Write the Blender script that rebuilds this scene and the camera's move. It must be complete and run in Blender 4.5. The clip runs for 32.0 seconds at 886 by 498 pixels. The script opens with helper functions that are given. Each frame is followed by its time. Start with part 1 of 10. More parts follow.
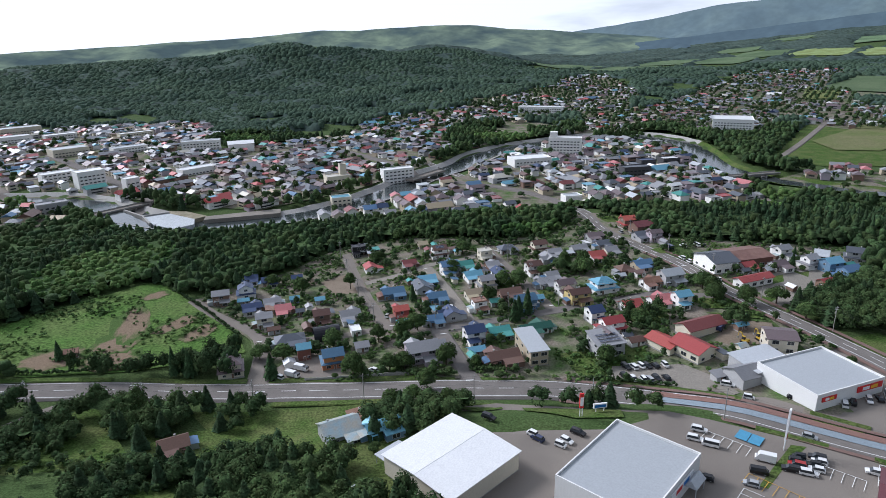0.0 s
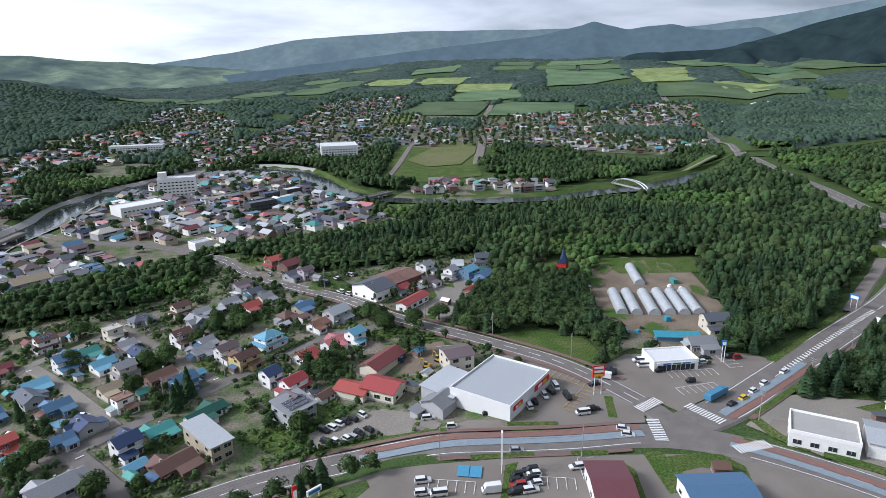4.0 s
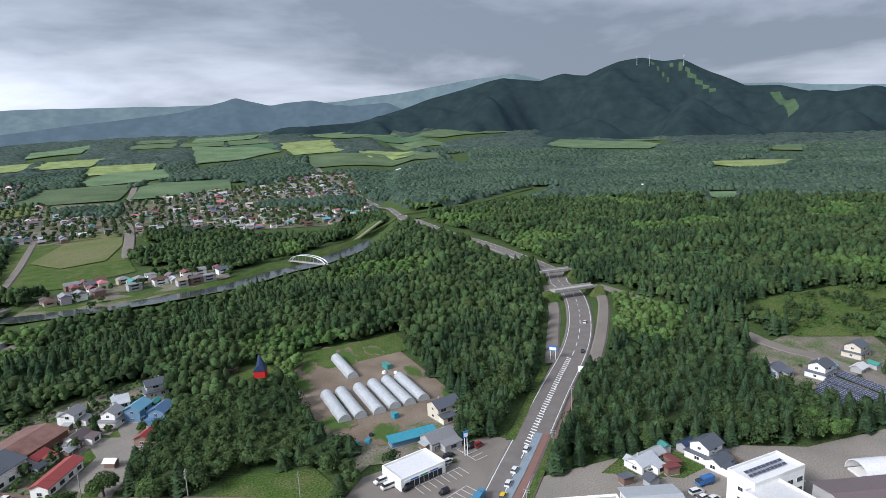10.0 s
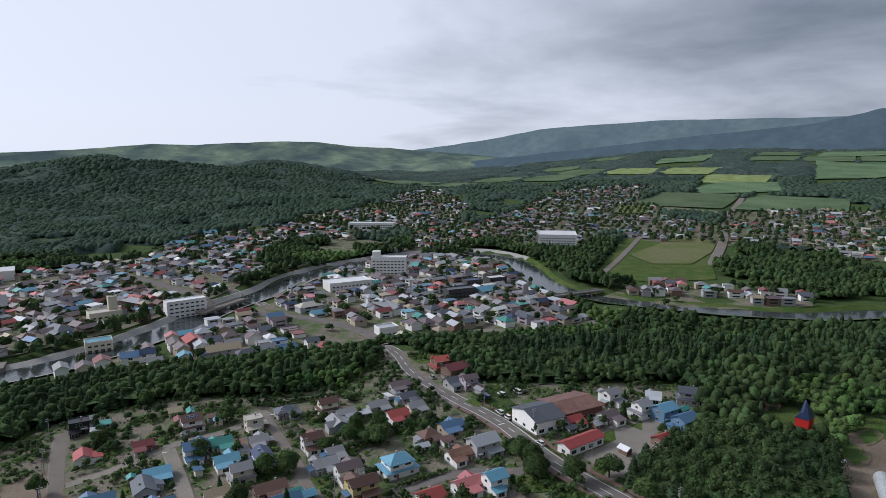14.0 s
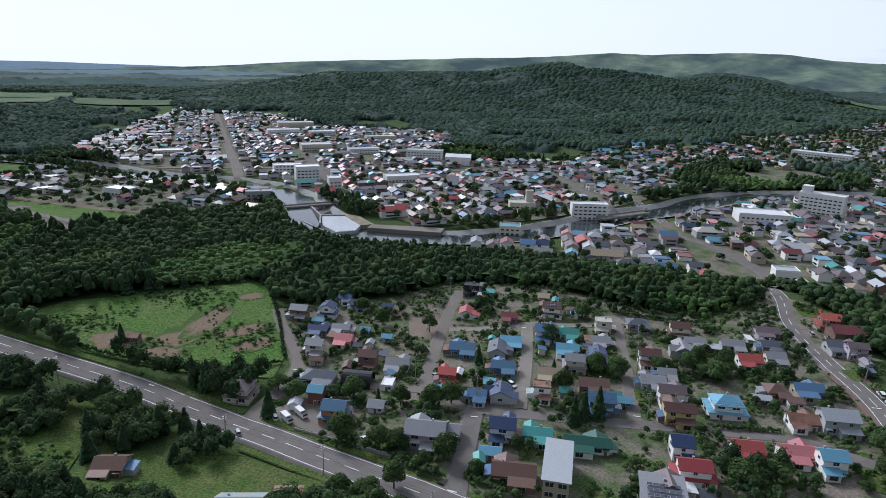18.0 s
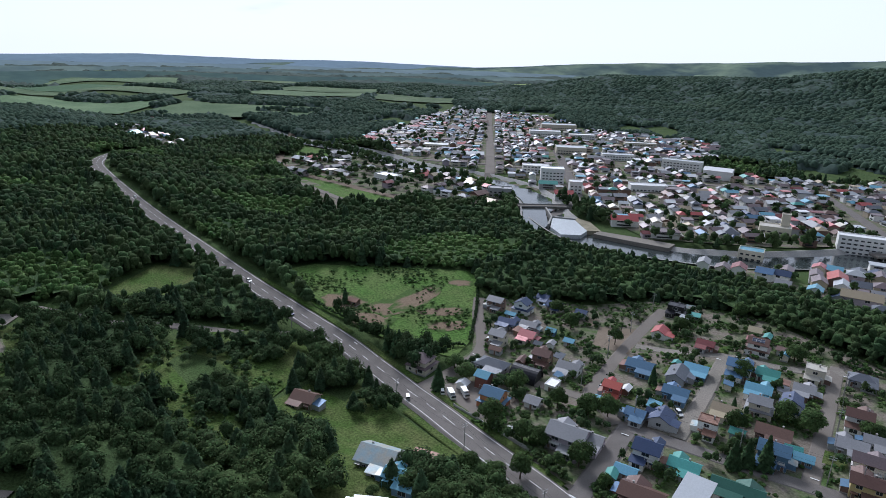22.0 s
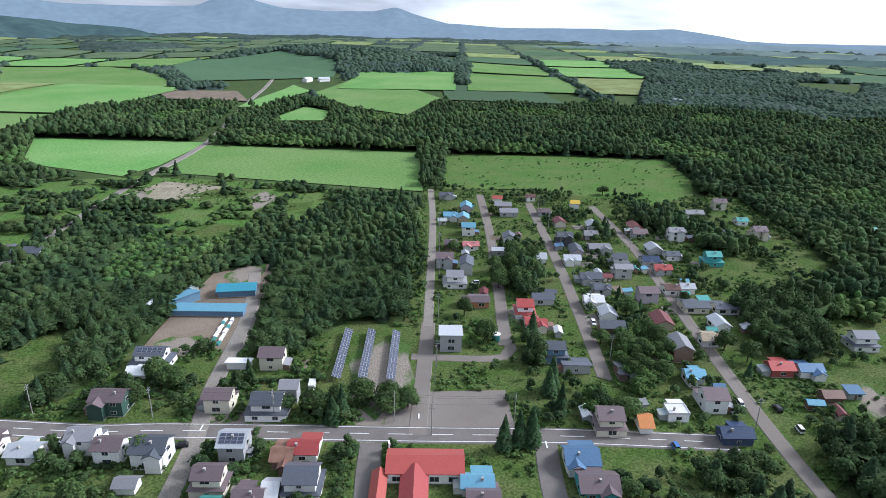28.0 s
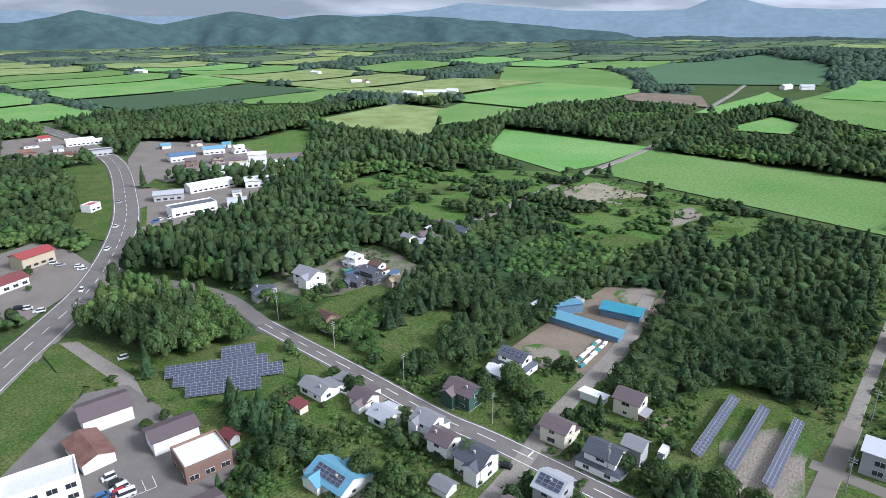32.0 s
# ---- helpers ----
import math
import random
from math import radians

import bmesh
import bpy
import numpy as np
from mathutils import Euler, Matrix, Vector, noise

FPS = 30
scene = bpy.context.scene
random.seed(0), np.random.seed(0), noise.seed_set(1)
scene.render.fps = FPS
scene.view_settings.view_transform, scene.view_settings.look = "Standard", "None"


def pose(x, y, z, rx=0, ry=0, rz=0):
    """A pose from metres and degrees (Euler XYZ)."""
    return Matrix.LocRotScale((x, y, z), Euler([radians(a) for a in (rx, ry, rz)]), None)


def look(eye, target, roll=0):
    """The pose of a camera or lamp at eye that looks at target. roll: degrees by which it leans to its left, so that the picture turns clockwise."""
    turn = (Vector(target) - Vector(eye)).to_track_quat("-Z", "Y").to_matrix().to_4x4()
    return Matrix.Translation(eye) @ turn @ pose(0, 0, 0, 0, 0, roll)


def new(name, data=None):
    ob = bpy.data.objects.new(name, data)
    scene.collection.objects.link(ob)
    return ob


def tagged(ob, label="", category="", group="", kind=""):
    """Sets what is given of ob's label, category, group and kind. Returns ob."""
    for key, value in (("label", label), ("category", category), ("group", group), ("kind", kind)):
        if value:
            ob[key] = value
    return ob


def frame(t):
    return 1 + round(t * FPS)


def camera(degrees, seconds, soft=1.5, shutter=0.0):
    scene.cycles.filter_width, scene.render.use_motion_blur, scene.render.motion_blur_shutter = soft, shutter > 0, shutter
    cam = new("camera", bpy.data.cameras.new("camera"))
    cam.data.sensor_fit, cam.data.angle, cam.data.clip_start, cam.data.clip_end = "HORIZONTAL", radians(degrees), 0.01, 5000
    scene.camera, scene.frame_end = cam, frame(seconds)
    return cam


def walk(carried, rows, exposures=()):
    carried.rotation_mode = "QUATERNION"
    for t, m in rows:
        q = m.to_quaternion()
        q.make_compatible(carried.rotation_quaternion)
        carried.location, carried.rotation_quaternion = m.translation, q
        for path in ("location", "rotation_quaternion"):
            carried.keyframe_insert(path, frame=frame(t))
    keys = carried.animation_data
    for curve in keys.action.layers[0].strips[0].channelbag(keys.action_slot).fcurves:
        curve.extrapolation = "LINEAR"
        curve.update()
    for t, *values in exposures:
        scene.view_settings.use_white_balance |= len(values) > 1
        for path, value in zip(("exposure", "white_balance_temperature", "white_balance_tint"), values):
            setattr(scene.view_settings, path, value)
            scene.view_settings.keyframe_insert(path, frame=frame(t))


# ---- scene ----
cam = camera(69.95, 32.0, soft=0.7)
# seconds, eye (m), heading to the left of +y, pitch up, lean to the left (degrees)
PATH = [
    (0, -47.5, -69.5, 111.6, 0.63, -18.57, -1.23),
    (0.5, -49.3, -65.9, 111.3, -3.07, -18.42, -1.21),
    (1, -50.6, -62.0, 111.0, -7.33, -18.30, -1.27),
    (1.5, -52.5, -57.9, 111.2, -11.32, -18.22, -1.16),
    (2, -53.4, -53.8, 111.0, -14.15, -18.03, -1.19),
    (2.5, -53.5, -49.7, 111.0, -19.20, -17.94, -1.21),
    (3, -54.1, -45.5, 111.2, -26.63, -17.90, -1.13),
    (3.5, -54.1, -40.5, 110.7, -31.99, -17.72, -1.12),
    (5.5, -45.5, -21.2, 107.5, -36.45, -11.93, -1.46),
    (6, -43.1, -17.3, 106.8, -38.30, -11.30, -1.50),
    (6.5, -41.9, -14.3, 107.5, -44.32, -11.32, -1.77),
    (7, -39.7, -10.6, 107.8, -51.15, -11.40, -2.01),
    (7.5, -37.6, -7.1, 107.9, -57.48, -11.48, -2.21),
    (8, -35.5, -4.3, 108.4, -61.19, -11.48, -2.35),
    (8.5, -33.0, -0.7, 108.5, -63.94, -11.42, -2.37),
    (9, -30.1, 1.6, 108.9, -64.41, -11.29, -2.45),
    (9.5, -27.3, 2.8, 109.0, -64.42, -11.10, -2.54),
    (10, -24.8, 3.9, 109.5, -64.59, -10.94, -2.54),
    (10.5, -23.0, 4.6, 109.6, -63.79, -10.69, -2.49),
    (11, -21.5, 4.4, 109.8, -59.21, -10.33, -2.37),
    (11.5, -19.0, 4.4, 109.7, -51.71, -9.89, -2.13),
    (12, -17.1, 3.8, 109.5, -42.28, -9.44, -1.66),
    (12.5, -15.6, 2.3, 109.8, -31.33, -9.11, -1.09),
    (13, -12.5, 1.5, 109.2, -21.28, -8.89, -0.45),
    (13.5, -9.6, 0.2, 108.7, -16.82, -8.74, -0.31),
    (14, -7.4, -0.7, 108.7, -13.05, -8.71, -0.15),
    (14.5, -4.4, -1.4, 108.2, -5.58, -8.61, 0.21),
    (16.5, 8.4, -3.4, 107.3, 5.39, -16.50, 0.58),
    (17, 11.8, -3.7, 107.8, 12.00, -16.59, 0.94),
    (17.5, 14.9, -4.8, 108.9, 20.00, -16.75, 1.36),
    (18, 18.6, -4.4, 109.0, 25.44, -16.85, 1.61),
    (18.5, 22.4, -4.1, 109.6, 27.54, -16.93, 1.55),
    (19, 26.1, -3.5, 109.9, 28.61, -16.93, 1.54),
    (19.5, 30.0, -3.3, 110.4, 29.28, -16.90, 1.45),
    (20, 33.7, -1.9, 110.7, 29.77, -16.88, 1.26),
    (20.5, 36.3, -1.1, 110.9, 33.46, -16.94, 1.46),
    (21, 40.2, 1.0, 111.0, 43.44, -17.15, 1.96),
    (21.5, 44.5, 3.5, 111.5, 48.01, -17.25, 1.99),
    (22, 48.3, 5.3, 112.9, 49.99, -17.41, 1.92),
    (22.5, 50.6, 6.8, 114.1, 53.49, -17.56, 2.01),
    (23, 51.4, 9.4, 114.1, 58.51, -17.69, 2.15),
    (23.5, 51.9, 11.7, 114.3, 66.65, -17.99, 2.41),
    (24, 52.1, 13.8, 114.0, 78.10, -18.38, 2.68),
    (24.5, 50.8, 17.5, 113.6, 87.59, -18.73, 2.48),
    (25, 48.7, 19.6, 112.9, 95.47, -18.98, 2.52),
    (25.5, 46.7, 21.8, 112.9, 102.13, -19.26, 2.34),
    (27.5, 33.2, 25.4, 111.6, 128.56, -20.00, 1.36),
    (28, 29.5, 25.2, 111.4, 135.24, -20.10, 1.13),
    (28.5, 25.6, 24.3, 111.1, 141.26, -20.18, 0.87),
    (29, 21.9, 23.1, 110.9, 147.15, -20.22, 0.55),
    (29.5, 18.6, 21.1, 110.8, 153.00, -20.26, 0.33),
    (30, 15.0, 18.6, 110.3, 158.19, -20.24, 0.16),
    (30.5, 11.9, 16.3, 110.1, 162.89, -20.20, -0.05),
    (31, 9.0, 13.3, 109.7, 167.45, -20.12, -0.25),
    (31.5, 6.1, 10.2, 109.3, 171.81, -20.06, -0.45),
    (32, 3.6, 7.2, 109.1, 175.86, -19.96, -0.70),
]


def aim(x, y, z, heading, pitch, lean):
    h, p = radians(heading), radians(pitch)
    way = Vector((-math.sin(h) * math.cos(p), math.cos(h) * math.cos(p), math.sin(p)))
    return look((x, y, z), Vector((x, y, z)) + 10 * way, lean)


EXPOSURES = [(t, stops, 5690 if t > 26 else 5640 if t > 16 else 5930 if t > 5 else 5770, 14) for t, stops in ((0, 0.14), (3.5, 0.25), (6, -0.05), (9, 0.29), (11, 0.27), (12, 0.12), (14, -0.33), (19, -0.1), (22, -0.1), (24, -0.1), (25.2, 0.06), (26.5, 0.3), (28, 0.5), (30, 0.57), (32, 0.55))]
walk(cam, [(t, aim(*row)) for t, *row in PATH], EXPOSURES)

# ---- sky and light ----
SUN_AZ, SUN_EL = 62.0, 35.0
world = bpy.data.worlds.new("overcast_sky")
scene.world = world
world.use_nodes = True
wn, wl = world.node_tree.nodes, world.node_tree.links
wn.clear()


def wnode(kind, **kw):
    n = wn.new(kind)
    for k, v in kw.items():
        n.inputs[k].default_value = v
    return n


w_out = wn.new("ShaderNodeOutputWorld")
w_bg = wn.new("ShaderNodeBackground")
w_tex = wn.new("ShaderNodeTexCoord")
w_sky = wn.new("ShaderNodeTexSky")
w_sky.sky_type, w_sky.sun_disc = "NISHITA", False
w_sky.sun_elevation, w_sky.sun_rotation = radians(SUN_EL), radians(-SUN_AZ)
w_map = wn.new("ShaderNodeMapping")
w_map.inputs["Scale"].default_value = (1.0, 1.0, 1.0)
w_n1 = wnode("ShaderNodeTexNoise", Scale=0.62, Detail=9.0, Roughness=0.54, Distortion=0.25)
w_ramp = wn.new("ShaderNodeValToRGB")
els = w_ramp.color_ramp.elements
els[0].position, els[0].color = 0.26, (0.28, 0.32, 0.365, 1)
els[1].position, els[1].color = 0.66, (0.94, 0.98, 1.03, 1)
# the cloud cover is thin towards the sun and thick over the mountains
w_dot = wn.new("ShaderNodeVectorMath")
w_dot.operation = "DOT_PRODUCT"
w_dot.inputs[1].default_value = (-math.sin(radians(50)), math.cos(radians(50)), 0.0)
w_rng = wn.new("ShaderNodeMapRange")
w_rng.inputs["From Min"].default_value, w_rng.inputs["From Max"].default_value = -0.35, 0.85
w_rng.inputs["To Min"].default_value, w_rng.inputs["To Max"].default_value = -0.20, 0.30
w_add = wn.new("ShaderNodeMath")
w_add.operation = "ADD"
w_mix = wn.new("ShaderNodeMixRGB")
w_mix.inputs[0].default_value = 0.94
w_gain = wn.new("ShaderNodeMixRGB")
w_gain.blend_type = "MULTIPLY"
w_gain.inputs[0].default_value = 1.0
w_gain.inputs[2].default_value = (0.11, 0.11, 0.11, 1)
w_sep, w_com = wn.new("ShaderNodeSeparateXYZ"), wn.new("ShaderNodeCombineXYZ")
w_up = wnode("ShaderNodeMath")
w_up.operation, w_up.inputs[1].default_value = "ADD", 0.17
wl.new(w_tex.outputs["Generated"], w_sep.inputs[0])
wl.new(w_sep.outputs["Z"], w_up.inputs[0])
for axis in ("X", "Y"):
    w_div = wn.new("ShaderNodeMath")
    w_div.operation = "DIVIDE"
    wl.new(w_sep.outputs[axis], w_div.inputs[0])
    wl.new(w_up.outputs[0], w_div.inputs[1])
    wl.new(w_div.outputs[0], w_com.inputs[axis])
wl.new(w_com.outputs[0], w_map.inputs[0])
wl.new(w_map.outputs[0], w_n1.inputs["Vector"])
wl.new(w_tex.outputs["Generated"], w_dot.inputs[0])
wl.new(w_dot.outputs["Value"], w_rng.inputs["Value"])
wl.new(w_n1.outputs["Fac"], w_add.inputs[0])
wl.new(w_rng.outputs[0], w_add.inputs[1])
wl.new(w_add.outputs[0], w_ramp.inputs[0])
wl.new(w_sky.outputs[0], w_gain.inputs[1])
wl.new(w_gain.outputs[0], w_mix.inputs[1])
wl.new(w_ramp.outputs[0], w_mix.inputs[2])
wl.new(w_mix.outputs[0], w_bg.inputs[0])
w_pow = wn.new("ShaderNodeMapRange")
w_pow.inputs["From Min"].default_value, w_pow.inputs["From Max"].default_value = -0.6, 0.9
w_pow.inputs["To Min"].default_value, w_pow.inputs["To Max"].default_value = 0.78, 1.10
wl.new(w_dot.outputs["Value"], w_pow.inputs["Value"])
wl.new(w_pow.outputs[0], w_bg.inputs[1])
wl.new(w_bg.outputs[0], w_out.inputs[0])

sun = new("sun", bpy.data.lights.new("sun", "SUN"))
sun.data.energy, sun.data.angle, sun.data.color = 3.3, radians(16), (1.0, 0.96, 0.9)
_a, _e = radians(SUN_AZ), radians(SUN_EL)
sun.matrix_world = look((-math.sin(_a) * math.cos(_e) * 300, math.cos(_a) * math.cos(_e) * 300, math.sin(_e) * 300), (0, 0, 0))

# ---- materials ----


def mat(name, colour, rough=0.8, metal=0.0, vary=0.25, scale=0.5, fine=6.0, bump=0.0, second=None, spread=0.0, stripes=None, island=0.0, tone=0.5):
    """A surface with two sizes of noise; second: a colour for patches; spread: change from thing to thing;
    stripes: (size, depth) of ribs along local x; island: change from piece to piece of one mesh."""
    m = bpy.data.materials.new(name)
    m.use_nodes = True
    n, l = m.node_tree.nodes, m.node_tree.links
    b = n["Principled BSDF"]
    b.inputs["Roughness"].default_value, b.inputs["Metallic"].default_value = rough, metal
    b.inputs["Specular IOR Level"].default_value = 0.5 if rough < 0.3 else (0.25 if rough < 0.85 else 0.04)
    tc = n.new("ShaderNodeTexCoord")
    n1, n2 = n.new("ShaderNodeTexNoise"), n.new("ShaderNodeTexNoise")
    n1.inputs["Scale"].default_value, n1.inputs["Detail"].default_value = scale, 4
    n2.inputs["Scale"].default_value, n2.inputs["Detail"].default_value = fine, 3
    src = tc.outputs["Object"]
    l.new(src, n1.inputs["Vector"])
    l.new(src, n2.inputs["Vector"])
    base = n.new("ShaderNodeMixRGB")
    base.inputs[1].default_value = (*colour, 1)
    base.inputs[2].default_value = (*(second or [c * 0.6 for c in colour]), 1)
    ramp = n.new("ShaderNodeMapRange")
    ramp.inputs["From Min"].default_value, ramp.inputs["From Max"].default_value = tone - 0.15, tone + 0.15
    l.new(n1.outputs["Fac"], ramp.inputs["Value"])
    if second is None:
        ramp.inputs["To Max"].default_value = vary
    l.new(ramp.outputs[0], base.inputs[0])
    hsv = n.new("ShaderNodeHueSaturation")
    l.new(base.outputs[0], hsv.inputs["Color"])
    val = n.new("ShaderNodeMapRange")
    val.inputs["From Min"].default_value, val.inputs["From Max"].default_value = 0.32, 0.68
    val.inputs["To Min"].default_value, val.inputs["To Max"].default_value = 1 - vary, 1 + vary
    l.new(n2.outputs["Fac"], val.inputs["Value"])
    last = val.outputs[0]
    for amount, kind, sock in ((spread, "ShaderNodeObjectInfo", "Random"), (island, "ShaderNodeNewGeometry", "Random Per Island")):
        if amount:
            info = n.new(kind)
            r = n.new("ShaderNodeMapRange")
            r.inputs["To Min"].default_value, r.inputs["To Max"].default_value = 1 - amount, 1 + amount
            l.new(info.outputs[sock], r.inputs["Value"])
            mul = n.new("ShaderNodeMath")
            mul.operation = "MULTIPLY"
            l.new(last, mul.inputs[0])
            l.new(r.outputs[0], mul.inputs[1])
            last = mul.outputs[0]
            hue = n.new("ShaderNodeMapRange")
            hue.inputs["To Min"].default_value, hue.inputs["To Max"].default_value = 0.5 - 0.05 * amount, 0.5 + 0.05 * amount
            l.new(info.outputs[sock], hue.inputs["Value"])
            l.new(hue.outputs[0], hsv.inputs["Hue"])
    l.new(last, hsv.inputs["Value"])
    l.new(hsv.outputs[0], b.inputs["Base Color"])
    height = None
    if stripes:
        wave = n.new("ShaderNodeTexWave")
        wave.bands_direction = stripes[2] if len(stripes) > 2 else "X"
        wave.inputs["Scale"].default_value = 0.314 / stripes[0]
        wave.inputs["Distortion"].default_value = 0.05
        l.new(src, wave.inputs["Vector"])
        height = wave.outputs["Fac"]
    if bump or stripes:
        bn = n.new("ShaderNodeBump")
        bn.inputs["Strength"].default_value = 0.6
        bn.inputs["Distance"].default_value = stripes[1] if stripes else bump
        l.new(height or n2.outputs["Fac"], bn.inputs["Height"])
        l.new(bn.outputs[0], b.inputs["Normal"])
    return m


M = {}
M["ground"] = mat("meadow_ground", (0.050, 0.082, 0.028), 0.95, vary=0.4, scale=0.06, fine=1.6, bump=0.3, second=(0.065, 0.095, 0.035))
M["grass"] = mat("grass", (0.058, 0.100, 0.024), 0.95, vary=0.42, scale=0.09, fine=1.3, bump=0.6, second=(0.100, 0.120, 0.044), tone=0.53)
M["field"] = mat("field_grass", (0.120, 0.245, 0.068), 0.95, vary=0.2, scale=0.012, fine=0.5, bump=0.2, second=(0.17, 0.275, 0.095), spread=0.2)
# duller, greyer copy of the field grass, with distance haze painted into it
M["field_hazed"] = mat("haze_dulled_grass", (0.082, 0.128, 0.066), 0.95, vary=0.2, scale=0.012, fine=0.3, bump=0.2, second=(0.128, 0.178, 0.096), spread=0.2)
M["field_dull"] = mat("ripe_field", (0.21, 0.26, 0.11), 0.95, vary=0.2, scale=0.03, fine=0.8, bump=0.2, second=(0.15, 0.17, 0.06), spread=0.25)
M["crop"] = mat("crop_field", (0.075, 0.13, 0.07), 0.95, vary=0.2, scale=0.05, fine=0.8, bump=0.3, spread=0.2)
M["soil"] = mat("bare_soil", (0.215, 0.175, 0.135), 0.95, vary=0.16, scale=0.06, fine=1.5, bump=0.06, second=(0.15, 0.12, 0.09))
M["turf_dry"] = mat("dry_turf", (0.115, 0.140, 0.052), 0.95, vary=0.3, scale=0.03, fine=0.8, bump=0.2, second=(0.15, 0.15, 0.075), tone=0.5)
M["scrub"] = mat("rough_meadow", (0.076, 0.146, 0.034), 0.95, vary=0.42, scale=0.05, fine=0.9, bump=0.6, second=(0.108, 0.150, 0.050), tone=0.54)
M["gravel"] = mat("gravel", (0.25, 0.225, 0.195), 0.95, vary=0.18, scale=0.06, fine=2.0, bump=0.06, second=(0.205, 0.19, 0.165))
M["yard"] = mat("yard_ground", (0.185, 0.160, 0.132), 0.95, vary=0.3, scale=0.11, fine=1.2, bump=0.15, second=(0.062, 0.112, 0.030), tone=0.55)
M["asphalt"] = mat("asphalt", (0.150, 0.136, 0.126), 0.9, vary=0.15, scale=0.2, fine=5, bump=0.02, second=(0.176, 0.162, 0.150))
M["lot"] = mat("parking_asphalt", (0.176, 0.156, 0.138), 0.9, vary=0.12, scale=0.07, fine=4, bump=0.02, second=(0.205, 0.183, 0.160))
M["paint"] = mat("road_paint", (0.72, 0.72, 0.70), 0.7, vary=0.15, scale=1.0)
M["paint_yellow"] = mat("yellow_paint", (0.55, 0.32, 0.06), 0.7, vary=0.15, scale=1.0)
M["paint_blue"] = mat("blue_lane_paint", (0.22, 0.265, 0.30), 0.8, vary=0.25, scale=0.5)
M["bay_blue"] = mat("blue_bay_paint", (0.08, 0.27, 0.42), 0.8, vary=0.2, scale=0.5)
M["paint_red"] = mat("red_lane_paint", (0.22, 0.13, 0.11), 0.85, vary=0.2, scale=0.5)
M["paving"] = mat("red_brown_paving", (0.185, 0.125, 0.108), 0.9, vary=0.15, scale=0.3, fine=6)
M["concrete"] = mat("concrete", (0.36, 0.35, 0.33), 0.9, vary=0.25, scale=0.2, fine=3)
M["water"] = mat("river_water", (0.045, 0.055, 0.055), 0.12, vary=0.2, scale=0.1, fine=0.6, bump=0.08)
M["sand"] = mat("pale_sand", (0.30, 0.27, 0.20), 0.95, vary=0.25, scale=0.1, fine=1.0, bump=0.3, second=(0.22, 0.20, 0.14))
M["foam"] = mat("white_water", (0.45, 0.48, 0.50), 0.6, vary=0.3, scale=0.2, fine=1.2)
M["bark"] = mat("bark", (0.10, 0.08, 0.06), 0.95, vary=0.3, scale=2.0, fine=10)
LEAF = dict(rough=0.9, vary=0.4, scale=0.028, fine=1.5, bump=0.5)
CROWN = dict(rough=0.9, vary=0.4, scale=2.0, fine=12.0, bump=0.15, island=0.28)
M["leaf"] = mat("broadleaf_foliage", (0.042, 0.070, 0.025), spread=0.3, second=(0.070, 0.108, 0.035), **CROWN)
M["needle"] = mat("conifer_foliage", (0.032, 0.060, 0.026), spread=0.3, second=(0.045, 0.076, 0.032), **CROWN)
M["wood_leaf"] = mat("forest_foliage", (0.0284, 0.0499, 0.0215), island=0.34, second=(0.0568, 0.0877, 0.0327), **LEAF)
M["bush_leaf"] = mat("bush_foliage", (0.046, 0.086, 0.026), island=0.3, second=(0.085, 0.135, 0.042), **LEAF)
M["wood_needle"] = mat("forest_needles", (0.0244, 0.0445, 0.0227), island=0.3, second=(0.0437, 0.0714, 0.0319), **LEAF)
# bluer than near foliage: distance haze is painted into these two base colours
M["far_tree"] = mat("haze_tinted_trees", (0.040, 0.065, 0.046), 0.95, vary=0.3, scale=0.006, fine=0.35, bump=0.5, island=0.22, second=(0.058, 0.090, 0.058))
M["far_wood"] = mat("haze_tinted_forest", (0.042, 0.064, 0.056), 0.95, vary=0.45, scale=0.004, fine=0.07, bump=3.0, second=(0.058, 0.082, 0.066))
M["glass"] = mat("window_glass", (0.03, 0.035, 0.04), 0.08, vary=0.1)
M["frame"] = mat("window_frame", (0.6, 0.6, 0.58), 0.5, vary=0.1)
M["tyre"] = mat("tyre", (0.02, 0.02, 0.02), 0.8)
M["steel"] = mat("galvanised_steel", (0.45, 0.46, 0.47), 0.45, 0.7, vary=0.15)
M["pole"] = mat("concrete_pole", (0.30, 0.29, 0.27), 0.9, vary=0.2, scale=2)
M["wire"] = mat("cable", (0.03, 0.03, 0.03), 0.6)
M["pv"] = mat("solar_panel", (0.058, 0.066, 0.100), 0.2, 0.0, vary=0.2, scale=1.0)
M["plastic"] = mat("greenhouse_film", (0.40, 0.42, 0.43), 0.35, vary=0.3, scale=0.6)
M["tarp"] = mat("blue_tarpaulin", (0.05, 0.25, 0.33), 0.6, vary=0.3, scale=0.6)
M["sign_red"] = mat("red_sign", (0.55, 0.03, 0.03), 0.5, vary=0.1)
M["sign_white"] = mat("white_sign", (0.8, 0.8, 0.8), 0.5, vary=0.05)
M["sign_yellow"] = mat("yellow_sign", (0.75, 0.45, 0.03), 0.5, vary=0.05)
M["sign_blue"] = mat("blue_sign", (0.03, 0.16, 0.45), 0.5, vary=0.05)
M["sign_green"] = mat("green_sign", (0.03, 0.3, 0.12), 0.5, vary=0.05)
M["pale_panel"] = mat("white_wall_panel", (0.72, 0.72, 0.70), 0.7, vary=0.1, scale=0.2, stripes=(0.9, 0.02))


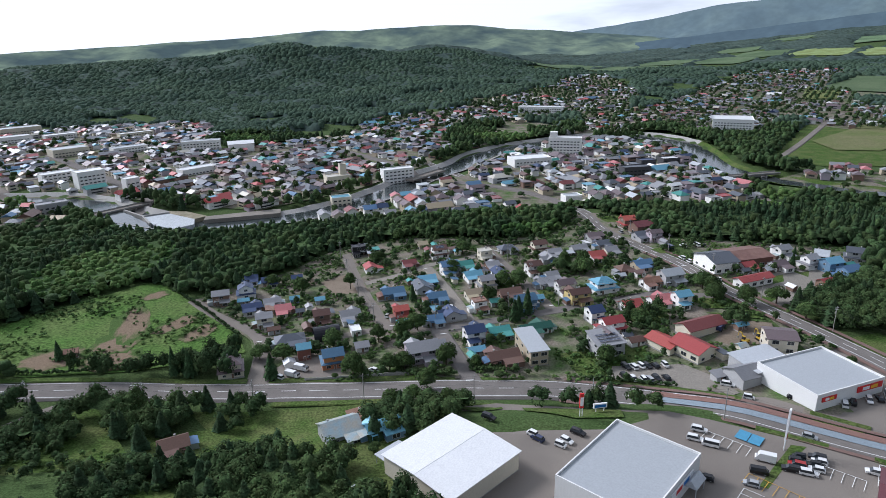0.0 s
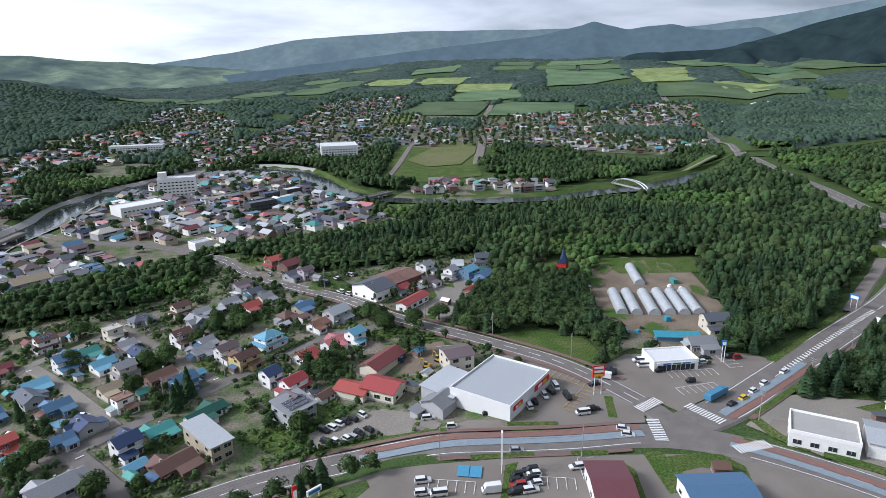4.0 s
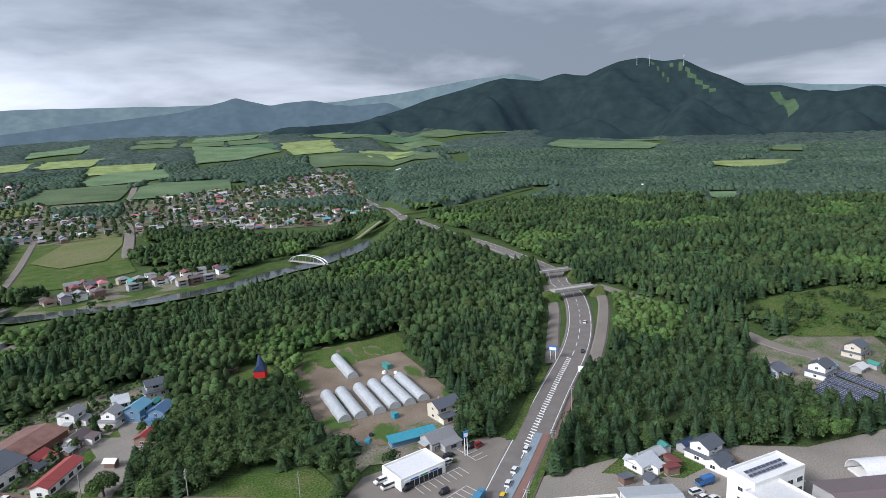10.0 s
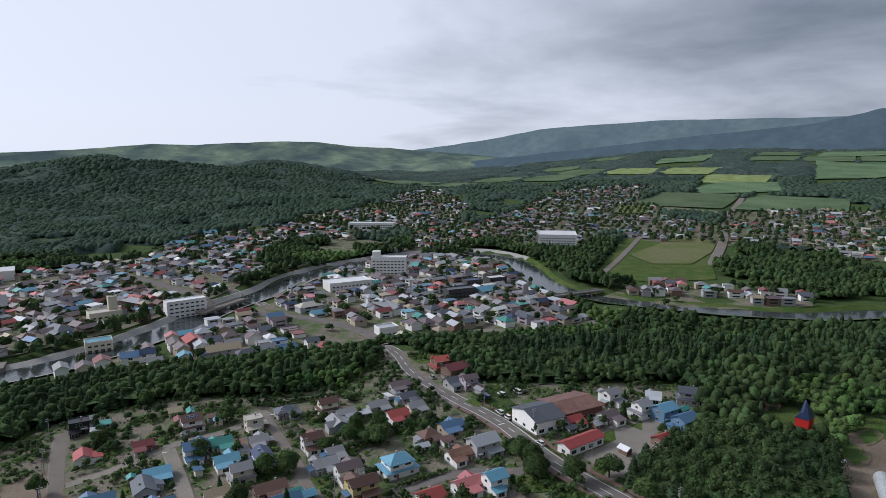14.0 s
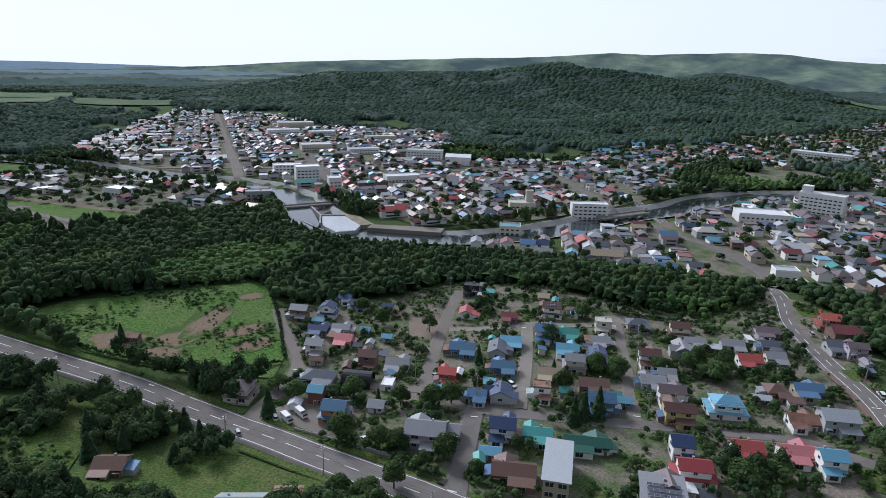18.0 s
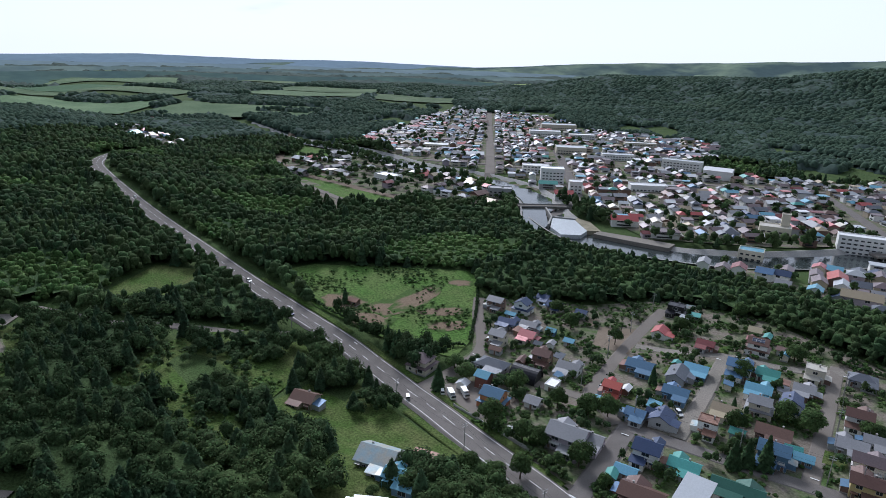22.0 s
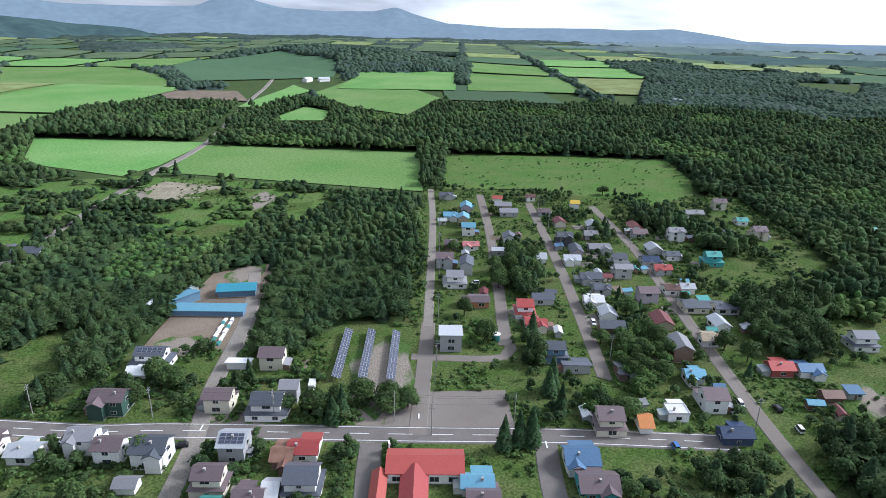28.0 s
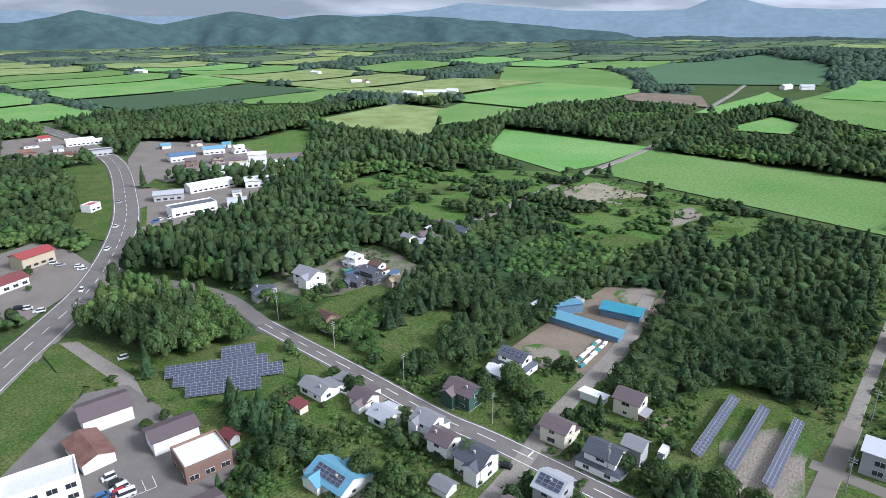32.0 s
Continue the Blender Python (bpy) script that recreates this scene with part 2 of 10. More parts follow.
def fading(name, inner, outer):
    """Bare ground in the middle of a thing of unit size, rough grass towards its rim."""
    m = mat(name, inner, 0.95, vary=0.3, scale=3.0, fine=24.0, second=outer)
    n, l = m.node_tree.nodes, m.node_tree.links
    base = next(q for q in n if q.bl_idname == "ShaderNodeMixRGB")
    tc = next(q for q in n if q.bl_idname == "ShaderNodeTexCoord")
    ln, add, rg, nz = n.new("ShaderNodeVectorMath"), n.new("ShaderNodeMath"), n.new("ShaderNodeMapRange"), n.new("ShaderNodeTexNoise")
    ln.operation, add.operation = "LENGTH", "ADD"
    nz.inputs["Scale"].default_value, nz.inputs["Detail"].default_value, nz.inputs["Roughness"].default_value = 1.3, 7.0, 0.62
    l.new(tc.outputs["Object"], nz.inputs["Vector"])
    l.new(tc.outputs["Object"], ln.inputs[0])
    l.new(ln.outputs["Value"], add.inputs[0])
    boost = n.new("ShaderNodeMath")
    boost.operation = "MULTIPLY"
    boost.inputs[1].default_value = 2.0
    l.new(nz.outputs["Fac"], boost.inputs[0])
    l.new(boost.outputs[0], add.inputs[1])
    rg.inputs["From Min"].default_value, rg.inputs["From Max"].default_value = 1.6, 1.9
    l.new(add.outputs[0], rg.inputs["Value"])
    l.new(rg.outputs[0], base.inputs[0])
    return m


M["soil_fade"] = fading("soil_fading_into_grass", (0.20, 0.15, 0.105), (0.068, 0.112, 0.034))
M["weed_fade"] = fading("weeds_fading_into_soil", (0.064, 0.108, 0.030), (0.17, 0.135, 0.095))
M["gravel_fade"] = fading("gravel_fading_into_grass", (0.235, 0.205, 0.17), (0.066, 0.119, 0.032))
ROOF = {"red": (0.33, 0.07, 0.065), "darkred": (0.18, 0.055, 0.055), "redorange": (0.40, 0.09, 0.075), "brown": (0.13, 0.075, 0.06), "plum": (0.15, 0.115, 0.12), "maroon": (0.14, 0.055, 0.065),
        "grey": (0.25, 0.25, 0.26), "slate": (0.10, 0.11, 0.13), "pale": (0.42, 0.44, 0.46), "white": (0.70, 0.70, 0.70), "navy": (0.035, 0.055, 0.11),
        "blue": (0.085, 0.16, 0.26), "sky": (0.14, 0.32, 0.42), "teal": (0.07, 0.26, 0.23), "forest": (0.03, 0.10, 0.075), "pink": (0.46, 0.17, 0.17),
        "tan": (0.34, 0.28, 0.19), "cream": (0.50, 0.47, 0.40), "black": (0.02, 0.02, 0.025), "rust": (0.17, 0.085, 0.062), "tin": (0.27, 0.37, 0.41),
        "yellow": (0.55, 0.38, 0.05), "orange": (0.50, 0.20, 0.07), "dark": (0.05, 0.05, 0.055)}
WALL = {"white": (0.78, 0.77, 0.74), "cream": (0.62, 0.57, 0.46), "grey": (0.40, 0.40, 0.40), "brown": (0.20, 0.13, 0.10), "tan": (0.40, 0.34, 0.25), "black": (0.03, 0.03, 0.03),
        "blue": (0.13, 0.22, 0.32), "yellow": (0.55, 0.43, 0.20), "red": (0.35, 0.10, 0.08), "rust": (0.22, 0.11, 0.08), "orange": (0.45, 0.20, 0.10), "mauve": (0.42, 0.36, 0.40),
        "tin": (0.36, 0.38, 0.38), "darkgreen": (0.04, 0.08, 0.06), "dark": (0.07, 0.07, 0.075), "teal": (0.10, 0.40, 0.42), "navy": (0.06, 0.08, 0.14), "plum": (0.22, 0.17, 0.17)}
WORN = {"tin": (0.37, 0.35, 0.30), "rust": (0.24, 0.135, 0.10), "sky": None}
for k, c in ROOF.items():
    M["roof_" + k] = mat("roof_sheet_" + k, c, 0.42, 0.15, vary=0.07, scale=0.35, fine=2.0, stripes=(0.45, 0.018), spread=0.14, second=WORN.get(k))
for k, c in WALL.items():
    M["wall_" + k] = mat("siding_" + k, c, 0.8, vary=0.07, scale=0.3, fine=3, stripes=(0.3, 0.012, "Z"), spread=0.12)

# ---- meshes ----


class MB:
    """Gathers faces for one mesh."""

    def __init__(self):
        self.v, self.f, self.m = [], [], []

    def poly(self, pts, mi=0):
        k = len(self.v)
        self.v += [tuple(p) for p in pts]
        self.f.append(tuple(range(k, k + len(pts))))
        self.m.append(mi)

    def solid(self, ring, top, mi=0):
        """A closed form between two rings of the same count."""
        k, n = len(self.v), len(ring)
        self.v += [tuple(p) for p in ring] + [tuple(p) for p in top]
        self.f += [tuple(range(k + n - 1, k - 1, -1)), tuple(range(k + n, k + 2 * n))]
        self.f += [(k + i, k + (i + 1) % n, k + n + (i + 1) % n, k + n + i) for i in range(n)]
        self.m += [mi] * (n + 2)

    def box(self, x, y, z, sx, sy, sz, mi=0):
        """Centre x, y and base z."""
        a, b = sx / 2, sy / 2
        r = [(x - a, y - b), (x + a, y - b), (x + a, y + b), (x - a, y + b)]
        self.solid([(*p, z) for p in r], [(*p, z + sz) for p in r], mi)

    def tube(self, p, q, r0, r1, n=7, mi=0):
        p, q = Vector(p), Vector(q)
        w = (q - p).normalized()
        u = w.orthogonal().normalized()
        s = w.cross(u)
        ring = [(u * math.cos(6.2832 * i / n) + s * math.sin(6.2832 * i / n)) for i in range(n)]
        self.solid([p + r0 * d for d in ring], [q + r1 * d for d in ring], mi)

    def pipe(self, pts, r, n=4, mi=0):
        """A round line through points, in one piece."""
        k, m = len(self.v), len(pts)
        for i, p in enumerate(pts):
            w = (pts[min(i + 1, m - 1)] - pts[max(i - 1, 0)]).normalized()
            u = w.cross(Vector((0, 0, 1))).normalized()
            s = w.cross(u)
            self.v += [tuple(p + r * (u * math.cos(6.2832 * j / n) + s * math.sin(6.2832 * j / n))) for j in range(n)]
        for i in range(m - 1):
            for j in range(n):
                a, b = k + i * n + j, k + i * n + (j + 1) % n
                self.f.append((a, b, b + n, a + n))
                self.m.append(mi)

    def mesh(self, name, mats):
        me = bpy.data.meshes.new(name)
        me.from_pydata(self.v, [], self.f)
        for m in mats:
            me.materials.append(m)
        if len(mats) > 1:
            me.polygons.foreach_set("material_index", self.m)
        me.update()
        return me


def part(name, mb, mats, parent, label="", at=None):
    mats = mats if isinstance(mats, (list, tuple)) else [mats]
    me = mb.mesh(name, mats) if isinstance(mb, MB) else mb
    ob = new(name, me)
    ob.parent = parent
    if at:
        ob.location = at
    if label:
        ob["label"] = label
    return ob


def thing(name, label, category, m=None, group="", kind=""):
    ob = new(name)
    ob.empty_display_size = 0.5
    if m is not None:
        ob.matrix_world = m
    return tagged(ob, label, category, group, kind)


def np_mesh(name, verts, faces, mats, matidx=None, smooth=False):
    """A mesh from arrays of triangles or quads."""
    me = bpy.data.meshes.new(name)
    nv, nf, k = len(verts), len(faces), faces.shape[1]
    me.vertices.add(nv)
    me.vertices.foreach_set("co", np.asarray(verts, np.float32).ravel())
    me.loops.add(nf * k)
    me.loops.foreach_set("vertex_index", np.asarray(faces, np.int32).ravel())
    me.polygons.add(nf)
    me.polygons.foreach_set("loop_start", np.arange(0, nf * k, k, dtype=np.int32))
    for m in mats:
        me.materials.append(m)
    if matidx is not None:
        me.polygons.foreach_set("material_index", np.asarray(matidx, np.int32))
    if smooth:
        me.polygons.foreach_set("use_smooth", np.ones(nf, bool))
    me.update(calc_edges=True)
    me.validate()
    return me


# ---- lie of the land ----


def smooth(a, b, x):
    t = np.clip((np.asarray(x, float) - a) / (b - a), 0, 1)
    return t * t * (3 - 2 * t)


def seg_dist(X, Y, pts):
    best = np.full(np.shape(X), 1e9)
    for (ax, ay), (bx, by) in zip(pts[:-1], pts[1:]):
        dx, dy = bx - ax, by - ay
        t = np.clip(((X - ax) * dx + (Y - ay) * dy) / (dx * dx + dy * dy + 1e-9), 0, 1)
        best = np.minimum(best, np.hypot(X - ax - t * dx, Y - ay - t * dy))
    return best


def inside(X, Y, poly):
    c = np.zeros(np.shape(X), bool)
    n = len(poly)
    for i in range(n):
        (ax, ay), (bx, by) = poly[i], poly[i - 1]
        if ay == by:
            continue
        c ^= ((ay > Y) != (by > Y)) & (X < (bx - ax) * (Y - ay) / (by - ay) + ax)
    return c


# the edge of the plateau: the land north of it lies lower
BLUFF = [(-5000, 250), (-900, 250), (-560, 275), (-332, 300), (-244, 320), (-165, 338), (-88, 345), (-20, 352), (45, 372), (110, 345), (190, 310), (300, 300), (420, 290), (520, 330), (700, 420), (1200, 700), (5000, 2500)]
RIVER = [(-2400, 560), (-1500, 470), (-900, 428), (-770, 434), (-700, 446), (-620, 453), (-534, 452), (-431, 470), (-360, 455), (-291, 406), (-234, 380), (-190, 388), (-146, 414), (-104, 470), (-74, 532), (-38, 585), (2, 664), (75, 731), (150, 767), (205, 768), (238, 715), (236, 645), (226, 550), (258, 482), (320, 430), (378, 400), (437, 395), (468, 384), (562, 385), (660, 388), (800, 330), (1000, 300)]
BX, BY = np.array(BLUFF, float).T
LOW = -16.0
HILLS = [  # heading, distance, height, half-widths across and along: near wooded hills
    (12, 1900, 64, 330, 260), (24, 1950, 50, 380, 260), (35, 2000, 36, 300, 240), (2, 2300, 76, 300, 300), (14, 1950, 14, 120, 160),
    (142, 1500, 34, 190, 170), (146, 1750, 30, 240, 170), (-84, 2500, 20, 500, 500)]


def village_fall(x, y):
    """The plateau falls gently from the junction towards the village and the overgrown field."""
    fall = np.interp(x, [-480, -300, -200, -150, -120, -90, -50, 0, 30, 78], [0, -4, -8, -11, -11, -9, -6.2, -5.6, -4, 0])
    s, e = np.interp(x, [-110, -70], [55, 97]), np.interp(x, [-110, -70], [112, 117])
    t = np.clip((y - s) / (e - s), 0, 1)
    return fall * t * t * (3 - 2 * t) - 11 * smooth(150, 235, y) * smooth(230, 330, -x)


def terrain(x, y):
    x, y = np.asarray(x, float), np.asarray(y, float)
    d = y - np.interp(x, BX, BY)
    low = smooth(-22, 30, d)
    z = LOW * low + (1 - low) * village_fall(x, y)
    r, az = np.hypot(x, y), np.degrees(np.arctan2(-x, y))
    z = z + (0 - z) * smooth(900, 1700, r) * (y > 0) * smooth(0, 200, d)
    z = z - smooth(700, 4300, r) * (13 + 16 * np.cos(np.radians(az - 80)))
    # the farmland rises towards the eastern mountains
    z = z + 118 * smooth(1300, 4300, r) * smooth(-84, -66, az) * (1 - smooth(-36, -12, az))
    for h, dist, up, wa, wr in HILLS:
        cx, cy = -math.sin(radians(h)) * dist, math.cos(radians(h)) * dist
        ux, uy = cx / dist, cy / dist
        a, b = (x - cx) * ux + (y - cy) * uy, -(x - cx) * uy + (y - cy) * ux
        z = z + up * np.exp(-(a / wr) ** 2 - (b / wa) ** 2)
    rough = np.sin(x * 0.0071 + 1.3) * np.sin(y * 0.0063 + 0.4) + 0.5 * np.sin(x * 0.017 + y * 0.013)
    z = z + rough * 4.0 * smooth(600, 1600, r)
    rd = seg_dist(x, y, RIVER)
    return z - 3.5 * (1 - smooth(13, 24, rd)) * (r < 1400)


def zat(x, y):
    return float(terrain(np.array([x]), np.array([y]))[0])


def polar(r0, r1, grow, dr, da, az0=-180, az1=180):
    """Rings of points whose spacing grows with the distance."""
    rs, r = [], r0
    while r < r1:
        rs.append(r)
        r += dr + grow * r
    rs.append(r1)
    az = np.radians(np.arange(az0, az1 + da / 2, da))
    R, A = np.meshgrid(np.array(rs), az, indexing="ij")
    nr, na = R.shape
    i, j = np.meshgrid(np.arange(nr - 1), np.arange(na - 1), indexing="ij")
    q = np.stack([i * na + j, i * na + j + 1, (i + 1) * na + j + 1, (i + 1) * na + j], -1).reshape(-1, 4)
    return (-np.sin(A) * R).ravel(), (np.cos(A) * R).ravel(), q[:, ::-1]


X, Y, Q = polar(0.01, 4850, 0.026, 2.0, 1.0)
ground = new("ground", np_mesh("ground", np.stack([X, Y, terrain(X, Y) - 0.35], 1), Q, [M["ground"]], smooth=True))
tagged(ground, "grassy green land with low wooded hills", "ground", kind="structure")


def drape(name, poly, material, lift, cell=30.0, label="", category="ground", kind="structure", parent=None):
    """A thin patch that follows the land."""
    bm = bmesh.new()
    bm.faces.new([bm.verts.new((x, y, 0)) for x, y in poly])
    xs, ys = [p[0] for p in poly], [p[1] for p in poly]
    if min(ys) > 40 and max(ys) < 360 and -300 < min(xs) and max(xs) < 120:
        cell = min(cell, 6.0)   # on the slope of the village
    for axis, lo, hi in ((0, min(xs), max(xs)), (1, min(ys), max(ys))):
        k = math.floor(lo / cell) + 1
        while k * cell < hi:
            co, no = [0, 0, 0], [0, 0, 0]
            co[axis], no[axis] = k * cell, 1
            bmesh.ops.bisect_plane(bm, geom=bm.verts[:] + bm.edges[:] + bm.faces[:], plane_co=co, plane_no=no)
            k += 1
    bmesh.ops.triangulate(bm, faces=bm.faces[:])
    bmesh.ops.recalc_face_normals(bm, faces=bm.faces[:])
    co = np.array([v.co[:2] for v in bm.verts])
    for v, z in zip(bm.verts, terrain(co[:, 0], co[:, 1]) + lift):
        v.co.z = z
    if bm.faces and sum(f.normal.z for f in bm.faces) < 0:
        bmesh.ops.reverse_faces(bm, faces=bm.faces[:])
    me = bpy.data.meshes.new(name)
    bm.to_mesh(me)
    bm.free()
    me.materials.append(material)
    ob = new(name, me)
    if parent:
        ob.parent = parent
        return ob
    return tagged(ob, label, category, kind=kind)


def curve_pts(pts, step=6.0):
    """A smooth line through the points."""
    p = [Vector(q) for q in pts]
    p = [2 * p[0] - p[1]] + p + [2 * p[-1] - p[-2]]
    out = []
    for a, b, c, d in zip(p, p[1:], p[2:], p[3:]):
        n = max(1, int((c - b).length / step))
        for i in range(n):
            t = i / n
            out.append(0.5 * (2 * b + (c - a) * t + (2 * a - 5 * b + 4 * c - d) * t * t + (3 * b - a - 3 * c + d) * t ** 3))
    return out + [p[-2]]


def side(line, off):
    """The line moved sideways to its left."""
    out = []
    for i, p in enumerate(line):
        w = (line[min(i + 1, len(line) - 1)] - line[max(i - 1, 0)]).normalized()
        out.append(p + off * Vector((-w.y, w.x)))
    return out


def ribbon(line, a, b, lift, mb=None, mi=0, thick=0.0):
    """A strip between two offsets from the line, on the land."""
    mb = mb or MB()
    L, R = side(line, a), side(line, b)
    zl = terrain(np.array([p.x for p in line]), np.array([p.y for p in line])) + lift
    k = len(mb.v)
    for l_, r_, z in zip(L, R, zl):
        mb.v += [(l_.x, l_.y, z), (r_.x, r_.y, z)]
    for i in range(len(line) - 1):
        mb.f.append((k + 2 * i, k + 2 * i + 1, k + 2 * i + 3, k + 2 * i + 2))
        mb.m.append(mi)
    return mb


def dashes(line, off, width, length, gap, lift, mb):
    """Painted dashes along a line."""
    d, on = 0.0, True
    start = None
    pts = side(line, off)
    acc, run = 0.0, [pts[0]]
    fine = []
    for p, q in zip(pts, pts[1:]):
        n = max(1, int((q - p).length / 1.0))
        fine += [p.lerp(q, i / n) for i in range(n)]
    i, per = 0, int(length + gap)
    while i + int(length) < len(fine):
        a, b = fine[i], fine[i + int(length)]
        w = (b - a).normalized()
        s = Vector((-w.y, w.x)) * width / 2
        za, zb = zat(a.x, a.y) + lift, zat(b.x, b.y) + lift
        mb.poly([(*(a - s), za), (*(b - s), zb), (*(b + s), zb), (*(a + s), za)])
        i += per
    return mb


ROADS = []


def road(name, pts, width, material, label, lines=False, lift=0.20):
    line = curve_pts(pts)
    ROADS.append((pts, width))
    lift += 0.004 * len(ROADS)
    mb = ribbon(line, width / 2, -width / 2, lift)
    for s in (1, -1):   # sloping shoulders
        a, b = side(line, s * width / 2), side(line, s * (width / 2 + 0.9))
        z = terrain(np.array([p.x for p in line]), np.array([p.y for p in line])) + lift
        for i in range(len(line) - 1):
            q = [(*a[i], z[i]), (*a[i + 1], z[i + 1]), (*b[i + 1], z[i + 1] - 0.6), (*b[i], z[i] - 0.6)]
            mb.poly(q if s < 0 else q[::-1])
    ob = new(name, mb.mesh(name, [M[material]]))
    tagged(ob, label, "road", kind="structure")
    if lines:
        runs, run = [], []   # no lines inside the junction
        for p in curve_pts(pts, 3.0):
            if math.hypot(p.x - 106, p.y - 65) < 17:
                runs, run = runs + [run], []
            else:
                run.append(p)
        mb, md = MB(), MB()
        for run in [r for r in runs + [run] if len(r) > 2]:
            for s in (width / 2 - 0.7, -width / 2 + 0.7):
                ribbon(run, s + 0.12, s - 0.12, lift + 0.05, mb)
            dashes(run, 0, 0.25, 5, 5, lift + 0.05, md)
        part("edge_line", mb, M["paint"], ob)
        part("lane_marking", md, M["paint"], ob)
    return ob


MAIN = [(-770, 262), (-715, 200), (-668, 156), (-625, 135), (-560, 128), (-434.2, 123.2), (-289.0, 126.1), (-213.8, 130.6), (-166.5, 134.7), (-116.0, 133.3), (-81.1, 129.6), (-41.1, 125.9), (-9.4, 123.4), (22.1, 113.2), (48, 96), (70, 82), (92, 70), (105, 57), (114, 40), (122, 15), (128, -20)]
SOUTH_ROAD = [(126, -5), (130, -40), (136, -110), (138, -188), (138, -221), (140, -266), (154, -330), (178, -400), (235, -527), (303, -625), (364, -699), (600, -950)]
HIGHWAY = [(104, 66), (127, 64), (158, 66), (212, 70), (270, 74), (318, 83), (365, 98), (392, 114), (428, 130), (481, 180), (525, 227), (564, 275), (611, 324), (688, 399), (819, 496), (1007, 667), (1074, 737), (1500, 1130)]
STREET = [(104, 66), (107, 84), (106, 118), (95, 152), (79, 193), (70.3, 233.4), (58.6, 266.0), (47.7, 303.0), (42.6, 347.3), (20, 400), (-10, 470), (-50, 560), (-120, 700)]
road("road_main", MAIN, 11.0, "asphalt", "two lane asphalt main road with white lines", True, 0.34)
road("road_highway", HIGHWAY, 13.0, "asphalt", "wide asphalt highway with white lines through forest", True, 0.325)
road("road_south", SOUTH_ROAD, 15.0, "asphalt", "wide grey road with white lines leaving the town", True, 0.315)
road("road_street", STREET, 8.0, "asphalt", "asphalt street from the junction to the bridge", True)
for pts, w, k in (([(-56.3, 173.2), (-21.0, 183.6), (3.3, 191.3), (24.2, 196.6), (44.7, 200.1), (62.5, 194.3), (79, 190)], 5.5, "asphalt"), ([(-39.0, 128.0), (-52.9, 175.0)], 6, "asphalt"),
                  ([(-72.0, 178.1), (-77.6, 186.2), (-96.1, 240.4), (-108.9, 286.0)], 5, "lot"), ([(-39.0, 181.8), (-47.5, 213.7), (-59.6, 252.2)], 4.5, "gravel"),
                  ([(-2.0, 191.6), (-12.5, 231.8), (-26.3, 280.7)], 4.5, "lot"), ([(-91.4, 235.5), (-75.4, 242.9), (-60.7, 254.5), (-39.0, 262.1), (-22.0, 277.4)], 4.5, "gravel"),
                  ([(-120.7, 134.8), (-130.6, 177.7), (-160.5, 204.1), (-174.5, 217.9)], 5, "lot"), ([(-130.6, 176.6), (-100.7, 174.7), (-72.0, 180.2), (-56.3, 173.2)], 4.5, "lot"),
                  ([(-223, 57), (-205.3, 90.4), (-189.2, 118.0), (-173.5, 132.0)], 5, "lot"), ([(-262, 32), (-223, 57)], 4, "gravel")):
    road("village_road", pts, w, k, "narrow village road between gardens and houses")
for pts, w, k in (([(56, -215), (18, -175), (-6, -149), (-23, -134), (-72, -86), (-102, -57), (-135, -22)], 7.5, "asphalt"), ([(-72, -86), (-113, -126), (-122, -135)], 5.0, "lot"), ([(-120, -133), (-207, -222), (-262, -282)], 3.6, "gravel"),
                  ([(-130, -103), (-141, -113), (-211, -181), (-277, -250)], 4.6, "lot"), ([(-100, -120), (-124, -98), (-141, -113)], 4, "lot"), ([(-137, -66), (-146, -74), (-216, -143), (-286, -216)], 4.6, "lot"),
                  ([(-125, 8), (-149, -18), (-192, -60), (-260, -126), (-310, -184)], 4.6, "lot"), ([(-36, -60), (-46, -76), (-60, -92)], 6, "asphalt"), ([(-70, -32), (-82, -46), (-98, -61)], 6, "asphalt"),
                  ([(5, -92), (-11, -109), (-26, -127), (-40, -147), (-74, -187), (-98, -225)], 5, "gravel"), ([(56, -215), (80, -245), (110, -262), (139, -262)], 6, "asphalt"),
                  ([(-8, -300), (-60, -360), (-130, -440), (-220, -535), (-330, -690), (-480, -900), (-700, -1200)], 5, "gravel"), ([(393, 88), (354, 40), (327, 8), (300, -15), (288, -34), (258, -58), (215, -85)], 6.5, "lot"), ([(383, 120), (330, 101), (283, 89), (245, 79)], 5, "lot"), ([(383, 87), (355, 77), (299, 67), (250, 61)], 5, "lot")):
    road("south_road", pts, w, k, "straight residential road in grassy land", w > 7)

# ---- open land: everything else is woodland ----
OPEN = []   # polygons without forest
rng = np.random.default_rng(7)


OPEN_PAVED = []   # the bare ones among them
FIELDS = []   # farmland and meadows away from the houses


def clearing(poly, material=None, name="meadow", label="rough green meadow", lift=0.01, cell=30.0, kind="structure"):
    OPEN.append(poly)
    if material in ("lot", "gravel", "soil", "asphalt"):
        OPEN_PAVED.append(poly)
    if "field" in name and abs(sum(p[0] for p in poly)) + abs(sum(p[1] for p in poly)) > 400 * len(poly):
        FIELDS.append(poly)
    if material:
        drape(name, poly, M[material], lift + 0.0025 * len(OPEN), cell, label, "field" if "field" in name else "ground", kind)


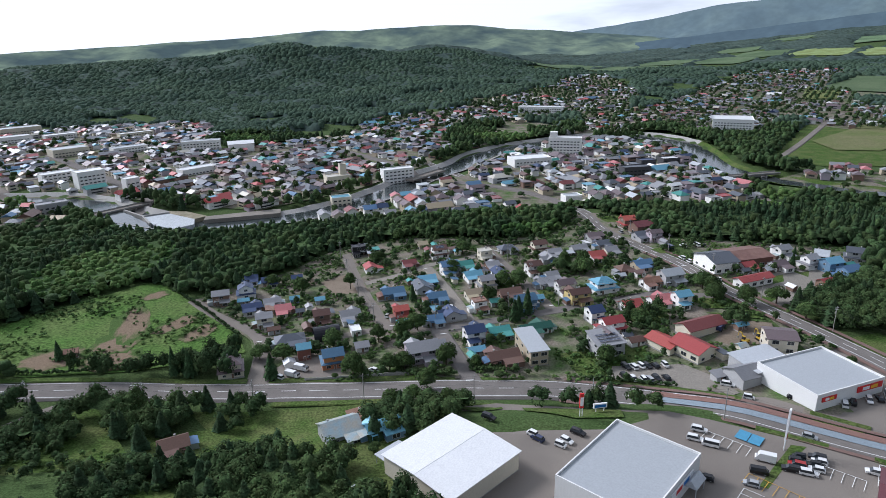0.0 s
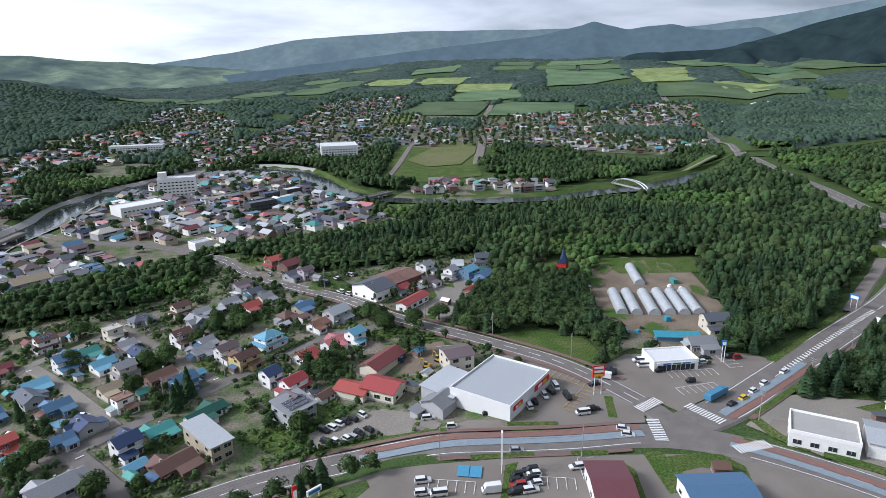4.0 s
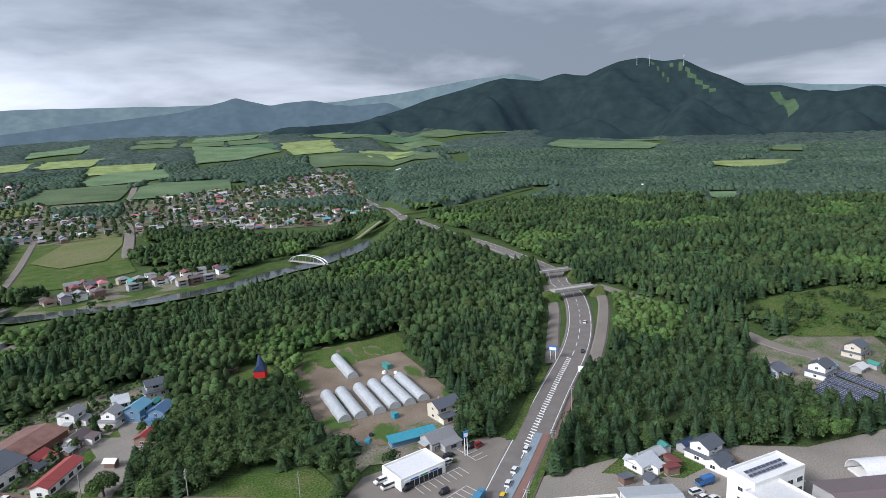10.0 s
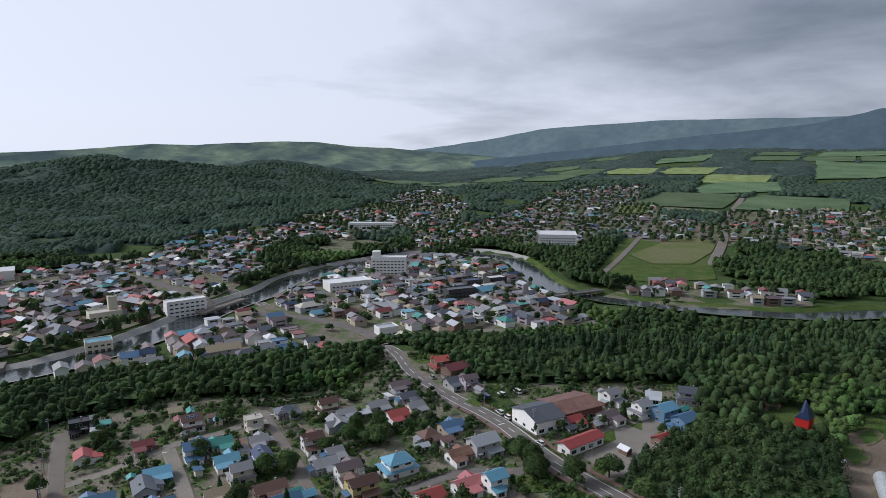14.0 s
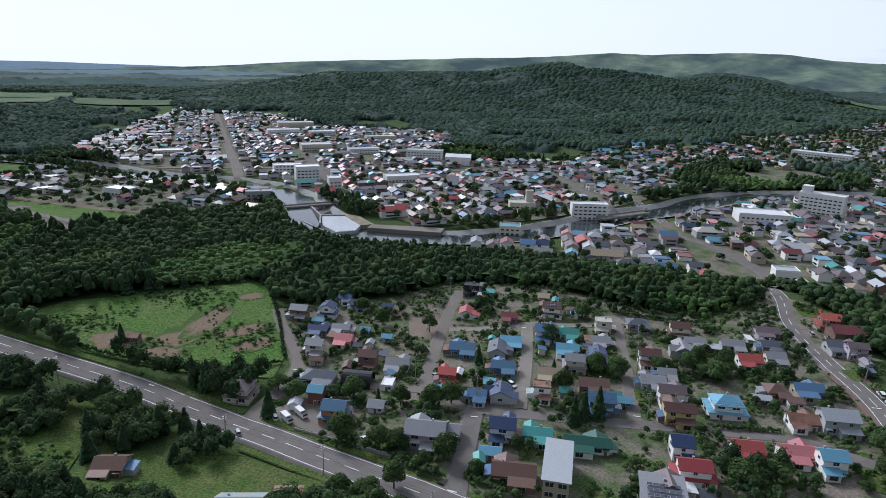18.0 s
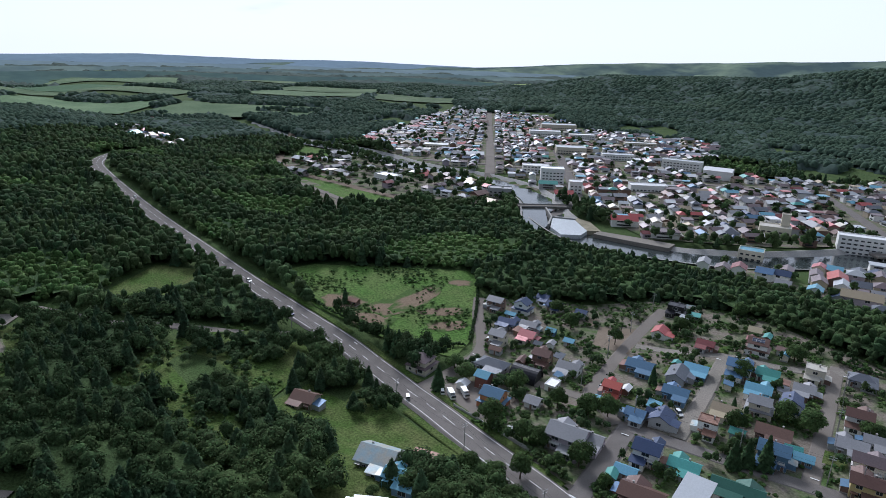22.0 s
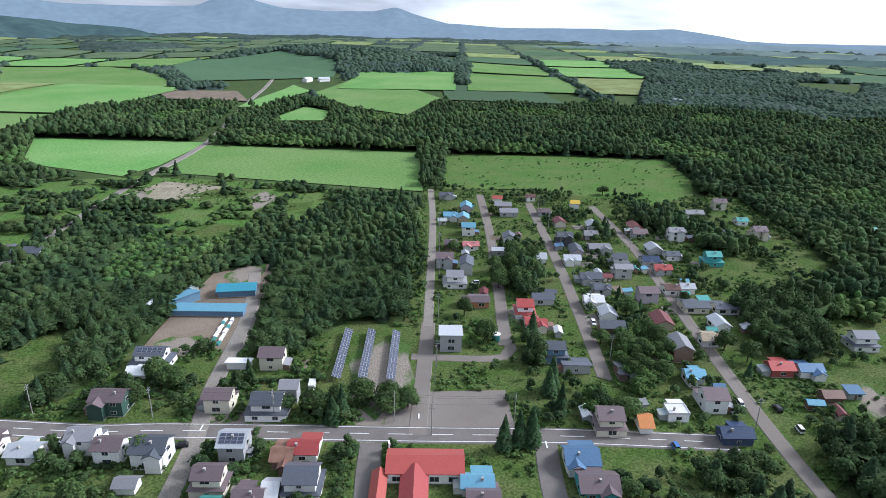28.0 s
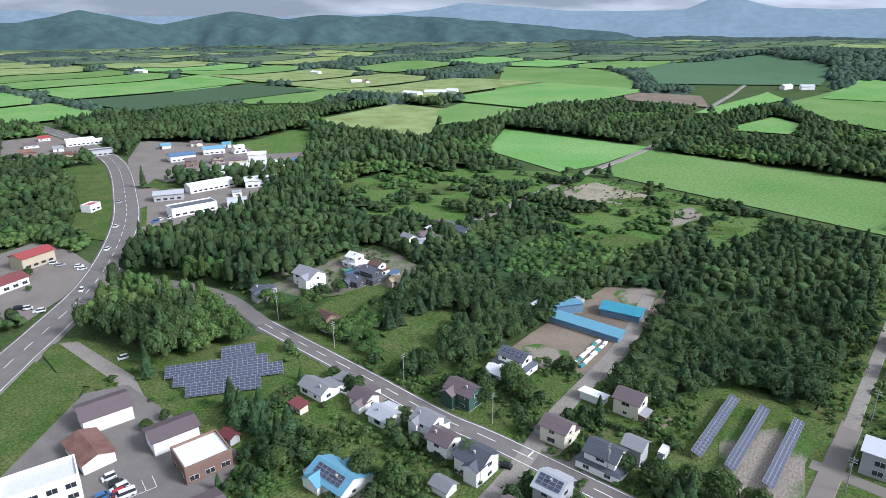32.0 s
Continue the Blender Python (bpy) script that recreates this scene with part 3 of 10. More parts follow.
COPSES = [(-121, 113, 8, 5, 20), (-104, 83, 10, 6, 20), (-93, 75, 9, 6, 0), (-60, 99, 15, 12, 20), (-52, 112, 14, 6, 0), (-84, 74, 9, 6, 0),  # clumps of trees inside the open land: centre, half-lengths, heading of the first
    (-183, -143, 26, 12, 45), (-158, -66, 16, 10, 45), (-146, -58, 12, 8, 45), (-310, -140, 26, 14, 45), (-222, -40, 30, 16, 30), (-270, -28, 26, 14, 20), (-300, -100, 24, 12, 45), (-246, -36, 18, 12, 0), (-340, -185, 26, 14, 45), (-268, -146, 10, 8, 45),
    (-2, -174, 7, 5, 0), (-50, -118, 5, 4, 45), (66.4, 161.5, 4, 3, 0), (-180.1, 101.6, 12, 9, 20), (-175.5, 117.8, 10, 7, 0), (-148.2, 123.7, 9, 5, 0), (-137.8, 79.1, 7, 5, 30), (-142.5, 69.1, 10, 7, 0), (-125.1, 122.6, 6, 5, 0), (-73.1, 121.4, 7, 4, 0), (-150, 52, 9, 6, 0), (-122, -14, 9, 6, 30), (-138, -4, 12, 8, 30), (-152, 2, 9, 6, 0), (-140, 9, 12, 6, 20), (-112, -20, 5, 4, 0), (-160, 6, 7, 5, 0), (-112.3, 60.1, 7, 5, 0), (-186.9, 80.9, 8, 6, 0), (-65.2, 174.2, 9, 5, 15), (-118, -55, 10, 5, 45), (-132, -92, 10, 4, 45), (15.9, 238.1, 11, 8, 15), (-15.7, 185.6, 5, 4, 0), (-58.5, 121.4, 13, 6, 0), (-69.7, 135.1, 11, 3, 0), (69.3, 194.3, 6, 8, 0), (34.5, 173.7, 9, 5, 15)]
VILLAGE = [(-120.7, 139.2), (-133.9, 176.6), (-174.5, 217.9), (-163.5, 234.4), (-137.2, 260.3), (-117.2, 298.3), (-70.8, 308.5), (-26.3, 297.5), (12.8, 299.1), (30.4, 321.4), (36.6, 345.8), (58.6, 335.0), (68.4, 278.1), (89, 272), (133, 262), (165, 252), (150, 210), (109, 188), (93, 172), (100, 140), (112, 118), (104, 75), (60, 98), (20.1, 123.1), (-43.3, 133.3)]
clearing(VILLAGE, "yard", "village_ground", "trodden yards and gardens between village houses")
clearing([(-260.6, 147.4), (-260.6, 169.5), (-205.9, 238.1), (-192.2, 234.2), (-140.5, 181.0), (-132.8, 165.6), (-172.5, 148.4), (-208.9, 141.6)], "scrub", "overgrown_field", "overgrown field with bare brown patches")
clearing([(167, 162), (197, 190), (231, 196), (242, 160), (208, 118), (192, 101), (168, 95), (149, 112), (147, 138)], "soil", "nursery_yard", "bare soil yard of a plant nursery")
clearing([(212, 206), (232, 192), (262, 172), (244, 150), (206, 176)], "grass", "meadow", "grass behind a plant nursery")
clearing([(168, 196), (180, 216), (196, 218), (200, 206), (190, 190), (176, 182)], "grass", "garden_ground", "grass round a red house")
clearing([(170, 96), (160, 88), (150, 92), (138, 112), (130, 112), (143, 122), (160, 118), (178, 106)], "yard", "yard_ground", "yards behind a shop")
clearing([(104, 148), (116, 152), (130, 128), (122, 113), (108, 112), (104, 118), (100, 138)], "grass", "meadow", "grass corner with a drive beside the street")
clearing([(222, -58), (232, -36), (246, -20), (262, -6), (285, 2), (300, -8), (335, -30), (330, -58), (300, -64), (262, -72)], "yard", "yard_ground", "gravel yard with solar panels beside a lane")
clearing([(110, 108), (131, 110), (171, 82), (171, 71), (112, 72)], "lot", "parking_lot", "asphalt parking lot with white bays")
clearing([(122, 55), (150, 58), (170, 38), (183, 23), (193, 2), (200, -20), (225, -48), (190, -80), (140, -100), (131, -30)], "gravel", "yard_ground", "gravel yards beside the highway")
clearing([(132, 52), (140, 40), (128, 33), (124, 50)], "lot", "parking_lot", "asphalt forecourt of a workshop")
clearing([(160, 40), (172, 36), (183, 22), (178, 8), (166, 16)], "grass", "lawn", "grass plot beside gravel")
clearing([(-78.8, 116.5), (-74, 75), (-48, 48), (-20, 38), (20, 30), (60, 15), (116, -5), (118, 22), (100, 52), (60, 80), (20.0, 101.6), (-32.6, 116.3)], "lot", "parking_lot", "worn asphalt parking lots of roadside shops")
clearing([(36.4, 110.7), (98, 74), (108, 84), (106, 118), (96, 140), (60.6, 129.8), (46.7, 127.1)], "lot", "parking_lot", "asphalt parking lot round a supermarket")
for poly in ([(-6.2, 149.6), (1.2, 151.5), (28.4, 155.8), (26.3, 144.5), (12.8, 135.0), (10.7, 129.9), (3.3, 129.3), (-2.0, 134.8)], [(-42.2, 134.4), (-21.0, 131.9), (-22.0, 128.8), (-39.0, 128.0)], [(-60.7, 135.4), (-46.4, 134.4), (-46.4, 131.3), (-60.7, 132.2)], [(-24.9, 112.1), (5.8, 104.7), (5, 98), (-10, 98), (-24.1, 106.9)], [(-49.6, 116.5), (-31.6, 116.2), (-30.9, 110.6), (-39.6, 107.0)], [(76, 64), (76, 60), (65, 46), (61, 48)],
             [(84, 64), (89, 62), (88, 59), (97, 55), (102, 50), (102, 43), (96, 37), (98, 41), (92, 50), (86, 52), (78, 47), (75, 48)], [(127, 59), (130, 56), (126, 46), (126, 36), (123, 37), (122, 47)], [(100, 93), (102, 91), (93, 81), (91, 83)], [(48, 83), (52, 82), (42, 74), (33, 65), (31, 66)], [(-30.5, 226.0), (-17.8, 234.1), (-11.5, 225.5), (-22.0, 217.3)], [(-76.5, 189.3), (-63.0, 192.0), (-65.2, 200.8), (-78.8, 198.2)], [(34.5, 165.5), (44.7, 174.4), (40.6, 183.2), (26.3, 178.8)]):
    clearing(poly, "grass", "lawn", "rough green lawn beside a street")
clearing([(54, 152), (69, 167), (81, 162), (75, 146), (59, 146)], "soil", "builders_yard", "churned brown soil of a builder's yard")
clearing([(7.5, 128.0), (36.6, 115.6), (44.7, 125.2), (36.6, 136.3), (11.7, 138.2)], "gravel", "gravel_lot", "gravel lot with parked cars")
clearing([(92, 178), (112, 190), (140, 206), (146, 218), (118, 222), (100, 212), (90, 196)], "gravel", "gravel_lot", "bare gravel ground beside the street")
clearing([(88, 196), (98, 213), (122, 224), (118, 232), (100, 222), (86, 208)], "grass", "lawn", "bright green strip of lawn")
for poly in [[(79, 205), (99, 210), (112, 215), (108, 206), (94, 200), (84, 198)], [(125, 233), (132, 228), (122, 211), (117, 222)], [(58.6, 198.0), (63.5, 200.2), (77, 177), (63.5, 180.0), (58.6, 189.8)], [(60.6, 176.4), (78, 171), (81, 165), (61.5, 175.2)], [(48.7, 330.3), (65.5, 328.2), (68.4, 310.3), (52.7, 316.1)], [(28.4, 246.1), (38.6, 250.5), (37.6, 240.3), (29.4, 239.7)], [(62.5, 259.1), (69.3, 261.8), (68.4, 250.9), (62.5, 252.0)], [(90, 189), (96, 187), (90, 182), (87, 184)]]:
    clearing(poly, "grass", "lawn", "bright green grass beside the village street")
clearing([(-122.9, 139.2), (-90.3, 136.8), (-88.0, 153.9), (-111.3, 160.4)], "lot", "parking_lot", "worn asphalt forecourt with parked vans")
clearing([(-116.0, 242.1), (-100.7, 254.2), (-88.0, 225.3), (-104.2, 221.9)], "soil", "vegetable_plot", "dark soil vegetable plot")
clearing([(205, -309), (197, -326), (170, -309), (151, -288), (146, -253), (150, -225), (175, -235), (200, -270)], "lot", "parking_lot", "asphalt forecourt of a roadside garage")
clearing([(270, -511), (244, -528), (191, -416), (160, -325), (183, -333), (209, -404)], "grass", "meadow", "roadside meadow")
clearing([(396, -654), (361, -681), (303, -615), (262, -532), (333, -540)], "lot", "parking_lot", "asphalt lots of roadside shops")
clearing([(-207.9, 102.6), (-174.5, 125.4), (-128.3, 72.8), (-96, 51), (-143, 50), (-170, 40), (-196.7, 69.9)], "grass", "meadow", "bright green meadow with scattered bushes")
clearing([(-139.4, 121.5), (-104.1, 83.0), (-80.4, 90.4), (-65.2, 119.8)], "grass", "meadow", "green grass verge below the road")
clearing([(-101.9, 111.5), (-62.2, 112.0), (-56, 82), (-64, 62), (-80, 70), (-103.0, 93.6)], "grass", "meadow", "grass round old metal sheds")
clearing([(-148.8, 105.8), (-129.5, 110.5), (-112.5, 92.3), (-116.9, 79.1), (-137.9, 84.5)], "grass", "garden_ground", "grass round a brown-roofed house")
clearing([(-259, 56), (-299.9, 94.8), (-283.4, 112.8), (-252.3, 99.7), (-238.9, 67.5)], "grass", "meadow", "bright green clearing beside the road")
clearing([(-246, -11), (-270, 4), (-256, 28), (-240, 16), (-221, -9)], "gravel", "gravel_yard", "gravel yard of a small firm")


def patch(name, cx, cy, a, b, turn, material, label, lift=0.19):
    """An uneven worn patch of ground."""
    g = random.Random(int(cx * 7 + cy))
    pts = []
    for i in range(18):
        t, r = 6.2832 * i / 18, g.uniform(0.72, 1.12)
        u, v = a * r * math.cos(t), b * r * math.sin(t)
        pts.append((cx + u * math.cos(radians(turn)) - v * math.sin(radians(turn)), cy + u * math.sin(radians(turn)) + v * math.cos(radians(turn))))
    mb, base = MB(), zat(cx, cy)
    for x, y in [(cx, cy)] + [(cx + (x - cx) * f, cy + (y - cy) * f) for f in (0.35, 0.7, 1.0) for x, y in pts]:
        u = (x - cx) * math.cos(radians(turn)) + (y - cy) * math.sin(radians(turn))
        v = -(x - cx) * math.sin(radians(turn)) + (y - cy) * math.cos(radians(turn))
        mb.v.append((u / a, v / b, zat(x, y) - base))
    for i in range(18):
        j = (i + 1) % 18
        mb.f.append((0, 1 + i, 1 + j))
        mb.f += [(1 + r + i, 19 + r + i, 19 + r + j, 1 + r + j) for r in (0, 18)]
    mb.m = [0] * len(mb.f)
    ob = new(name, mb.mesh(name, [M[material]]))
    ob.matrix_world = pose(cx, cy, base + lift, 0, 0, turn) @ Matrix.Diagonal((a, b, 1, 1))
    tagged(ob, label, "ground", kind="structure")


for k, (x, y, a, b, turn) in enumerate(((-207, 156, 15, 10, 20), (-184, 156, 13, 11, 40), (-189, 170, 11, 10, 60), (-191, 190, 24, 9, 105), (-195, 222, 8, 5, 60), (-159, 184, 12, 6, 70), (-172, 191, 15, 6, 62))):
    patch("bare_patch", x, y, a, b, turn, "soil_fade", "bare brown soil in an overgrown field", 0.12 + 0.006 * k)
for k, (x, y, a, b, turn) in enumerate(((-95, -228, 14, 8, 40), (-45, -180, 9, 10, 45), (-160, -332, 26, 11, 45), (-104, -388, 18, 8, 40), (-188, 0, 12, 6, 20), (-230, 14, 14, 5, 10), (-66, -100, 16, 6, 45), (-120, 30, 6, 4, 0), (-155, -115, 12, 7, 45), (-70, -158, 18, 5, 45), (-38, -126, 7, 10, 45), (-10, -98, 10, 6, 45), (8, -160, 8, 6, 0), (55, -275, 16, 10, 50), (-34, -122, 9, 7, 30), (12, -118, 9, 6, 30), (-86, -118, 26, 12, 45))):
    patch("bare_patch", x, y, a, b, turn, "gravel_fade", "bare gravelly patch in the grass", 0.19 + 0.004 * k)
for k, (x, y, a, b, turn) in enumerate(((222, 176, 15, 6, 40), (234, 168, 9, 5, 60), (176, 150, 9, 6, 20), (160, 118, 10, 7, 30), (196, 108, 12, 4, 40), (216, 136, 10, 4, 50), (186, 176, 12, 5, 45), (160, 140, 7, 9, 0), (204, 186, 10, 4, 30))):
    patch("weed_patch", x, y, a, b, turn, "weed_fade", "weeds growing over bare soil", 0.16 + 0.005 * k)
SOUTH = [(-60, -40), (-90, -25), (-125, 2), (-165, 8), (-184, 14), (-235, 28), (-270, 4), (-300, -40), (-345, -74), (-404, -132), (-389, -150), (-345, -190), (-290, -258), (-262, -288), (-203, -230), (-150, -176), (-116, -142), (-100, -157), (-68, -150), (-60, -90)]
clearing(SOUTH, "grass", "village_lawn", "grass and gardens of a scattered settlement")
clearing([(62, -205), (85, -197), (104, -178), (100, -125), (50, -102), (10, -80), (-60, -38), (-64, -100), (-70, -150), (-55, -162), (-33, -190), (-5, -172), (8, -180), (40, -212)], "grass", "village_lawn", "grass and gardens along a village road")
clearing([(145, -200), (131, -195), (106, -176), (100, -150), (112, -120), (140, -120)], "grass", "meadow", "rough green roadside meadow")
clearing([(135, -205), (121, -210), (84, -190), (74, -164), (96, -174), (112, -178)], "grass", "meadow", "rough grass beside a works yard")
clearing([(128, -207), (122, -208), (92, -181), (84, -168), (87, -166), (97, -178)], "gravel", "gravel_track", "narrow gravel track through grass")
clearing([(104, -172), (92, -176), (68, -153), (48, -138), (50, -118), (92, -112), (108, -130)], "asphalt", "works_yard", "asphalt yard between garages")
clearing([(-80, -108), (-108, -84), (-93, -67), (-64, -92)], "lot", "gravel_lot", "empty grey gravel lot edged by grass")
clearing([(-45, -200), (-84, -237), (-112, -230), (-99, -213), (-70, -182), (-57, -165), (-33, -187)], "soil", "works_yard", "bare soil works yard")
clearing([(30, -240), (48, -236), (66, -238), (66, -250), (50, -264), (34, -286), (18, -300), (6, -290), (-8, -264), (4, -244)], "yard", "yard_ground", "yards round a group of farmhouses")
clearing([(40, -206), (26, -212), (6, -246), (16, -252), (34, -236), (44, -216)], "grass", "meadow", "green meadow below farmhouses")
clearing([(4, -290), (-8, -294), (-36, -322), (-26, -336), (-2, -312)], "yard", "yard_ground", "yards round a few houses in the woods")
clearing([(200, -440), (158, -462), (112, -470), (75, -486), (79, -554), (165, -606), (253, -633), (230, -540), (177, -400), (150, -322), (122, -335), (94, -366), (90, -430)], "lot", "works_yard", "asphalt yards round roadside works")
clearing([(-76, -543), (-110, -652), (-222, -536), (-152, -470), (-118, -452)], "field", "green_field", "even bright green hay field")
clearing([(-145, -446), (-216, -524), (-340, -380), (-254, -281)], "field", "green_field", "even bright green hay field")
clearing([(-351, -357), (-420, -296), (-480, -221), (-425, -172), (-386, -153), (-338, -160), (-318, -236), (-266, -276)], "scrub", "overgrown_field", "overgrown green field with rough tufts")
clearing([(104, -739), (2, -878), (-60, -820), (-40, -690), (-29, -609)], "field_dull", "hay_field", "olive green hay field")
clearing([(-50, -800), (-123, -943), (-224, -871), (-86, -710), (-45, -690)], "field", "green_field", "bright green field beyond the woods")
clearing([(31, -231), (8, -247), (3, -237), (24, -219)], "grass", "meadow", "small green meadow")
clearing([(15, -198), (-8, -207), (-10, -184), (8, -176)], "grass", "meadow", "small green meadow")
clearing([(-63, -386), (-103, -405), (-135, -432), (-200, -356), (-208, -318), (-181, -279), (-138, -268), (-106, -290), (-73, -332)], "scrub", "meadow", "rough meadow with bushes and young trees")
clearing([(57, -367), (33, -447), (-17, -475), (-62, -470), (-125, -448), (-138, -432), (-103, -405), (-63, -386), (-62, -341), (-18, -312), (17, -336)], "scrub", "meadow", "overgrown clearing with young trees")
clearing([(-97, -398), (-135, -417), (-158, -380), (-142, -358), (-114, -371)], "sand", "bare_ground", "pale bare ground beside a track")
clearing([(182, -444), (183, -468), (156, -441), (165, -431)], "grass", "lawn", "mown lawn beside a roadside works")
clearing([(166, -380), (162, -392), (147, -348), (154, -344)], "grass", "lawn", "mown lawn beside a wide road")
clearing([(156, -608), (136, -628), (113, -680), (87, -660), (78, -556), (120, -550)], "scrub", "meadow", "green meadow behind roadside works")
clearing([(353, 6), (390, -12), (430, -54), (440, -86), (333, -70), (318, -24)], "grass", "meadow", "light green clearing in the woods")
clearing([(-258, -1537), (-438, -1469), (-439, -1199), (-403, -1039), (-279, -978), (-144, -956)], "field", "green_field", "bright green field", 1.0, 60)
clearing([(-514, -814), (-797, -1020), (-627, -648), (-477, -551), (-468, -651)], "field", "green_field", "bright green field", 1.0, 60)
clearing([(-350, -974), (-444, -909), (-392, -777), (-316, -869)], "soil", "ploughed_field", "brown ploughed field", 1.0, 60)
clearing([(-354, -735), (-560, -935), (-536, -846), (-376, -719)], "field", "green_field", "bright green field", 1.0, 60)
clearing([(-324, -613), (-422, -685), (-421, -623), (-373, -576)], "field", "green_field", "bright green field", 1.0, 60)
clearing([(-770, -795), (-814, -606), (-725, -499), (-620, -629)], "crop", "crop_field", "dark green crop field", 1.0, 60)
clearing([(-588, -1545), (-884, -1509), (-797, -1135), (-674, -983), (-450, -1080)], "crop", "crop_field", "dark green crop field", 1.2, 60)
clearing([(454, -1250), (397, -1427), (272, -1332), (330, -1040)], "field", "green_field", "bright green field", 1.0, 60)
clearing([(239, -918), (146, -1210), (30, -1115), (127, -899)], "field", "green_field", "bright green field", 1.0, 60)
clearing([(-450, -1540), (-324, -1604), (-134, -1186), (-180, -1028), (-240, -990), (-130, -1000), (-250, -1560)], None)
clearing([(383, 684), (376, 623), (419, 612), (494, 681), (554, 754), (537, 818)], "turf_dry", "sports_field", "dry grass sports field", 0.9)
clearing([(574, 957), (598, 846), (648, 898), (617, 1005)], "soil", "ploughed_field", "brown ploughed field edged by trees", 0.6, 60)
clearing([(700, 1286), (730, 1223), (656, 1088), (600, 1117)], "field_dull", "hay_field", "olive hay field", 1.5, 60)
clearing([(113, 726), (166, 724), (203, 666), (190, 590), (170, 600), (144, 655)], "scrub", "river_meadow", "rough meadow inside the river bend", 0.2)
clearing([(1041, 1519), (952, 1361), (1194, 1366), (1345, 1554), (1235, 1659)], "field_hazed", "green_field", "bright green field", 2.5, 60)
clearing([(1776, 1370), (1453, 1099), (1627, 940), (1759, 845), (1908, 923), (1888, 1317)], "field_hazed", "green_field", "bright green field", 2.5, 60)
clearing([(2074, 2206), (1465, 1558), (1704, 1570), (1973, 1626), (2068, 1849)], "field_hazed", "green_field", "bright green field", 3.0, 60)
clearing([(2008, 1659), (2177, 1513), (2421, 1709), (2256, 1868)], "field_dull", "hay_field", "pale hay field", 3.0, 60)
clearing([(2232, 2370), (2467, 2214), (2900, 2500), (2650, 2750)], "field_hazed", "green_field", "far green field on rising land", 3.5, 60)
clearing([(2700, 1500), (2500, 1180), (3000, 1000), (3300, 1400)], "field_hazed", "green_field", "far green field on rising land", 3.5, 60)
clearing([(2650, 2050), (2560, 1720), (3100, 1700), (3300, 2150)], "field_hazed", "green_field", "far green field on rising land", 3.5, 60)
clearing([(1481, 2438), (1707, 2432), (2035, 2802), (1710, 2763)], "field_hazed", "green_field", "far green field between woods", 3.5, 60)
clearing([(2138, 619), (2104, 512), (2062, 271), (2319, 247), (2579, 534), (2700, 700)], "field_hazed", "green_field", "green field at the foot of the mountain", 2.5, 60)
clearing([(1500, 77), (1418, -13), (1533, -122), (1600, -92), (1581, 62)], "field_dull", "hay_field", "pale field in the woods", 2.0, 60)
clearing([(1947, -44), (1941, -146), (2141, -165), (2181, -94)], "field_hazed", "green_field", "green field in the woods", 2.5, 60)
clearing([(822, 80), (806, 26), (845, 33), (852, 78)], "soil", "ploughed_field", "narrow brown ploughed field", 1.0, 60)
clearing([(974, -114), (939, -153), (993, -175), (1012, -124)], "soil", "ploughed_field", "brown ploughed field in the woods", 1.0, 60)
clearing([(907, 62), (875, 15), (975, -10), (950, 60)], "field_hazed", "green_field", "green clearing with a farm", 1.0, 60)
clearing([(-2214, 304), (-2493, 517), (-2247, 740), (-1961, 630)], "field_hazed", "green_field", "pale green field far off", 2.5, 60)
clearing([(-1851, 298), (-1847, 463), (-1639, 608), (-1483, 481)], "field_hazed", "green_field", "pale green field far off", 2.5, 60)

clearing([(-734, 412), (-541, 425), (-395, 346), (-372, 300), (-400, 268), (-450, 282), (-600, 310)], "scrub", "meadow", "green meadow beside the railway", 0.03)
clearing([(-560, 296), (-516, 308), (-392, 268), (-372, 250), (-420, 255)], "yard", "yard_ground", "yards along a lane beside the railway", 0.04)
clearing([(300, 560), (288, 584), (367, 700), (530, 940), (565, 840), (560, 760), (494, 670), (430, 590), (392, 533), (320, 540)], "grass", "meadow", "rough green land round a sports field", 0.02, 40)
for pts, w in (([(448, 157), (525, 227), (611, 324), (688, 399), (819, 496), (1007, 667), (1100, 760)], 17), ([(440, 600), (577, 770), (710, 946), (958, 1220)], 15)):   # wide verges
    for (ax, ay), (bx, by) in zip(pts, pts[1:]):
        v = Vector((-(by - ay), bx - ax)).normalized() * w
        clearing([(ax + v.x, ay + v.y), (ax - v.x, ay - v.y), (bx - v.x, by - v.y), (bx + v.x, by + v.y)], None)
GLADES = [(-20, -408, 14), (-105, -293, 16), (-162, -308, 14), (-149, -363, 16), (9, -423, 12), (-47, -380, 14), (-107, -352, 12), (-176, -289, 10), (-8, -211, 10), (1, -199, 10), (35, -430, 10)]   # grassy gaps in the young woods
for k, (cx, cy, a) in enumerate(GLADES):
    g_ = random.Random(k + 40)
    pts = []
    for i in range(12):
        t_, r_ = 6.2832 * i / 12, a * g_.uniform(0.55, 1.25)
        pts.append((cx + r_ * 1.4 * math.cos(t_), cy + r_ * 0.9 * math.sin(t_)))
    clearing(pts, "grass", "glade", "grassy gap in young woodland")

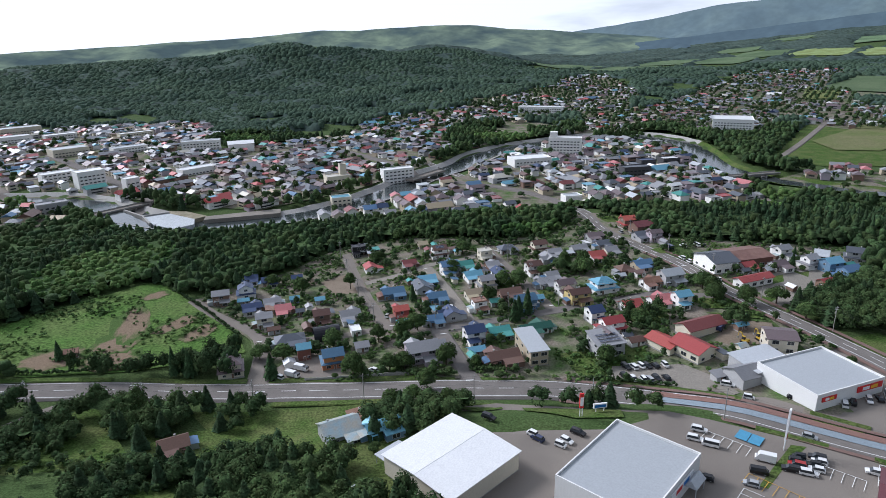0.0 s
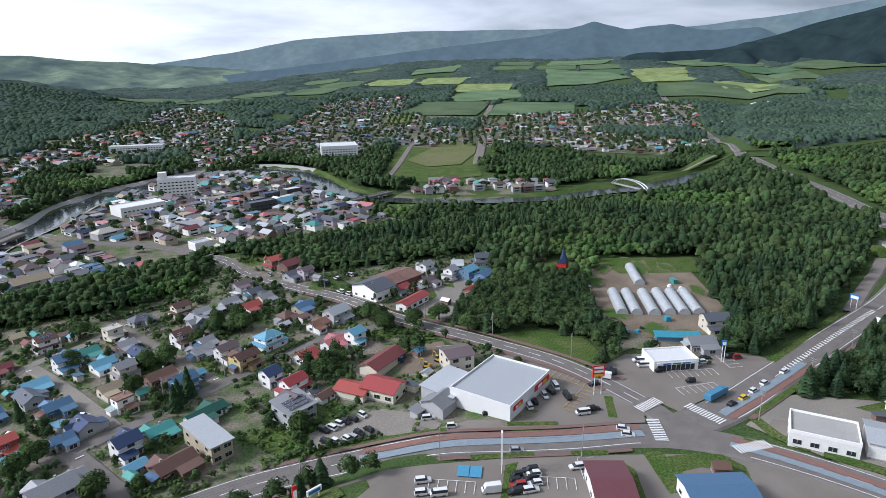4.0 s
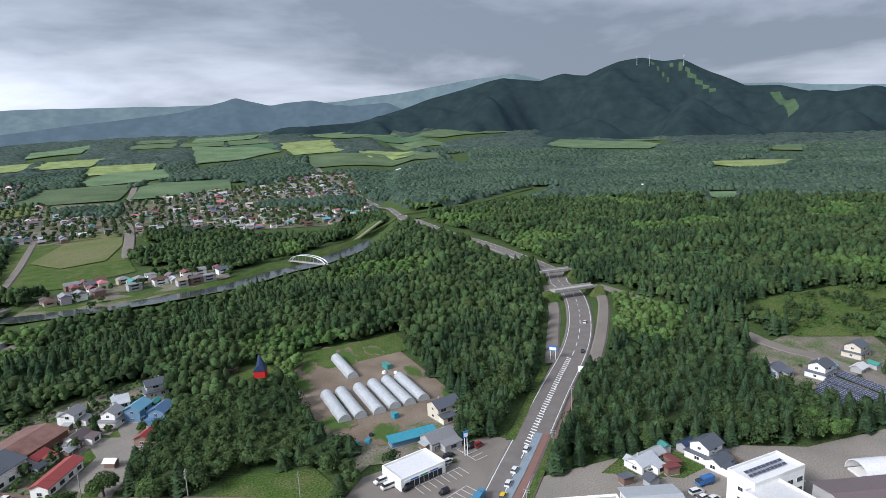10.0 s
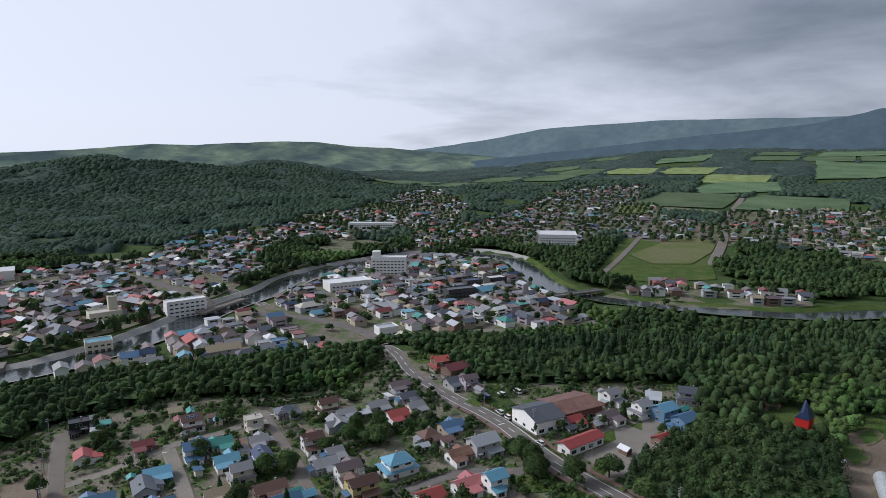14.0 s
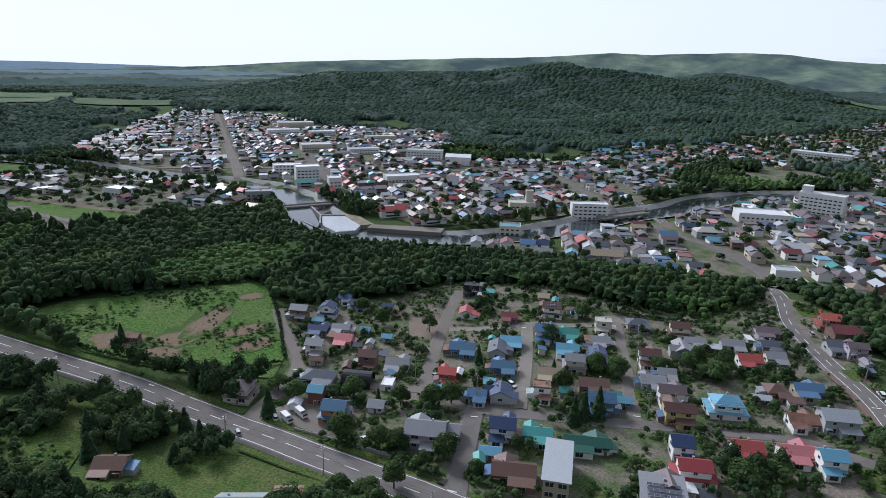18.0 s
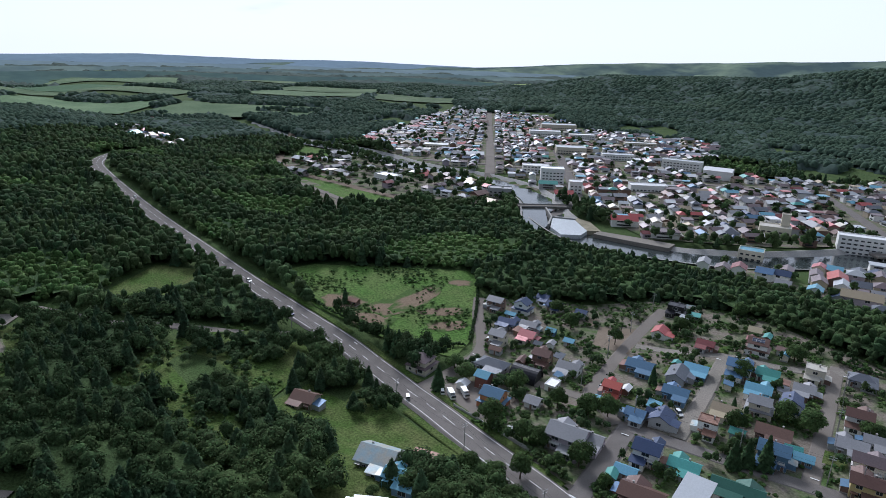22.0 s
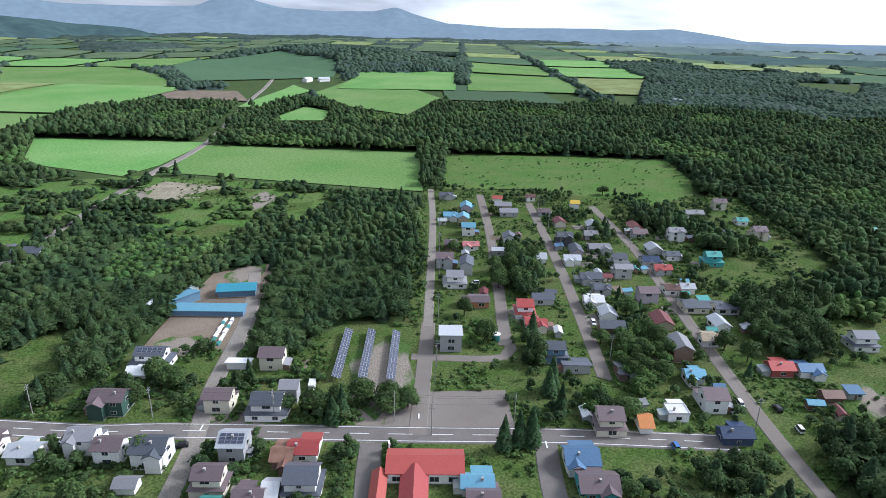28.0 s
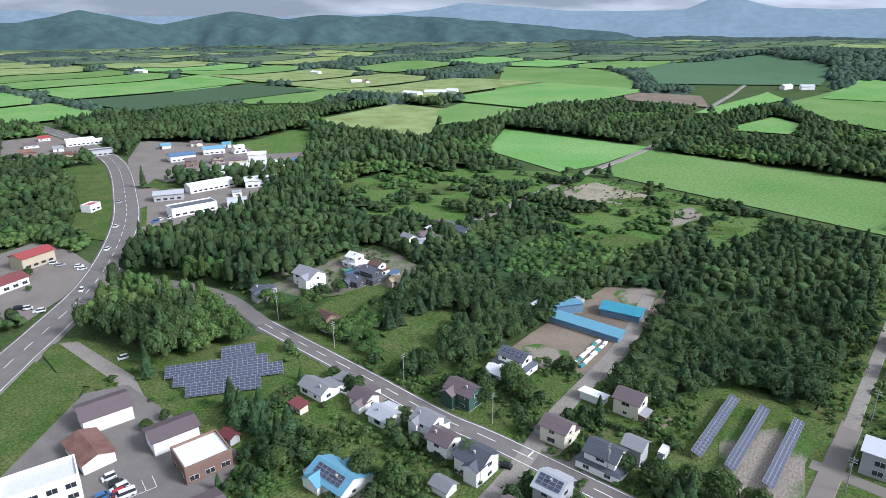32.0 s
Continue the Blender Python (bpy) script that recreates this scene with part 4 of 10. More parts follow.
# built-up land across the river: outline, heading of its streets, share of houses
TOWNS = [
    ([(-758, 511), (-899, 719), (-1000, 900), (-826, 1000), (-635, 903), (-450, 980), (-339, 858), (-387, 700), (-264, 738), (-151, 800), (-40, 685), (-70, 590), (-95, 540), (-130, 478), (-199, 412), (-280, 444), (-379, 478), (-566, 464)], 46, 1.0),
    ([(-60, 530), (-10, 630), (40, 700), (105, 735), (150, 735), (200, 690), (212, 610), (205, 500), (202, 405), (119, 400), (60, 392), (30, 385), (-60, 385), (-145, 372), (-160, 395), (-125, 408), (-90, 470)], 20, 0.95),
    ([(-150, 1000), (21, 1120), (150, 1150), (160, 1018), (-14, 690), (-60, 680), (-200, 800)], 30, 0.4),
    ([(-56, 1500), (380, 1700), (360, 1311), (256, 1020), (101, 980), (-80, 1200)], 30, 0.22),
    ([(309, 1053), (800, 1750), (1000, 1650), (705, 1240), (520, 1100), (440, 860), (330, 720), (250, 850)], -32, 0.4),
    ([(796, 1032), (1053, 989), (1300, 950), (1280, 860), (1007, 666), (760, 480), (680, 510), (546, 720)], -42, 0.3),
    ([(-14, 700), (75, 770), (200, 800), (250, 850), (309, 1053), (256, 1020), (160, 1018)], 30, 0.3),
    ([(440, 860), (520, 1100), (705, 1240), (796, 1032), (546, 730), (480, 770)], -35, 0.26),
    ([(250, 500), (323, 531), (423, 456), (400, 420), (297, 445)], -25, 0.85),
    ([(-673, 340), (-624, 420), (-560, 425), (-440, 440), (-370, 425), (-330, 390), (-367, 350), (-440, 312), (-601, 302)], 8, 0.5),
    ([(-902, 172), (-1030, 274), (-808, 292), (-760, 240)], 30, 0.3),
]
WOODS = [   # woods between the parts of the town and beside the works
    [(142, -284), (120, -292), (88, -272), (58, -222), (56, -199), (72, -196), (84, -184), (98, -196), (128, -222)],
    [(-48, 690), (52, 752), (140, 795), (165, 985), (48, 896), (8, 915), (-35, 852), (-55, 735)],
    [(-381, 835), (-302, 850), (-238, 935), (-204, 1040), (-68, 1140), (57, 1215), (205, 1452), (318, 2000), (-178, 1613), (-560, 1250)],
    [(818, 730), (859, 829), (986, 705), (903, 544), (839, 605)], [(656, 1041), (762, 1246), (926, 1199), (748, 997), (669, 912)],
    [(-290, 740), (-245, 785), (-175, 885), (-209, 970), (-344, 835)]]
VALLEY = [(-1050, 520), (-1150, 900), (-700, 1150), (-250, 1000), (-60, 1560), (420, 1760), (900, 1850), (1350, 1000), (1050, 620), (780, 460), (660, 425), (430, 430), (250, 440), (215, 780), (60, 770), (-60, 640)]
clearing([(-330, 406), (-312, 425), (-266, 420), (-180, 422), (-176, 400), (-230, 362), (-256, 345)], None)
for poly, _, _ in TOWNS:
    clearing(poly, "yard", "town_ground", "pale built-up land of a riverside town", 0.02, 40)
YOUNG = [[(-63, -386), (-103, -405), (-135, -432), (-200, -356), (-208, -318), (-181, -279), (-138, -268), (-106, -290), (-73, -332)],
         [(57, -367), (33, -447), (-17, -475), (-62, -470), (-125, -448), (-138, -432), (-103, -405), (-63, -386), (-62, -341), (-18, -312), (17, -336)]]
BARE_GROUND = [(-97, -398), (-135, -417), (-158, -380), (-142, -358), (-114, -371)]
FARM_A, FARM_U, FARM_V = radians(44), 330.0, 210.0


def farm_cell(x, y):
    """The far farmland: strips of fields with belts of trees between them."""
    u, v = x * math.cos(FARM_A) + y * math.sin(FARM_A), -x * math.sin(FARM_A) + y * math.cos(FARM_A)
    i, j = np.floor(u / FARM_U), np.floor(v / FARM_V)
    h = np.abs(np.sin(i * 127.1 + j * 311.7) * 43758.5453) % 1.0
    fu, fv = u - i * FARM_U, v - j * FARM_V
    r, az = np.hypot(x, y), np.degrees(np.arctan2(-x, y)) % 360
    far_s = ((r > 900) & (az > 118) & (az < 225)) | ((r > 1300) & (az > 102) & (az <= 118))
    far_e = (r > 1250) & (az > 270) & (az <= 338)
    share = np.where(far_s, 0.86, np.where(az > 293, 0.34, 0.10))
    far_w = (r > 1250) & (az > 48) & (az <= 118)
    far_n = (r > 1750) & ((az <= 48) | (az > 338))
    share = np.where(far_w & ~far_s, np.where(az > 92, 0.5, 0.2), np.where(far_n, 0.17, share))
    zone = (far_s | far_e | far_w | far_n) & (r < 3900)
    for hh, dist, _, wa, wr in HILLS[5:7]:   # the wooded knolls stay wooded
        zone &= np.hypot(x + math.sin(radians(hh)) * dist, y - math.cos(radians(hh)) * dist) > wa * 1.25
    return zone & (h < share) & (fu > 16) & (fu < FARM_U - 16) & (fv > 12) & (fv < FARM_V - 12), i, j, h


def forest_mask(x, y):
    x, y = np.asarray(x, float), np.asarray(y, float)
    m = np.ones(x.shape, bool)
    for poly in OPEN:
        xs, ys = [p[0] for p in poly], [p[1] for p in poly]
        k = (x > min(xs)) & (x < max(xs)) & (y > min(ys)) & (y < max(ys)) & m
        if k.any():
            sub = np.where(k)[0]
            m[sub[inside(x[sub], y[sub], poly)]] = False
    for poly in WOODS:
        m |= inside(x, y, poly)
    for cx, cy, ca, cb, turn in COPSES:
        k = np.where(np.hypot(x - cx, y - cy) < max(ca, cb))[0]
        if len(k):
            u = (x[k] - cx) * math.cos(radians(turn)) + (y[k] - cy) * math.sin(radians(turn))
            v = -(x[k] - cx) * math.sin(radians(turn)) + (y[k] - cy) * math.cos(radians(turn))
            m[k[(u / ca) ** 2 + (v / cb) ** 2 < 1]] = True
    for pts, w in ROADS:
        xs, ys = [p[0] for p in pts], [p[1] for p in pts]
        k = np.where((x > min(xs) - 20) & (x < max(xs) + 20) & (y > min(ys) - 20) & (y < max(ys) + 20) & m)[0]
        if len(k):
            m[k[seg_dist(x[k], y[k], pts) < w / 2 + 4.5]] = False
    k = np.where((np.hypot(x, y) < 1500) & m)[0]
    m[k[seg_dist(x[k], y[k], RIVER) < np.where((x[k] > 225) & (y[k] < 500), 36, 21)]] = False
    m &= ~farm_cell(x, y)[0]
    # low growth in front of the fields, where tall trees would stand over them
    far = np.where(m & (np.hypot(x, y) > 230))[0]
    fx, fy = x[far] * 1.075, y[far] * 1.075
    drop = farm_cell(fx, fy)[0] | ((seg_dist(fx, fy, RIVER) < 19) & (fx > -345) & (fx < 700))
    for poly in FIELDS:
        drop |= inside(fx, fy, poly)
    m[far[drop]] = False
    # young woods: clumps with grass between
    for poly in YOUNG:
        k = np.where(inside(x, y, poly))[0]
        clump = np.sin(x[k] * 0.11 + 1.6 * np.sin(y[k] * 0.07)) * np.sin(y[k] * 0.10 + 1.3 * np.sin(x[k] * 0.06)) + 0.4 * np.sin(x[k] * 0.31 + y[k] * 0.23)
        m[k] = (clump > 0.22) & ~inside(x[k], y[k], BARE_GROUND)
    # the valley floor round the town is half open
    k = np.where(m)[0]
    k = k[inside(x[k], y[k], VALLEY)]
    m[k] = np.sin(x[k] * 0.023 + 0.6 * np.sin(y[k] * 0.011)) * np.sin(y[k] * 0.019 + 1.0) + 0.35 * np.sin(x[k] * 0.071 + y[k] * 0.05) > -0.34
    return m


# far fields
fields = {}
ii, jj = np.meshgrid(np.arange(-16, 16), np.arange(-24, 24))
for i, j in zip(ii.ravel(), jj.ravel()):
    u, v = (i + 0.5) * FARM_U, (j + 0.5) * FARM_V
    cx, cy = u * math.cos(FARM_A) - v * math.sin(FARM_A), u * math.sin(FARM_A) + v * math.cos(FARM_A)
    ok, _, _, h = farm_cell(np.array([cx]), np.array([cy]))
    if not ok[0] or any(inside(np.array([cx]), np.array([cy]), p)[0] for p in OPEN):
        continue
    quad = []
    for du, dv in ((-1, -1), (1, -1), (1, 1), (-1, 1)):
        a, b = u + du * (FARM_U / 2 - 14), v + dv * (FARM_V / 2 - 10)
        quad.append((a * math.cos(FARM_A) - b * math.sin(FARM_A), a * math.sin(FARM_A) + b * math.cos(FARM_A)))
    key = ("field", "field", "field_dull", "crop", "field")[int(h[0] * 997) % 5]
    # distant cells take the grass whose colour has haze painted in
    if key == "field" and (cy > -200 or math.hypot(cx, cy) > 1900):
        key = "field_hazed"
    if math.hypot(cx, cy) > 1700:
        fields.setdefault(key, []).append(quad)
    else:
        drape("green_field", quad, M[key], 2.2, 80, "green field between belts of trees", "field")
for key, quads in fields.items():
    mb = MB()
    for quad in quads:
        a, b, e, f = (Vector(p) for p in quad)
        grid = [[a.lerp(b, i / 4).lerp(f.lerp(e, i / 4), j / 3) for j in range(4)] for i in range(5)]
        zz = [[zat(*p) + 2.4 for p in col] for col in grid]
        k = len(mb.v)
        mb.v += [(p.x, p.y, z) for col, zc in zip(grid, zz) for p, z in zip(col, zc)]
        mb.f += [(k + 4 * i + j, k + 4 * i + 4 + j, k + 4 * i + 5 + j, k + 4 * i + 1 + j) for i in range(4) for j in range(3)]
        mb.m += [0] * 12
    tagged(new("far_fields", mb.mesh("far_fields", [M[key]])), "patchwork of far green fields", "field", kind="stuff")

# ---- distant woods: one uneven canopy ----
X, Y, Q = polar(860, 4300, 0.012, 0, 0.4)
jit = rng.normal(0, 1, (len(X), 2)) * (np.hypot(X, Y) * 0.0016)[:, None]
X, Y = X + jit[:, 0], Y + jit[:, 1]
mask = forest_mask(X, Y)
R = np.hypot(X, Y)
canopy = terrain(X, Y) + np.where(mask, np.where(R < 2150, 5.0, 8.5) + rng.normal(0, 2.5, len(X)) + 2.5 * np.sin(X * 0.03) * np.sin(Y * 0.027), -4.0)
keep = mask[Q].any(1)
# the bluish cast of this canopy is haze painted into its colour
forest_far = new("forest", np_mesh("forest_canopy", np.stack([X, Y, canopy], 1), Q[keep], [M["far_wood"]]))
tagged(forest_far, "dark green distant forest canopy over the hills", "forest", kind="stuff")

# ---- mountains on the horizon ----


# a far surface: emission adds the bluish haze of distance; nothing there glows
def far_material(name, colour, painted_haze, second=None):
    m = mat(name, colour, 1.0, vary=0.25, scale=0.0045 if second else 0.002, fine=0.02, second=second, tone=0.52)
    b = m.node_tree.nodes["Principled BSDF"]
    b.inputs["Emission Color"].default_value = (*painted_haze, 1)
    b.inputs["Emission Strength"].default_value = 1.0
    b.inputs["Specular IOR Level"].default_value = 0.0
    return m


def ridge(name, tops, r0, r1, rough, material, label, seed=1, runs=()):
    """A range of mountains at the distance r1: its skyline passes the given headings and elevations, in degrees from the path's middle."""
    ha, he = zip(*sorted(tops))
    fine_ = 2 if runs else 1
    az = np.arange(ha[0], ha[-1] + 0.01, 0.2 / fine_)
    line_ = np.interp(az, ha, he)
    soft_ = np.array([0.1, 0.2, 0.4, 0.2, 0.1])
    line_ = np.convolve(np.pad(line_, 2, mode="edge"), soft_, mode="valid")
    steps = np.linspace(0, 1, 25 * fine_ + 1)
    S, A = np.meshgrid(steps, az, indexing="ij")
    r = r0 + (r1 - r0) * S
    ar = np.radians(A)
    x, y = -np.sin(ar) * r, np.cos(ar) * r
    fr, g = np.zeros(S.shape), np.random.default_rng(seed)
    for wave, amp in ((900, 1.0), (520, 0.8), (300, 0.5), (170, 0.3)):
        for _ in range(4):
            t = g.uniform(0, 6.28)
            fr += 0.5 * amp * np.sin((x * math.cos(t) + y * math.sin(t)) * 6.283 / wave + g.uniform(0, 6.28))
    end = smooth(0, 4.5, np.minimum(A - ha[0], ha[-1] - A))
    crest = 110 + r1 * np.tan(np.radians(np.broadcast_to(line_, S.shape)))
    crest = -70 + (crest + 70) * end
    fr = fr * end
    z = -70 + (crest + 70) * (0.35 * S + 0.65 * S ** 2.2) + fr * rough * np.sin(np.pi * S) ** 0.8 + 0.10 * rough * fr * S
    na = len(az)
    i, j = np.meshgrid(np.arange(25 * fine_), np.arange(na - 1), indexing="ij")
    q = np.stack([i * na + j, (i + 1) * na + j, (i + 1) * na + j + 1, i * na + j + 1], -1).reshape(-1, 4)
    sm, am = S[:-1, :-1].ravel() + 0.02, A[:-1, :-1].ravel() + 0.1
    bare = np.zeros(len(q), int)
    for a0, a1, s0, s1, wd in runs:   # ski runs: heading at the foot and at the top, reach, half-width
        t = (sm - s0) / (s1 - s0)
        bare[(t > 0) & (t < 1) & (np.abs(am - (a0 + (a1 - a0) * t)) < wd)] = 1
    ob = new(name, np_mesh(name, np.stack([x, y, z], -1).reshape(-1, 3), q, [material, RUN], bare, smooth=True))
    return tagged(ob, label, "mountain", kind="structure")


# the second colour of each is its haze, painted in as emission
RUN = far_material("hazy_bare_ski_run", (0.05, 0.08, 0.04), (0.014, 0.024, 0.02))
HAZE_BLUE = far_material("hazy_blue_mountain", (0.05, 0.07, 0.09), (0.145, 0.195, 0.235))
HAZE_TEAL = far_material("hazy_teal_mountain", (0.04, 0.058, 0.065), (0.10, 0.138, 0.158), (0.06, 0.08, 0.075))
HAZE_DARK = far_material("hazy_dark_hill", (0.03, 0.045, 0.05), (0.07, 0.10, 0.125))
PASTURE = far_material("hazy_pasture_hill", (0.022, 0.034, 0.030), (0.055, 0.078, 0.084), (0.15, 0.185, 0.105))
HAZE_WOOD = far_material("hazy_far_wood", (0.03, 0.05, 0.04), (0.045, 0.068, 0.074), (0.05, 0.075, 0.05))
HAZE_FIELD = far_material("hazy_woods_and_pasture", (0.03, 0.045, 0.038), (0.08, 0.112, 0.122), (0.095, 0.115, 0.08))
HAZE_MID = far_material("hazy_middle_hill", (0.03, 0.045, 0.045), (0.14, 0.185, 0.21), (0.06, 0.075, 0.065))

DARK_HILL = far_material("hazy_dark_wooded_mountain", (0.016, 0.026, 0.023), (0.010, 0.017, 0.025))
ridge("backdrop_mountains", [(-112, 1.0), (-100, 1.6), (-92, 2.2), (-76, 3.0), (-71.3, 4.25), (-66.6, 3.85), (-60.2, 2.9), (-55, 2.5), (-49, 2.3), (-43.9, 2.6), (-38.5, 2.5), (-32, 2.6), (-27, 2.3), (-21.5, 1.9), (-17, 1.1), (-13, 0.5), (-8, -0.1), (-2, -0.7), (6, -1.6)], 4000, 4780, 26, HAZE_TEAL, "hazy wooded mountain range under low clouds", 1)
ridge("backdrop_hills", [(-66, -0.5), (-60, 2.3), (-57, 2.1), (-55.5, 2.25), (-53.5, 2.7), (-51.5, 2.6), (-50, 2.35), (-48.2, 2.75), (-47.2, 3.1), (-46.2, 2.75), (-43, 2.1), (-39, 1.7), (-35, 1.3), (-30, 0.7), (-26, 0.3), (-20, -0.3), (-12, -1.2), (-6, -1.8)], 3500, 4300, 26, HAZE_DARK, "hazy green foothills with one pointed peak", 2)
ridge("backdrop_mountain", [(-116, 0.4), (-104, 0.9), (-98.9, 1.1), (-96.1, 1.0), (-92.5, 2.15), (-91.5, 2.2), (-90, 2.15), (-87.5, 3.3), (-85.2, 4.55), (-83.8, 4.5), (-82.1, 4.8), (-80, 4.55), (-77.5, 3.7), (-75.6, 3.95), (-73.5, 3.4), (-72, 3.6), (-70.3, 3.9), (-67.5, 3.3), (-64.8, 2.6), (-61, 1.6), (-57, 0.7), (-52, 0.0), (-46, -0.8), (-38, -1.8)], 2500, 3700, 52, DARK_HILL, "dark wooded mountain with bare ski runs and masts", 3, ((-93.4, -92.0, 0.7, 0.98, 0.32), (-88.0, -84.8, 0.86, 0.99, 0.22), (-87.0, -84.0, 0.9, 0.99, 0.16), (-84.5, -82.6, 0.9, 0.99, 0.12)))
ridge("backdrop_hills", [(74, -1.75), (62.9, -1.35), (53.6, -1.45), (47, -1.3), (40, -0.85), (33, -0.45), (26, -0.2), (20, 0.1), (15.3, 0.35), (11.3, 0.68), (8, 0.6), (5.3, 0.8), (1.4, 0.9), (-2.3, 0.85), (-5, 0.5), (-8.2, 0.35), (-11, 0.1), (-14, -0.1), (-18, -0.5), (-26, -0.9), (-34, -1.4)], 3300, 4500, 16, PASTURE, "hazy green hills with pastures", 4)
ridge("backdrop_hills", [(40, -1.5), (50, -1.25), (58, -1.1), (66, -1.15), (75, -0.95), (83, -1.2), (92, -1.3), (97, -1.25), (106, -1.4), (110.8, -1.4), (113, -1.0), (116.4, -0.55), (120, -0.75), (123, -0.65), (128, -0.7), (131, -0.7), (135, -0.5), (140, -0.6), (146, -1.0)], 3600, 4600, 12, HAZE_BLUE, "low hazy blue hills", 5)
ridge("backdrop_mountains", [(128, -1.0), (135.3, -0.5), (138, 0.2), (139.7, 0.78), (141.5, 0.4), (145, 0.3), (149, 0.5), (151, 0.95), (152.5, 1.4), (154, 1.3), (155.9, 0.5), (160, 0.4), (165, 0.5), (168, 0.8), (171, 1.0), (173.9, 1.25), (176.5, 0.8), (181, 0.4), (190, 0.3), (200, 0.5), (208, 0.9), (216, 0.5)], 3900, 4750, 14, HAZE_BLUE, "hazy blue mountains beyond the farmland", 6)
ridge("backdrop_mountain", [(156, -1.9), (162, -1.2), (168, -0.6), (174, -0.1), (177, 0.15), (180, 0.42), (183, 0.35), (185.8, 0.5), (187.5, 0.35), (189, 0.12), (191, 0.5), (193.1, 0.8), (195.5, 0.45), (198.6, -0.2), (201, 0.3), (203.9, 1.0), (206, 0.5), (208, 0.1), (214, 0.3), (222, 0.5), (232, -0.3)], 3100, 3900, 34, far_material("hazy_dark_blue_hills", (0.035, 0.06, 0.055), (0.03, 0.048, 0.056)), "dark wooded hills beyond the fields", 7)

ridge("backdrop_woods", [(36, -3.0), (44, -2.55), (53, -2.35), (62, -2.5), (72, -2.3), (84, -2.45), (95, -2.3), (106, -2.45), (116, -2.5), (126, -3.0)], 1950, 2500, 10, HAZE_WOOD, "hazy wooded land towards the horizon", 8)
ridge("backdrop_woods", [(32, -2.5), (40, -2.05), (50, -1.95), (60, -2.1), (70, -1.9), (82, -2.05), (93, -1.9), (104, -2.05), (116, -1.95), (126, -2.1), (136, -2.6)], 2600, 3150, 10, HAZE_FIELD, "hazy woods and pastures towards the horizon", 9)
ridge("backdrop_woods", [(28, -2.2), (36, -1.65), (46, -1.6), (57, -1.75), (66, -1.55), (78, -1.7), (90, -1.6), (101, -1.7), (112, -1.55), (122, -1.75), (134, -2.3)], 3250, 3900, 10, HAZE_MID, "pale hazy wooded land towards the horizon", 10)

# ---- river ----
BANK = [p for p in RIVER if p[0] > 220 and p[1] < 560 and p[0] < 800]
for k, s in enumerate((1, -1)):
    ob = new("grass_bank", ribbon(curve_pts(BANK, 8), s * 35, s * 21.5, 1.0 + 0.02 * k).mesh("grass_bank", [M["grass"]]))
    tagged(ob, "mown green embankment beside the river", "embankment", kind="structure")
ob = new("bank_path", ribbon(curve_pts(BANK, 8), 27, 24, 1.2).mesh("bank_path", [M["gravel"]]))
tagged(ob, "pale gravel path on the embankment", "path", kind="structure")
line = curve_pts(RIVER, 8)
mb = MB()
L_, R_ = side(line, 13.5), side(line, -13.5)
for i in range(len(line) - 1):
    mb.poly([(*L_[i], LOW - 2.6 if abs(line[i].x) < 1200 else LOW - 8), (*R_[i], LOW - 2.6 if abs(line[i].x) < 1200 else LOW - 8), (*R_[i + 1], LOW - 2.6 if abs(line[i + 1].x) < 1200 else LOW - 8), (*L_[i + 1], LOW - 2.6 if abs(line[i + 1].x) < 1200 else LOW - 8)])
tagged(new("water_river", mb.mesh("water", [M["water"]])), "dark grey river between concrete banks", "water", kind="structure")
for s in (1, -1):
    mb = MB()
    a, b, c = side(line, s * 14), side(line, s * 20), side(line, s * 21.2)
    for i in range(len(line) - 1):
        if np.hypot(*line[i]) < 1100:
            z0, z1 = LOW - 3.2, zat(*c[i]) + 0.6
            z2 = zat(*c[i + 1]) + 0.6
            green = int(line[i].x > 215 and line[i].y < 700)
            mb.poly([(*a[i], z0), (*a[i + 1], z0), (*b[i + 1], z2), (*b[i], z1)][::s], green)
            mb.poly([(*b[i], z1), (*b[i + 1], z2), (*c[i + 1], z2), (*c[i], z1)][::s], green)
    tagged(new("river_bank", mb.mesh("river_bank", [M["concrete"], M["grass"]])), "weathered concrete river embankment", "embankment", kind="structure")

# ---- trees ----


def ico(sub):
    bm = bmesh.new()
    bmesh.ops.create_icosphere(bm, subdivisions=sub, radius=1)
    bm.verts.ensure_lookup_table()
    v = np.array([p.co[:] for p in bm.verts])
    f = np.array([[p.index for p in q.verts] for q in bm.faces])
    bm.free()
    return v, f


ICO1 = ico(1)


def spire(seed, tiers, points):
    """A conifer of unit height: tiers of drooping boughs."""
    g = np.random.default_rng(seed)
    V, F = [], []
    for t in range(tiers):
        h0 = 0.08 + 0.86 * t / tiers
        rad = 0.25 * (1 - t / tiers) ** 0.8 + 0.02
        top = min(1.0, h0 + 1.9 / tiers)
        k = len(V)
        V.append((0, 0, top))
        n = points * 2
        for i in range(n):
            a = 6.2832 * (i + g.uniform(-0.25, 0.25)) / n + t
            r = rad * (g.uniform(0.85, 1.12) if i % 2 == 0 else g.uniform(0.7, 0.9))
            V.append((r * math.cos(a), r * math.sin(a), h0 - (0.03 if i % 2 == 0 else -0.02) + g.uniform(-0.015, 0.015)))
        F += [(k, k + 1 + i, k + 1 + (i + 1) % n) for i in range(n)]
    return np.array(V), np.array(F)


